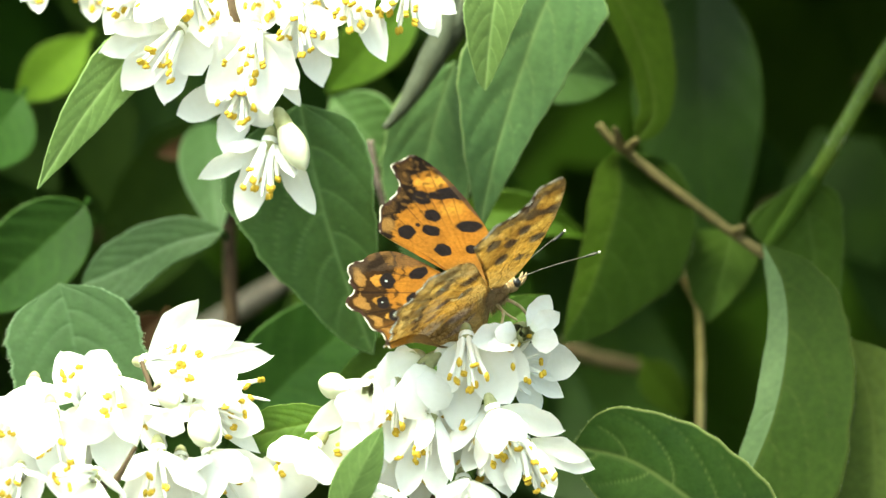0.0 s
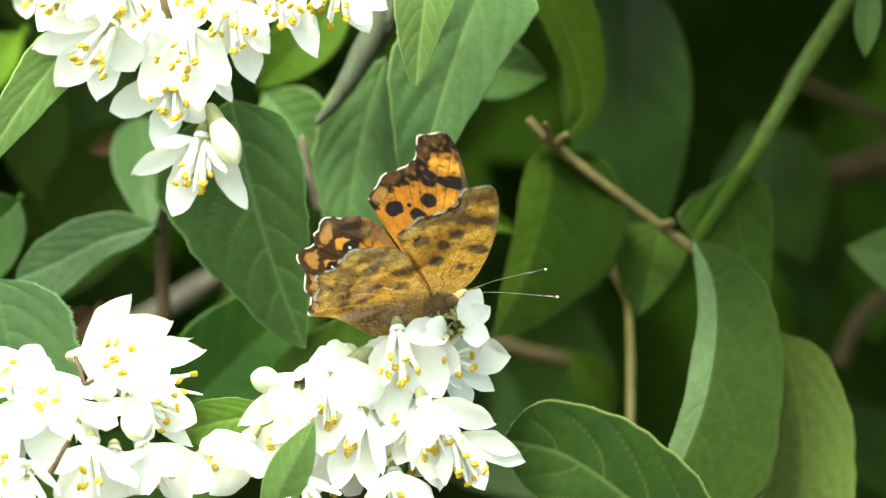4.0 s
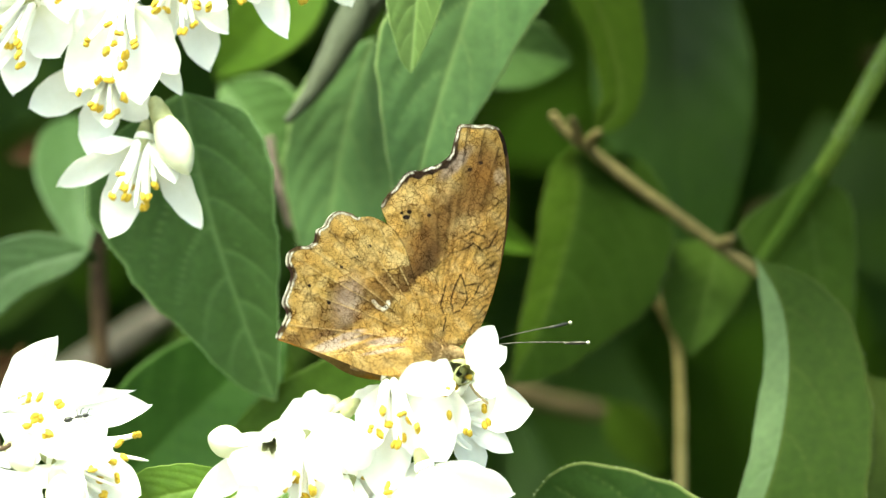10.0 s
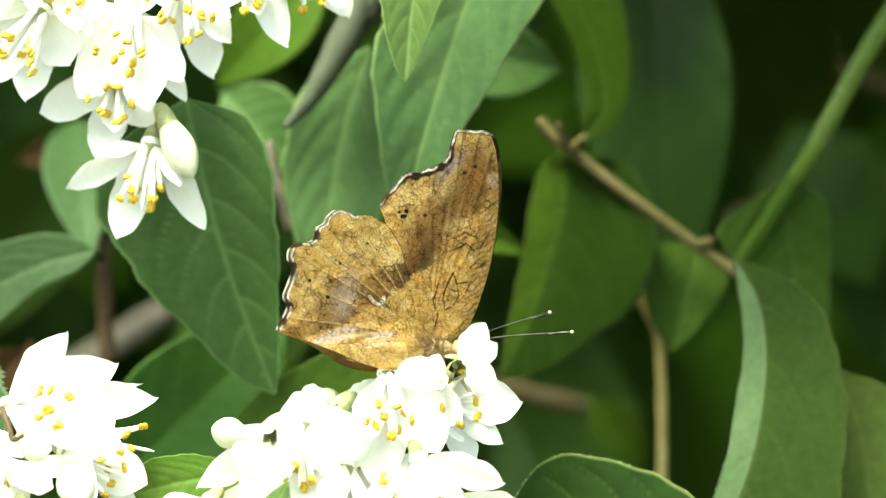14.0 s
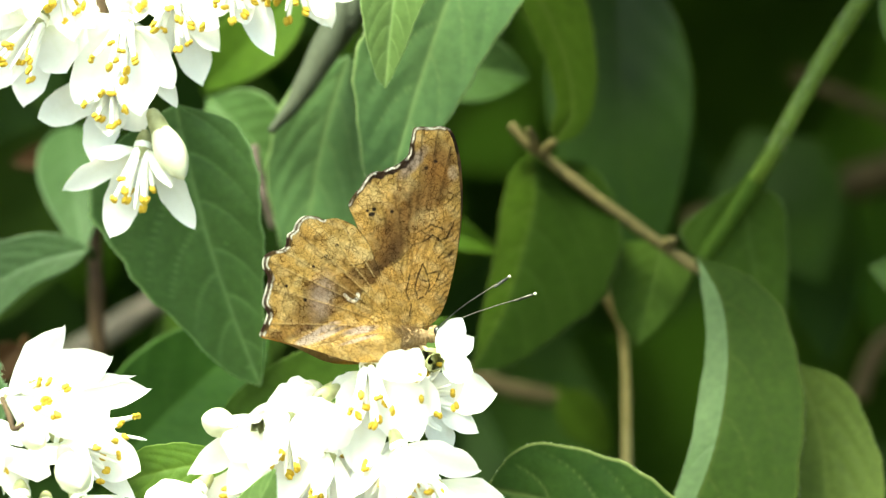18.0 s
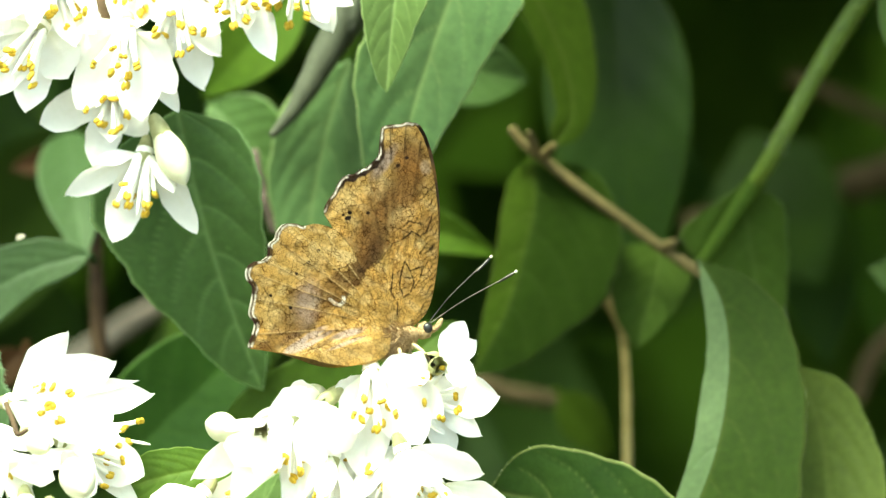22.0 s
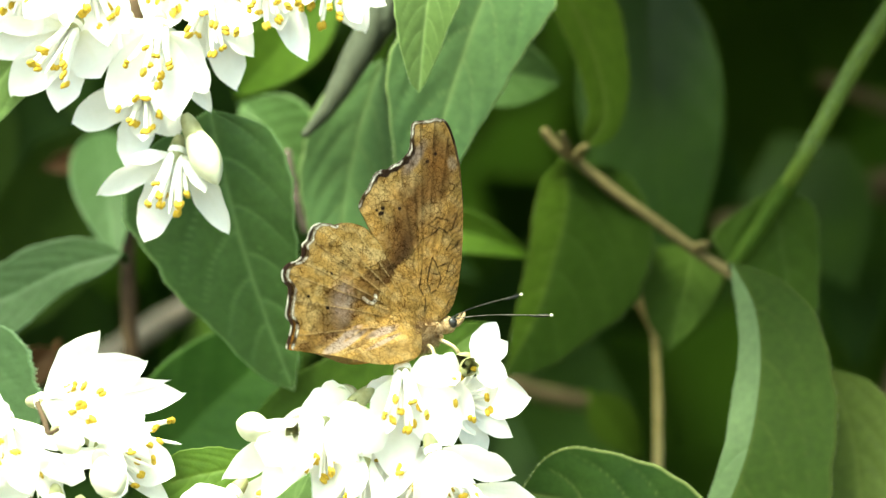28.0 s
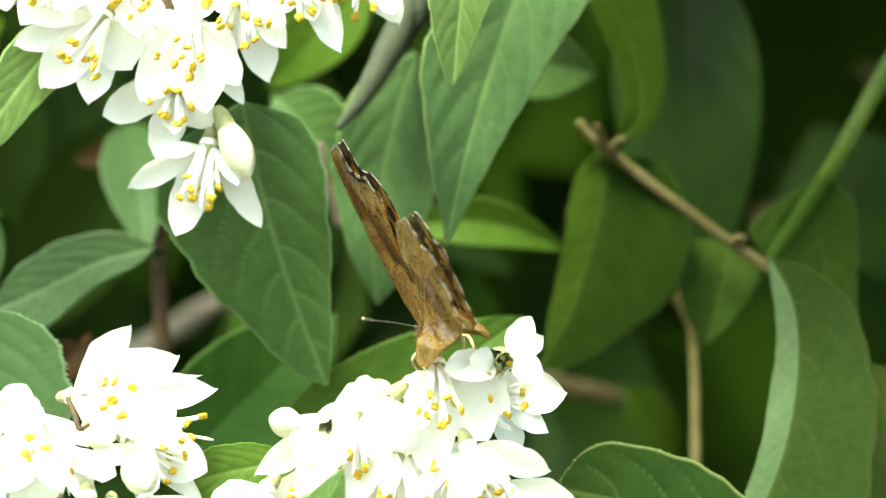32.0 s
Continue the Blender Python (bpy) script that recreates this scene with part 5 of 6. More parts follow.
        for q in ((-7.8, 10.9, 1.45, 1.15, 35), (-11.4, 8.8, 1.15, 0.95, 30), (-12.1, 6.2, 1.1, 0.85, 20), (-12.6, 3.9, 0.9, 0.6, 10), (-3.5, 8.7, 1.6, 0.95, -14), (-4.2, 5.4, 1.4, 0.85, 20), (-7.9, 6.4, 1.4, 0.75, 20), (-10.0, 4.0, 1.1, 0.5, 15)):
            c = lay(c, spot(x, z, *q, soft=0.18), BLACK)
        dust = np.clip((z - np.interp(x, (-11, -8, -5, -1), (14.6, 13.4, 11.0, 7.6)) + jag) / 0.8, 0, 1)
        c = lay(c, dust * (0.5 + 0.4 * grain), (0.075, 0.048, 0.034))
        c = lay(c, spot(x, z, -6.2, 14.0, 2.4, 0.7, -8, 0.5) * 0.75, dusk)
        c = lay(c, spot(x, z, -10.2, 14.3, 1.3, 0.6, 40, 0.6) * 0.7 * (0.4 + grain), (0.40, 0.22, 0.08))
        for q in ((-7.9, 11.0, 0.22, 0.2), (-11.4, 9.0, 0.17, 0.16), (-12.1, 6.4, 0.12, 0.12)):
            c = lay(c, spot(x, z, *q), (0.72, 0.76, 0.85))
        c = lay(c, np.clip(1.2 - d / 6.0, 0, 0.6), (0.24, 0.15, 0.07))
        c = lay(c, spot(x, z, -7.0, -0.2, 9.0, 1.8, -8) * 0.7, (0.26, 0.16, 0.07))
    c = lay(c, np.clip((0.55 - margin) / 0.15, 0, 1), (0.045, 0.022, 0.018))
    c = lay(c, np.clip((0.24 - margin) / 0.08, 0, 1) * np.clip(hash_noise(x, z, 1.3) * 2 + 0.5, 0, 1), CREAM)
    return c


def thread(gap, width, strength=1.0):
    return np.clip((width - gap) / 0.07 + 0.5, 0, 1) * strength


def under_pattern(x, z, fore, margin):
    c = np.ones(x.shape + (3,)) * np.array((0.585, 0.38, 0.118))
    c = c * (1 + 0.12 * hash_noise(x, z, 0.8) + 0.10 * hash_noise(x, z, 2.7) + 0.08 * hash_noise(x, z, 6.1))[..., None]
    brown, dark, umber = (0.205, 0.115, 0.040), (0.022, 0.013, 0.008), (0.088, 0.050, 0.022)
    pale, lilac = (0.74, 0.58, 0.28), (0.40, 0.33, 0.32)
    jag = 0.30 * hash_noise(x, z, 2.2) + 0.16 * hash_noise(x, z, 6.3)
    grain = np.clip(0.5 + 0.5 * hash_noise(x, z, 8.0) + 0.4 * hash_noise(z, x, 15.0), 0, 1)
    plates = np.clip(hash_noise(x + 0.5 * jag, z, 1.5) * 2.2 - 0.1, 0, 1)
    c = lay(c, plates * 0.55, pale)
    if fore:
        cut = np.interp(x, (-2.4, -0.4, 0.7, 1.3, 2.6, 4.0, 4.4, 6.2, 6.9, 7.1, 8.4, 9.4), (7.6, 8.7, 9.3, 9.9, 10.9, 11.2, 12.1, 13.1, 14.0, 15.3, 16.2, 16.8))
        past = z - cut + 0.9 * jag
        on = np.clip(past / 0.35, 0, 1)
        # a soft brown streak from the tip down to the wing's hollow, darkest at its foot
        streak = edge_gap(x, z, [(7.2, 21.0), (6.2, 17.6), (3.4, 15.4), (0.4, 12.8), (-0.8, 9.6)]) + 0.8 * jag
        c = lay(c, on * np.clip((3.7 - streak) / 2.6, 0, 1) * 0.95, brown)
        c = lay(c, on * np.clip((1.5 - edge_gap(x, z, [(0.9, 11.4), (-0.3, 9.4), (-1.6, 8.2)]) + 0.7 * jag) / 1.3, 0, 1) * 0.85, umber)
        c = lay(c, spot(x, z, 6.6, 18.6, 1.9, 1.7, 10, 1.0) * 0.6, (0.24, 0.125, 0.035))
        c = lay(c, spot(x, z, -1.8, 17.4, 2.0, 1.3, 20, 0.8) * 0.5, pale)
        c = lay(c, spot(x, z, 2.2, 17.9, 1.6, 1.0, 40, 0.9) * 0.6 * (0.5 + grain * 0.5), (0.60, 0.46, 0.24))
        c = lay(c, spot(x, z, 3.7, 20.9, 2.4, 0.75, 42, 0.7) * 0.8, lilac)
        c = lay(c, spot(x, z, 8.8, 19.2, 0.6, 0.8, 0, 0.8) * 0.7, (0.58, 0.50, 0.40))
        c = lay(c, spot(x, z, 6.2, 12.2, 2.4, 1.2, 25, 0.7) * 0.45, brown)
        c = lay(c, spot(x, z, 4.6, 14.2, 1.8, 0.9, 20, 0.8) * 0.5, pale)
        line = edge_gap(x, z, [(9.2, 16.6), (8.4, 16.2), (7.1, 15.3), (6.9, 14.0), (6.2, 13.1), (4.4, 12.1), (4.0, 11.2), (2.6, 10.9), (1.3, 9.9), (0.7, 9.3), (-0.4, 8.7)]) + 0.7 * np.abs(jag)
        c = lay(c, thread(line, 0.13, 0.75), dark)
        for ring in ([(3.6, 8.5), (2.9, 7.3), (2.3, 5.7), (2.5, 4.2), (3.4, 4.5), (4.2, 5.7), (4.0, 7.2), (3.6, 8.5)], [(4.0, 7.2), (5.8, 7.4), (4.8, 5.7), (4.0, 5.0)], [(3.0, 6.6), (4.1, 6.2)],
                     [(4.0, 11.2), (5.3, 11.9), (6.2, 11.1), (7.1, 11.4), (8.2, 13.1)], [(5.6, 9.0), (6.4, 9.6), (7.4, 9.3)], [(1.2, 2.2), (1.6, 3.6), (1.1, 5.2), (1.8, 7.4)], [(4.2, 12.6), (5.2, 13.2), (6.6, 12.6)]):
            c = lay(c, thread(edge_gap(x, z, ring) + 0.35 * np.abs(jag), 0.13, 0.9), dark)
        c = lay(c, spot(x, z, 3.3, 6.0, 0.5, 1.6, -12, 0.7) * 0.35, brown)
        hatch = np.clip(np.sin((z * 1.0 - x * 0.5) * 9.0 + 2.4 * hash_noise(x, z, 1.5)) * 3 - 1.6, 0, 1) * np.clip((x - 0.30 * z - 3.2) / 0.5, 0, 1)
        c = lay(c, hatch * 0.85, dark)
        for q in ((5.4, 20.2, 0.26, 0.24, 0), (6.7, 20.9, 0.30, 0.24, 0), (-2.2, 15.2, 0.42, 0.28, 0), (-1.8, 15.8, 0.28, 0.26, 0), (-2.7, 15.7, 0.2, 0.2, 0), (0.4, 15.3, 0.24, 0.22, 0)):
            c = lay(c, spot(x, z, *q), BLACK)
        inner = np.clip((0.95 - margin - 0.15 * hash_noise(x, z, 2.4)) / 0.2, 0, 1) * np.clip((z - 18.6) / 0.6, 0, 1) * np.clip((4.6 - x) / 0.6, 0, 1)
        c = lay(c, inner, (0.032, 0.019, 0.016))
    else:
        low = np.interp(x, (-15.0, -12.0, -9.0, -7.4, -6.4, -4.6, -4.0, -2.4, -1.6, -0.4), (1.6, 2.8, 3.6, 4.0, 4.9, 5.3, 6.6, 6.9, 7.8, 8.0))
        high = np.interp(x, (-15.9, -14.6, -13.6, -13.2, -12.0, -10.8, -9.2, -7.9, -6.4, -5.2, -4.8, -3.6, -2.0), (3.2, 4.8, 5.2, 6.4, 6.8, 8.8, 8.8, 8.6, 8.4, 9.6, 9.5, 9.5, 10.4))
        band = np.clip((z - low + 0.8 * jag) / 0.4, 0, 1) * np.clip((high - z + 0.8 * jag) / 0.4, 0, 1)
        c = lay(c, band * (0.70 + 0.25 * hash_noise(x, z, 1.1)), brown)
        c = lay(c, band * np.clip((x + 5.6) / 3.0, 0, 1) * 0.8, (0.125, 0.068, 0.026))
        c = lay(c, spot(x, z, -9.4, 6.4, 1.4, 2.7, -22, 0.9) * (0.45 + 0.40 * grain), (0.47, 0.39, 0.36))
        c = lay(c, spot(x, z, -1.2, 8.6, 1.2, 0.8, 40, 0.8) * 0.7, umber)
        inner = edge_gap(x, z, [(-0.4, 8.0), (-1.6, 7.8), (-2.4, 6.9), (-4.0, 6.6), (-4.6, 5.3), (-6.4, 4.9), (-7.4, 4.0)]) + 0.7 * np.abs(jag)
        outer = edge_gap(x, z, [(-2.0, 10.4), (-3.6, 9.5), (-4.8, 9.5), (-5.2, 9.6)]) + 0.4 * np.abs(jag)
        c = lay(c, thread(inner, 0.11, 0.7), dark)
        c = lay(c, thread(outer, 0.12, 0.85), dark)
        c = lay(c, thread(edge_gap(x, z, [(-5.4, 15.6), (-3.5, 14.2), (-2.2, 11.7), (-1.5, 8.0)]), 0.10, 0.6), dark)
        c = lay(c, spot(x, z, -3.4, 10.8, 1.5, 0.75, -30, 0.2) * 0.85, pale)
        c = lay(c, spot(x, z, -6.6, 11.6, 2.6, 1.5, 10, 0.9) * 0.4, pale)
        c = lay(c, spot(x, z, -14.0, 6.6, 1.2, 2.2, -12, 0.8) * 0.35, pale)
        for q in ((-10.0, 1.6, 2.8, 0.30, 15), (-9.6, 2.5, 1.9, 0.42, 14), (-12.2, 1.6, 1.8, 0.5, 18), (-5.6, 1.5, 2.2, 0.45, 2), (-6.4, 0.4, 2.6, 0.22, 6)):
            c = lay(c, spot(x, z, *q, soft=0.5) * 0.85, (0.50, 0.43, 0.42))
        for q in ((-8.8, 1.1, 3.0, 0.28, 14), (-12.6, 2.6, 2.0, 0.5, 20), (-7.4, 2.2, 1.4, 0.3, 10), (-10.4, 3.2, 1.6, 0.4, 16)):
            c = lay(c, spot(x, z, *q, soft=0.7) * 0.65, (0.115, 0.075, 0.05))
        c = lay(c, spot(x, z, -6.5, -0.9, 6.5, 1.0, 3, 0.8) * 0.40, (0.34, 0.25, 0.12))
        hook = edge_gap(x, z, [(-6.5, 6.1), (-6.1, 5.5), (-5.5, 5.15), (-4.95, 5.4), (-4.8, 5.9)])
        c = lay(c, np.clip((0.55 - hook) / 0.25, 0, 1) * 0.6, (0.13, 0.07, 0.025))
        c = lay(c, np.clip((0.25 - hook) / 0.06, 0, 1), (0.90, 0.88, 0.80))
        for q in ((-6.4, 12.3, 0.26, 0.22, 0), (-8.0, 11.2, 0.26, 0.2, 0), (-9.8, 10.2, 0.2, 0.2, 0), (-11.6, 6.4, 0.22, 0.3, 0), (-13.6, 8.4, 0.2, 0.2, 0)):
            c = lay(c, spot(x, z, *q), BLACK)
        c = lay(c, thread(edge_gap(x, z, [(-14.6, 2.4), (-15.0, 3.6), (-14.2, 4.6), (-14.6, 6.2), (-13.8, 7.8), (-14.2, 9.6)]) + 0.4 * np.abs(jag), 0.10, 0.6), dark)
    # hair-thin broken lines all over
    for f, w, g in ((1.6, 0.042, 0.85), (2.5, 0.044, 0.75), (3.9, 0.05, 0.55), (5.6, 0.06, 0.4)):
        v = np.abs(hash_noise(x + 0.6 * hash_noise(x, z, 3.3), z * 1.15 + 0.6 * hash_noise(z, x, 2.9), f))
        gate = np.clip(hash_noise(z, x, 0.9 * f) * 3 + 0.3, 0, 1)
        c = lay(c, np.clip((w - v) / w * 1.6, 0, 1) * gate * g, (0.055, 0.031, 0.013))
    r = np.hypot(x, z)
    if fore:
        veins = rays(x, z, FORE_VEINS, 0.10) * np.clip((r - 5.5) / 4.0, 0, 1) * np.clip((z - 19.5) / 2.0, 0.15, 1)
        c = lay(c, veins * 0.85, (0.055, 0.032, 0.014))
    else:
        c = lay(c, rays(x, z, HIND_VEINS, 0.16) * np.clip((r - 4.5) / 4.0, 0, 1) * 0.35, brown)
        c = lay(c, rays(x, z, HIND_VEINS, 0.065) * np.clip((r - 3.5) / 4.0, 0, 1) * 0.75, pale)
    rim = margin + 0.06 * hash_noise(x, z, 4.0)
    c = lay(c, np.clip(((0.60 if fore else 0.46) - rim) / 0.12, 0, 1) * 0.9, (0.040, 0.022, 0.012))
    c = lay(c, np.clip((0.14 - np.abs(rim - 0.24)) / 0.06, 0, 1) * np.clip(hash_noise(x, z, 1.3) * 2 + 1.0, 0, 1), (0.90, 0.88, 0.82))
    return c


def wing_mesh(name, outline, fore, side):
    """A scalloped wing in the XZ plane, root at the origin. side: +1 the left wing, whose underside looks to +Y."""
    line = np.array(outline)
    ends = spline([(a, 0, b) for a, b in outline], 460)[:, (0, 2)]
    root = np.array((0.2, 0.4)) if fore else np.array((0.0, 0.4))
    r = np.linspace(0.02, 1, 156) ** 0.85
    Q = root[None, None] + r[:, None, None] * (ends - root)[None]
    x, z = Q[..., 0], Q[..., 1]
    first, last = (7, 21) if fore else (4, 20)
    keep = ends[int(first / (len(outline) - 1) * 459):int(last / (len(outline) - 1) * 459):3]
    margin = edge_gap(x, z, [tuple(p) for p in keep])
    bulge = 0.30 * np.sin(np.pi * np.clip(r, 0, 1))[:, None] * np.ones(x.shape) + 0.05 * hash_noise(x, z, 0.9)
    if not fore:
        bulge = bulge + (1.9 * np.clip((3.2 - z) / 3.2, 0, 1) ** 1.5 * np.clip((-x - 0.6) / 2.5, 0, 1) + 0.26 * np.clip(1.6 - z, 0, 4) ** 1.3) * np.clip((x + 16.0) / 6.0, 0, 1)
    ripple = rays(x, z, FORE_VEINS if fore else HIND_VEINS, 0.25) * 0.06
    verts, cols, faces, slots = [], [], [], []
    nu, nv = x.shape
    i, j = np.meshgrid(np.arange(nu - 1), np.arange(nv - 1), indexing="ij")
    quad = np.stack([i * nv + j, i * nv + j + 1, (i + 1) * nv + j + 1, (i + 1) * nv + j], -1).reshape(-1, 4)
    for layer in (0, 1):
        off = side * (0.05 if layer == 0 else -0.05) + side * (bulge + (ripple if layer == 0 else ripple))
        V = np.stack([x, off, z], -1).reshape(-1, 3) / 1000
        verts.append(V)
        cols.append((under_pattern if layer == 0 else upper_pattern)(x, z, fore, margin).reshape(-1, 3))
        q = quad + layer * nu * nv
        faces.append(q if (layer == 0) == (side > 0) else q[:, ::-1])
        slots += [layer] * len(q)
    rim = [((nu - 1) * nv + k, (nu - 1) * nv + k + 1, nu * nv + (nu - 1) * nv + k + 1, nu * nv + (nu - 1) * nv + k) for k in range(nv - 1)]
    me = bpy.data.meshes.new(name)
    me.from_pydata(np.concatenate(verts).tolist(), [], np.concatenate(faces).tolist() + rim)
    me.materials.append(WING_UNDER)
    me.materials.append(WING_UPPER)
    me.polygons.foreach_set("material_index", slots + [0] * len(rim))
    C = np.concatenate(cols)
    at = me.attributes.new("pattern", "FLOAT_COLOR", "POINT")
    at.data.foreach_set("color", np.concatenate([np.clip(C, 0, 1), np.ones((len(C), 1))], 1).astype(np.float32).reshape(-1))
    return smooth(me)


def body_mesh(name, xs, zs, rs, flat=1.0):
    n = 14
    a = np.linspace(0, 2 * np.pi, n, endpoint=False)
    u = np.linspace(0, 1, 18)
    s = np.linspace(0, 1, len(xs))
    x, z, r = np.interp(u, s, xs), np.interp(u, s, zs), np.interp(u, s, rs)
    X = np.zeros((18, n, 3))
    X[:, :, 0] = x[:, None]
    X[:, :, 1] = r[:, None] * np.cos(a) * flat
    X[:, :, 2] = z[:, None] + r[:, None] * np.sin(a)
    return grid_mesh(name, X / 1000, closed=True)


def fur(name, parent, centre, radii, count, length, seed):
    rnd = random.Random(seed)
    bm = bmesh.new()
    for _ in range(count):
        d = Vector((rnd.gauss(0, 1), rnd.gauss(0, 1), rnd.gauss(0, 1))).normalized()
        p = Vector((centre[0] + d.x * radii[0], centre[1] + d.y * radii[1], centre[2] + d.z * radii[2])) / 1000
        e = p + (d + Vector((-0.9, rnd.uniform(-0.4, 0.4), rnd.uniform(-0.4, 0.4)))) * length * rnd.uniform(0.5, 1) / 1000
        s = d.cross(Vector((rnd.uniform(-1, 1), 1, 0.3))).normalized() * 0.00006
        bm.faces.new([bm.verts.new(q) for q in (p - s, p + s, e)])
    tagged(part(name, bm, FUR, parent, "brown hair"), kind="stuff")


fly = tagged(new("butterfly"), "ochre-brown and orange butterfly with ragged spotted wings perched on white flowers", "butterfly")
piece("abdomen", body_mesh("abdomen", [-9.6, -8.4, -5.8, -3.0, -1.5], [-0.2, -0.1, 0.0, 0.0, 0.0], [0.1, 0.6, 1.05, 1.15, 1.05]), FUR, fly, "brown furry abdomen")
piece("thorax", body_mesh("thorax", [-2.6, -1.4, 0.6, 2.6, 3.8], [-0.1, 0.0, 0.1, 0.2, 0.2], [0.4, 1.4, 1.7, 1.3, 0.4]), FUR, fly, "brown furry thorax")
fur("thorax_hair", fly, (0.6, 0, 0.1), (2.7, 1.5, 1.5), 3000, 1.3, 3)
fur("abdomen_hair", fly, (-5.2, 0, 0.0), (3.6, 0.85, 0.85), 1800, 0.5, 4)
head = piece("head", body_mesh("head", [3.2, 3.7, 4.7, 5.5], [0.2, 0.3, 0.3, 0.2], [0.4, 1.1, 1.1, 0.2]), FUR, fly)
for sgn in (-1, 1):
    eye = piece("eye", ball("eye", 0.0007, (0.9, 0.7, 1.0), INSECT, 2), None, head, "dark round eye")
    eye.location = (0.0046, 0.0009 * sgn, 0.0005)
    piece("palp", tube("palp", [(0.0050, 0.0004 * sgn, 0.0), (0.0061, 0.0005 * sgn, 0.0004), (0.0068, 0.0005 * sgn, 0.0012)], 0.00045, 0.00015, n=8, sides=6), FUR, head)
ANTENNAE = []
for sgn in (-1, 1):
    an = piece("antenna", tube("antenna", [(0, 0, 0), (0.0050, 0.0003 * sgn, 0.0003), (0.0122, 0.0002 * sgn, 0.0)], 0.000065, 0.000065, n=30, sides=6, lumps=0.4), FEELER, fly, "thin dark banded feeler")
    club = piece("club", body_mesh("club", [9.8, 10.8, 11.8, 12.5], [0, 0, 0, 0], [0.07, 0.17, 0.20, 0.05]), INSECT, an, "dark club with a pale tip")
    tip = piece("tip", ball("tip", 0.00019, (1.2, 1, 1), PALE_TIP, 2), None, an)
    tip.location = (0.0125, 0, 0)
    ANTENNAE.append((an, sgn))
for k, (x0, x1) in enumerate(((2.2, 3.6), (0.4, -1.6))):
    for sgn in (-1, 1):
        piece("leg", tube("leg", [(x0 / 1000, 0.0010 * sgn, -0.001), (x0 / 1000 + (x1 - x0) * 0.0003, 0.0034 * sgn, -0.0020), (x1 / 1000 + 0.0004, 0.0030 * sgn, -0.0044), (x1 / 1000 + 0.0018, 0.0032 * sgn, -0.0058)], 0.00028, 0.00014, n=16, sides=6), LEG, fly)
WINGS = []
for side, word in ((-1, "right"), (1, "left")):
    for fore in (False, True):
        me = wing_mesh("forewing" if fore else "hindwing", FORE if fore else HIND, fore, side)
        w = piece("forewing" if fore else "hindwing", me, None, fly, "orange with black spots above, ochre and brown below" if fore else "scalloped wing, spotted orange above, marbled brown below")
        WINGS.append((w, side, fore))
cam.data.dof.focus_object = fly


# ---- ant ----
ant = tagged(new("ant"), "small black ant walking on a white petal", "ant")
piece("gaster", body_mesh("gaster", [-1.65, -1.35, -0.8, -0.45], [0, 0.02, 0.02, 0], [0.03, 0.34, 0.36, 0.06]), INSECT, ant)
piece("thorax", body_mesh("thorax", [-0.45, -0.25, 0.2, 0.6], [0, 0.06, 0.1, 0.02], [0.07, 0.11, 0.2, 0.08]), INSECT, ant)
ant_head = piece("head", body_mesh("head", [0.55, 0.75, 1.05, 1.3], [0.02, 0.02, 0.0, -0.04], [0.06, 0.26, 0.26, 0.06]), INSECT, ant)
for sgn in (-1, 1):
    piece("feeler", tube("feeler", [(0.0011, 0.0001 * sgn, 0.0001), (0.0015, 0.0004 * sgn, 0.0004), (0.0019, 0.0005 * sgn, 0.0)], 0.00005, 0.00004, n=8, sides=5), INSECT, ant_head)
    for k, x0 in enumerate((0.3, 0.05, -0.15)):
        reach = (0.0007, 0.0001, -0.0007)[k]
        piece("leg", tube("leg", [(x0 / 1000, 0.00012 * sgn, 0.0), (x0 / 1000 + reach * 0.5, 0.0006 * sgn, 0.0004), (x0 / 1000 + reach, 0.0011 * sgn, -0.0003)], 0.00006, 0.00004, n=8, sides=5), INSECT, ant)


# ---- shaded foliage behind, unseen leaves that block light, backdrop, ground ----
def foliage(label, count, box, size, mat, seed, tilt=1.0):
    """Many simple folded leaves in a box of millimetres, one mesh."""
    rnd = random.Random(seed)
    V, F = [], []
    outline = [(0, 0), (0.25, 0.42), (0.5, 0.46), (0.75, 0.3), (1, 0)]
    for _ in range(count):
        c = mm(rnd.uniform(*box[0]), rnd.uniform(*box[1]), rnd.uniform(*box[2]))
        L = rnd.uniform(*size) / 1000
        w = L * rnd.uniform(0.45, 0.6)
        m = Matrix.Translation(c) @ Euler((rnd.uniform(-0.7, 0.7) * tilt, math.pi + rnd.uniform(-1.0, 1.0), rnd.uniform(-0.8, 0.8))).to_matrix().to_4x4()
        f = rnd.uniform(0.1, 0.5)
        k = len(V)
        for u, h in outline:
            b = -0.15 * L * u * u
            V += [m @ Vector((-h * w, b - f * h * w, u * L)), m @ Vector((0, b, u * L)), m @ Vector((h * w, b - f * h * w, u * L))]
        for i in range(4):
            q = k + 3 * i
            F += [(q, q + 1, q + 4, q + 3), (q + 1, q + 2, q + 5, q + 4)]
    me = bpy.data.meshes.new("foliage")
    me.from_pydata(V, [], F)
    me.materials.append(mat)
    return tagged(new("foliage", smooth(me)), label, "foliage", kind="stuff")


gnat = tagged(new("gnat"), "tiny pale gnat flying before the shrub", "gnat")
piece("body", body_mesh("body", [-0.62, -0.4, 0.0, 0.3, 0.5], [-0.1, -0.04, 0.0, 0.02, 0.0], [0.04, 0.12, 0.14, 0.16, 0.06]), PALE_TIP, gnat)
piece("head", ball("head", 0.00012, (1, 1, 1), INSECT, 1), None, gnat).location = (0.00056, 0, 0)
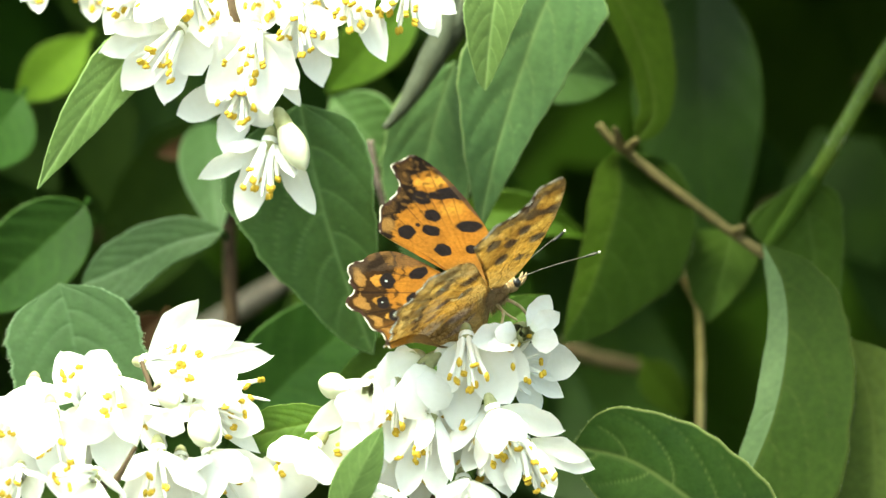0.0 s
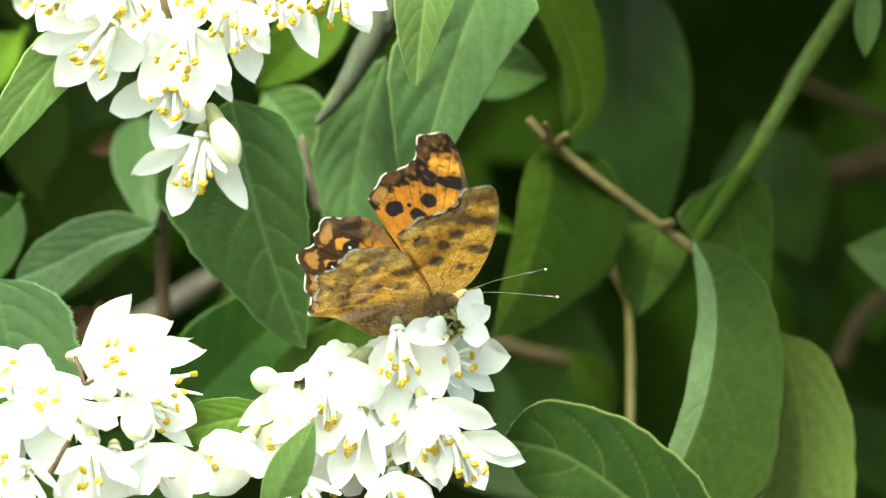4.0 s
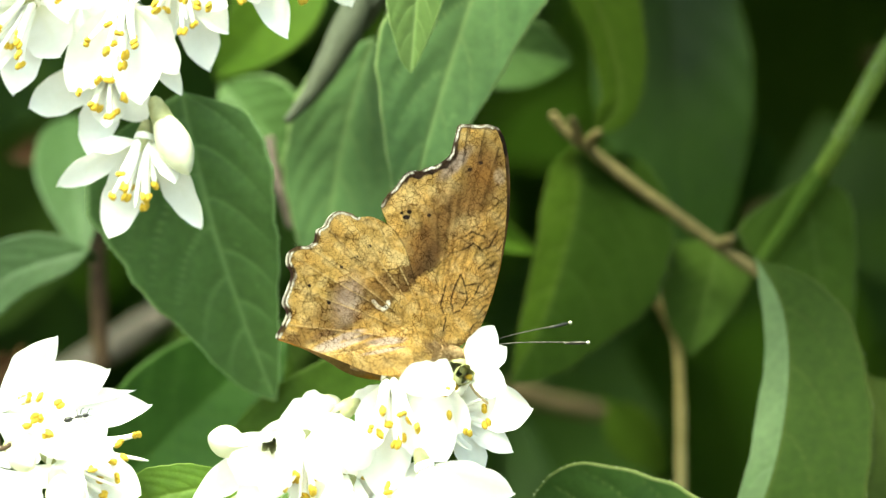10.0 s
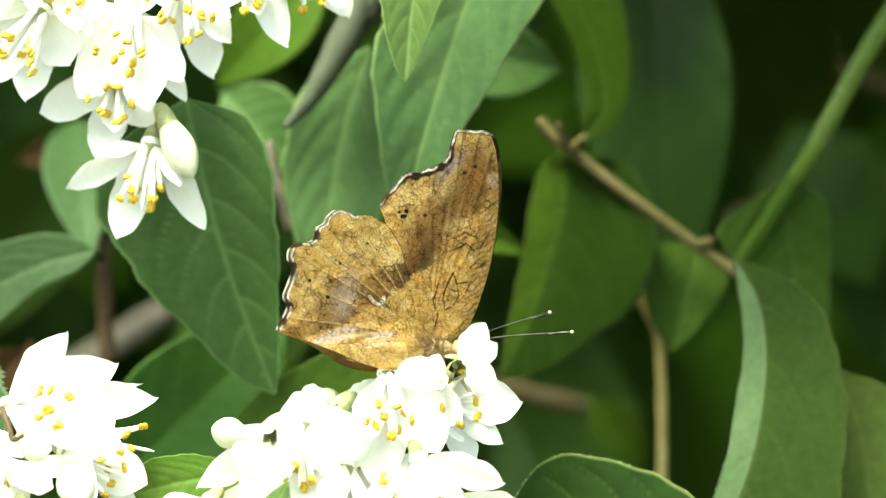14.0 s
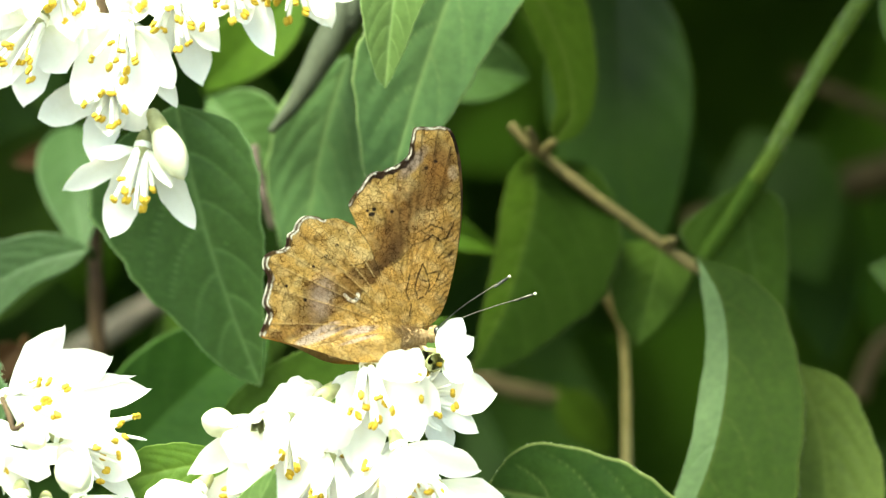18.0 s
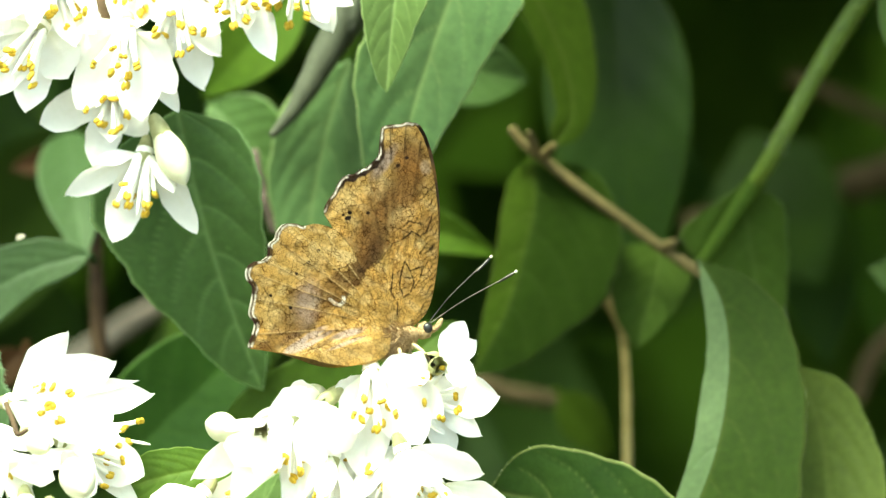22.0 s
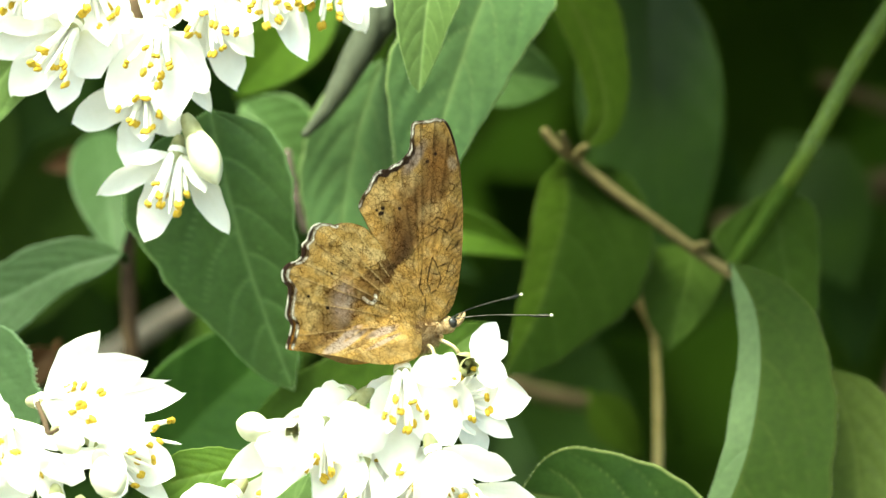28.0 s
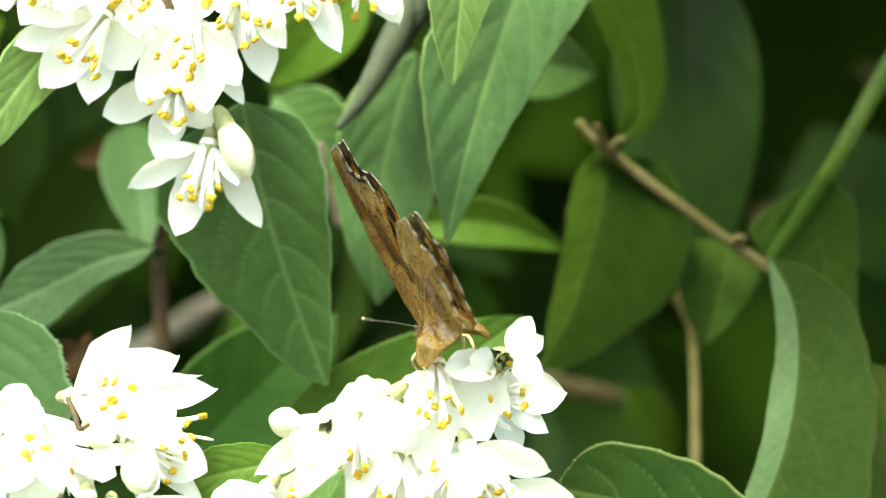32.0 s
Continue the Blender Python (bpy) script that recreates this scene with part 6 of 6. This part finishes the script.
for sgn in (-1, 1):
    gnat_wing = piece("wing", ball("wing", 0.00036, (1.1, 0.35, 0.05), PALE_TIP, 2), None, gnat, "clear whitish wing")
    gnat_wing.matrix_local = pose(-0.0002, 0.0003 * sgn, 0.0003, rx=50 * sgn, rz=20 * sgn)


foliage("dim green leaves deep inside the shrub", 60, ((-100, 110), (140, 200), (-60, 80)), (24, 40), LEAF_FAR, 11)
# a brighter leaf green stands in for light inside these gaps
foliage("green leaves behind the flowers, coloured as if half lit", 70, ((-110, 0), (104, 140), (-60, 50)), (24, 40), LEAF_MID, 17)
foliage("nearly black leaves deep in the shrub's shade", 500, ((-260, 260), (170, 420), (-200, 190)), (30, 60), LEAF_SHADE, 12)
# two added leaf masses out of view, blocking sun over the right-hand leaves
foliage("unseen leaves added above the right side to shade the twigs", 300, ((22, 300), (10, 100), (72, 190)), (26, 48), LEAF_FAR, 14)
foliage("unseen leaves added over the front right to keep the sun off", 170, ((10, 240), (-35, 40), (80, 170)), (26, 44), LEAF_FAR, 16)
foliage("green leaves between the branches, coloured dark for shade", 90, ((-110, -8), (112, 160), (-60, 75)), (24, 44), LEAF_SHADED, 15)
# added above the view as a roof that keeps light off the background
foliage("unseen leaves added overhead to darken the shrub's inside", 1000, ((-300, 300), (70, 420), (80, 240)), (30, 60), LEAF_FAR, 13)

foliage("dark green leaves of the shrub's lower part", 4200, ((-900, 900), (190, 600), (-1160, -110)), (34, 66), LEAF_FAR, 21)
foliage("dark green leaves of the shrub's upper part", 3000, ((-900, 900), (200, 600), (200, 720)), (34, 66), LEAF_FAR, 22)
foliage("leaves along the shrub's front", 1500, ((-900, -150), (60, 600), (-300, 420)), (34, 66), LEAF, 23)
foliage("leaves along the shrub's sunny front", 1500, ((170, 900), (60, 600), (-300, 420)), (34, 66), LEAF, 24)
foliage("low leaves of the shrub near the ground", 1500, ((-900, 900), (40, 200), (-1160, -220)), (34, 66), LEAF, 25)

# woody stems that carry the shrub
stem_rnd = random.Random(9)
for k in range(9):
    sx, sy = -720 + k * 180 + stem_rnd.uniform(-50, 50), stem_rnd.uniform(260, 420)
    top = 500 + stem_rnd.uniform(-150, 150)
    rod("brown woody stem of the shrub rising from the soil", [(sx, sy, -1200), (sx + stem_rnd.uniform(-40, 40), sy - 20, -700), (sx + stem_rnd.uniform(-70, 70), sy, -150), (sx + stem_rnd.uniform(-120, 120), sy + 40, top)], 13, 5, TWIG_DARK, "woody_stem", "stem", 0.2)


def sheet(name, corners, mat, label):
    me = bpy.data.meshes.new(name)
    me.from_pydata(corners, [], [(0, 1, 2, 3)])
    me.materials.append(mat)
    return tagged(new(name, me), label, name, kind="structure")


# the backdrop is an added flat sheet: closes the hedge, stops light from behind
sheet("backdrop", [(-0.92, 0.62, 0), (0.92, 0.62, 0), (0.92, 0.62, 1.9), (-0.92, 0.62, 1.9)], LEAF_SHADE, "plain green sheet added behind the hedge to block the sky")
sheet("ground", [(-60, -60, 0), (60, -60, 0), (60, 60, 0), (-60, 60, 0)], SOIL, "brown garden soil under the shrub")


# ---- motions ----
def motions():
    # seconds, place in mm, turn to the left, nose up, lean to the left, opening of the right and left wings, fore and hind wings drawn forward
    rows = [
        (0, -3.1, -9.3, 30.7, 21.7, -4.5, 49.4, 49.8, -6.9, -16.3),
        (0.2, -3.1, -9.9, 25.2, 20.5, -7.8, 32.5, 30.5, -4.0, -9.9),
        (0.4, -3.0, -10.3, 21.1, 22.4, -18.0, 14.1, 4.6, -4.2, -2.8),
        (0.6, -2.9, -10.4, 23.6, 21.3, -9.9, 22.0, 19.1, -6.2, -5.8),
        (0.8, -2.7, -9.9, 27.0, 13.1, -6.3, 42.7, 40.9, -6.5, -11.0),
        (1, -2.4, -10.1, 24.1, 13.7, -8.0, 45.2, 41.7, -7.6, -10.6),
        (1.2, -2.3, -11.0, 22.0, 15.4, -12.1, 18.2, 13.4, -3.2, -3.9),
        (1.4, -2.2, -11.4, 16.9, 16.1, -12.0, 10.5, 6.5, -1.2, -2.1),
        (1.6, -2.1, -11.3, 16.6, 11.7, -9.7, 19.2, 17.4, -2.2, -4.5),
        (1.8, -2.4, -11.2, 19.7, 13.6, -10.2, 38.6, 35.0, -6.2, -9.1),
        (2, -2.8, -10.9, 16.5, 10.7, -9.5, 47.0, 43.8, -6.7, -11.3),
        (2.2, -2.5, -10.9, 10.9, 11.8, -10.1, 38.9, 35.0, -4.2, -9.4),
        (2.4, -2.9, -10.8, 8.5, 16.5, -8.7, 22.0, 19.3, 1.1, -5.3),
        (2.6, -2.7, -10.7, 12.3, 15.1, -8.3, 22.4, 20.7, -0.8, -5.7),
        (2.8, -2.7, -10.9, 12.8, 11.7, -9.7, 38.2, 33.6, -6.1, -9.6),
        (3, -2.1, -11.0, 12.7, 8.1, -9.0, 49.3, 43.7, -7.3, -12.6),
        (3.2, -2.3, -10.8, 12.4, 8.1, -10.5, 48.5, 42.1, -6.4, -12.5),
        (3.4, -1.8, -10.7, 10.3, 8.0, -10.2, 44.2, 38.6, -5.5, -11.6),
        (5.6, -0.6, -11.1, 12.7, -2.1, -10.6, 44.4, 39.4, -7.7, -14.1),
        (5.8, -0.8, -11.1, 14.2, -3.0, -10.8, 48.5, 43.2, -9.5, -15.7),
        (6, -1.1, -11.0, 15.0, -2.2, -10.4, 44.7, 40.6, -7.9, -14.8),
        (6.2, -1.3, -11.0, 12.7, -1.2, -10.3, 35.1, 29.0, -6.6, -11.4),
        (6.4, -1.1, -10.9, 9.3, -2.7, -5.2, 25.8, 22.6, -5.2, -8.9),
        (6.6, -1.1, -10.9, 7.9, -1.4, -3.3, 22.6, 19.6, -5.3, -8.0),
        (6.8, -1.2, -10.6, 11.8, -3.1, -5.2, 28.8, 21.8, -7.1, -9.8),
        (7, -0.9, -10.6, 13.5, -3.3, -3.9, 47.9, 33.2, -9.3, -16.2),
        (7.2, -0.9, -10.3, 13.8, -4.6, -4.0, 56.4, 41.3, -11.2, -16.8),
        (7.5, -0.8, -10.4, 12.3, -1.7, -6.1, 51.6, 38.0, -9.9, -14.7),
        (7.8, -0.9, -10.5, 10.9, 1.1, -7.6, 45.1, 34.8, -6.8, -11.5),
        (8, -0.7, -10.6, 12.8, 1.0, -7.4, 48.8, 38.8, -6.5, -11.5),
        (8.2, -0.7, -10.9, 10.1, 4.2, -9.3, 50.8, 38.9, -5.9, -11.8),
        (8.4, -0.9, -10.8, 10.7, 2.9, -9.7, 41.2, 31.7, -5.1, -9.6),
        (8.6, -1.1, -10.9, 9.3, 2.8, -7.0, 28.2, 22.5, -3.4, -6.7),
        (8.8, -0.9, -11.2, 8.0, 3.6, -3.4, 21.0, 19.6, -0.4, -5.3),
        (9, -0.2, -10.3, 4.1, 8.8, -5.0, 27.0, 29.0, 3.2, 0.0),
        (9.5, -0.8, -11.6, 8.5, 6.0, -2.0, 7.0, 11.0, 2.0, 0.0),
        (10, -1.3, -12.6, 12.6, 4.4, 3.0, -0.8, -0.8, 1.8, 0.4),
        (11, -1.4, -12.7, 13.7, 2.4, 2.3, -0.8, -0.8, 2.2, 0.0),
        (11.6, -1.3, -12.7, 13.6, 2.4, 2.2, -0.8, -0.8, 2.1, 0.0),
        (11.9, -0.7, -13.0, 10.3, 1.0, 2.0, -0.8, -0.8, 1.6, 0.8),
        (12.5, -0.7, -13.0, 10.5, 0.8, 2.0, -0.8, -0.8, 1.6, 0.6),
        (13, -1.0, -12.9, 11.9, 0.2, 2.1, -0.8, -0.8, 1.5, 0.0),
        (14, -1.6, -12.4, 16.1, 2.7, 2.3, -0.8, -0.8, 1.8, -0.4),
        (15, -1.4, -12.5, 13.2, 3.1, -2.5, -0.8, -0.8, 2.1, 0.2),
        (15.5, -1.4, -12.4, 14.0, 3.8, -1.5, -0.8, -0.8, 2.5, 0.0),
        (17.5, -1.6, -11.8, 17.4, 7.1, 2.2, -0.8, -0.8, 4.8, 0.0),
        (19, -2.5, -12.0, 13.6, 12.6, 0.9, -0.8, -0.8, 0.8, 0.0),
        (20, -2.2, -11.8, 17.3, 7.0, 0.9, -0.8, -0.8, 3.9, 0.0),
        (21, -2.4, -11.8, 21.5, 5.4, 1.2, -0.8, -0.8, 3.8, 0.0),
        (22, -3.4, -11.3, 12.3, 13.8, 2.1, -0.8, -0.8, 1.9, 0.0),
        (22.3, -3.4, -11.2, 14.0, 13.9, 2.9, -0.8, -0.8, 1.4, 0.0),
        (22.6, -3.5, -11.0, 10.6, 15.7, 1.9, -0.8, -0.8, 0.8, 0.0),
        (22.8, -3.1, -9.9, 1.7, 16.8, -9.6, 22.5, 21.8, 2.7, -1.8),
        (23, -3.0, -9.2, 1.1, 19.5, -9.0, 67.0, 66.9, -0.1, -5.5),
        (23.2, -2.9, -9.3, 2.2, 18.1, -9.7, 62.4, 61.6, -2.1, -5.2),
        (23.4, -2.3, -9.4, 2.6, 17.2, -9.4, 32.7, 31.0, 1.8, -2.6),
        (23.7, -1.8, -11.6, 17.9, 6.4, 2.1, -0.8, -0.8, 3.6, 0.0),
        (24, -1.3, -12.0, 18.9, 1.1, 0.4, -0.8, -0.8, 3.0, 0.0),
        (24.5, -1.2, -11.8, 19.4, 1.7, 0.7, -0.8, -0.8, 1.9, 0.0),
        (26.5, -1.3, -11.6, 14.7, 3.8, 1.4, -0.8, -0.8, 1.2, 0.0),
        (27, -1.1, -11.8, 13.3, 2.3, 0.4, -0.8, -0.8, 0.6, 0.0),
        (27.5, -1.4, -11.7, 14.8, 5.3, 3.1, -0.8, -0.8, 1.8, 0.0),
        (28, -4.0, -10.7, 26.7, 16.2, 0.3, -0.8, -0.8, 4.7, 0.0),
        (28.2, -8.2, -10.4, 50.2, 23.1, 8.8, -0.8, -0.8, 9.3, 0.0),
        (28.3, -10.3, -10.5, 58.4, 24.8, 10.6, -0.8, -0.8, 14.3, 0.0),
        (28.4, -9.4, -10.4, 56.2, 20.2, 5.4, 1.7, 12.6, -0.3, -2.3),
        (28.5, -8.0, -9.5, 59.6, 14.6, 11.0, 10.9, 30.4, 2.5, -4.7),
        (28.6, -7.9, -9.4, 68.7, 13.4, 7.8, 11.1, 30.1, -5.1, -5.1),
        (28.7, -6.6, -10.7, 82.6, 10.2, 15.5, -2.8, 17.7, -1.9, -5.5),
        (28.8, -7.0, -10.9, 85.6, 10.8, 14.1, -3.7, 18.7, 0.0, -5.9),
        (28.9, -7.1, -10.8, 84.0, 7.6, 9.8, -2.6, 24.9, -1.6, -6.4),
        (29, -8.1, -10.1, 82.2, 2.6, 8.2, 13.3, 44.1, 1.5, -6.8),
        (29.1, -7.4, -10.4, 88.7, 4.1, 7.6, 26.2, 54.6, -0.6, -6.8),
        (29.2, -7.2, -10.5, 94.2, 9.1, 6.6, 31.8, 57.1, 2.0, -6.8),
        (29.4, -6.7, -10.8, 101.1, 15.4, 17.1, -4.3, 21.2, 15.4, -1.5),
        (29.6, -5.5, -10.7, 89.3, 18.2, 15.0, 13.9, 35.3, 7.9, 0.6),
        (29.8, -6.1, -11.1, 93.6, 15.6, 6.7, 29.4, 57.4, 1.7, 1.9),
        (30, -5.4, -10.7, 91.8, 16.9, 18.2, 6.2, 28.0, 10.1, 0.2),
        (30.1, -5.7, -10.5, 93.3, 15.5, 16.8, -4.9, 14.3, 16.5, -1.8),
        (30.2, -5.5, -10.5, 92.8, 15.4, 16.3, -4.9, 18.9, 16.6, -1.8),
        (30.3, -4.9, -10.6, 90.4, 16.8, 17.8, 6.8, 28.4, 9.9, 0.2),
        (30.4, -5.6, -11.2, 88.8, 17.3, 12.2, 20.4, 48.4, 6.6, 1.4),
        (30.5, -5.9, -11.0, 93.8, 16.3, 8.1, 30.6, 65.2, 4.0, 2.3),
        (30.6, -6.3, -11.1, 90.2, 17.4, 8.1, 29.9, 62.1, 4.4, 2.1),
        (30.7, -5.9, -11.3, 92.5, 17.1, 10.8, 23.7, 52.8, 6.1, 1.6),
        (30.8, -5.1, -10.7, 90.8, 16.8, 15.6, 12.0, 36.1, 8.6, 0.7),
        (31, -5.3, -10.4, 91.7, 15.4, 14.3, -4.9, 20.0, 16.5, -1.8),
        (31.2, -5.8, -9.9, 92.0, 15.8, 13.6, 16.9, 39.0, 8.8, 0.8),
        (31.4, -5.2, -11.0, 91.5, 17.1, 12.2, 17.8, 42.5, 7.4, 1.0),
        (31.6, -6.6, -10.8, 101.7, 3.9, 19.3, 0.2, -0.5, 4.4, -5.6),
        (31.8, -6.3, -10.9, 103.7, 2.5, 24.4, 0.2, -0.6, 4.8, -6.3),
        (32, -6.0, -10.9, 104.7, 0.8, 24.5, 0.4, -0.6, 5.4, -7.0),
    ]
    # seconds and how far the feelers are raised
    lift = ((0, 3, 6, 9, 13, 17.5, 19, 22, 23, 24, 26.5, 27.5, 28, 28.5, 32), (4, 0, -2, 2, 7, 14, 20, 23, 0, -3, 16, -18, -8, 5, 5))
    body, wings = [], {id(w): [] for w, _, _ in WINGS}
    feel = {id(a): [] for a, _ in ANTENNAE}
    for t, x, z, yaw, pitch, roll, right, left, sweep, swing in rows:
        m = Matrix.Translation(mm(x, -4.0, z)) @ Euler((0, 0, radians(yaw))).to_matrix().to_4x4() @ Matrix.Rotation(radians(-pitch), 4, "Y") @ Matrix.Rotation(radians(-roll), 4, "X")
        body.append((t, m))
        for w, side, fore in WINGS:
            a = -radians(left) if side > 0 else radians(right)
            wings[id(w)].append((t, Matrix.Translation((0, 0.0005 * side + (0.0 if fore else 0.00035 * side), 0.0008)) @ Matrix.Rotation(a, 4, "X") @ Matrix.Rotation(radians(sweep + (1.5 if side > 0 else 0) if fore else swing), 4, "Y")))
        for an, sgn in ANTENNAE:
            up = float(np.interp(t, *lift))
            feel[id(an)].append((t, pose(0.0050, 0.0005 * sgn, 0.0009, 0, -up - 6 * sgn, 15 * sgn)))
    walk(fly, body)
    # the ant comes up between the petals, stands by the anthers, then turns and slips off behind a petal
    steps = [(0, -43.0, 3.0, -23.0, 60), (3.5, -43.0, 3.0, -23.0, 60), (4.5, -44.0, 0.0, -21.5, 30), (5.2, -41.6, -6.2, -19.6, 12), (6.0, -41.2, -6.3, -19.3, 8), (9.0, -41.1, -6.3, -19.0, 14),
             (11.6, -40.8, -6.3, -18.9, 10), (12.2, -40.2, -6.5, -18.8, -15), (12.5, -39.8, -6.6, -19.0, -30), (12.9, -39.6, -2.0, -20.0, -45), (14.0, -40.0, 3.0, -23.0, -60), (32.0, -40.0, 3.0, -23.0, -60)]
    walk(ant, [(t, Matrix.Translation(mm(x, y - 1.3, z)) @ Matrix.Rotation(radians(-a), 4, "Y") @ Matrix.Rotation(radians(62), 4, "X")) for t, x, y, z, a in steps])
    for w, _, _ in WINGS:
        walk(w, wings[id(w)])
    for an, _ in ANTENNAE:
        walk(an, feel[id(an)])
    flight = ((0, -90, -24), (16.8, -90, -24), (17.6, -29, -17), (18.3, -4, -21), (19, 7.3, -7.9), (19.5, -3.7, -21), (20, -18.8, -20), (20.5, -29, -14.5), (21, -38.5, -4.6),
              (22, -48.9, 1.7), (22.7, -72, 6), (23.5, 6, 27), (24.3, 24, 58), (32, 26, 62))
    walk(gnat, [(t, Matrix.Translation(mm(x, -30, z)) @ Matrix.Rotation(radians(-25), 4, "Y")) for t, x, z in flight])


motions()
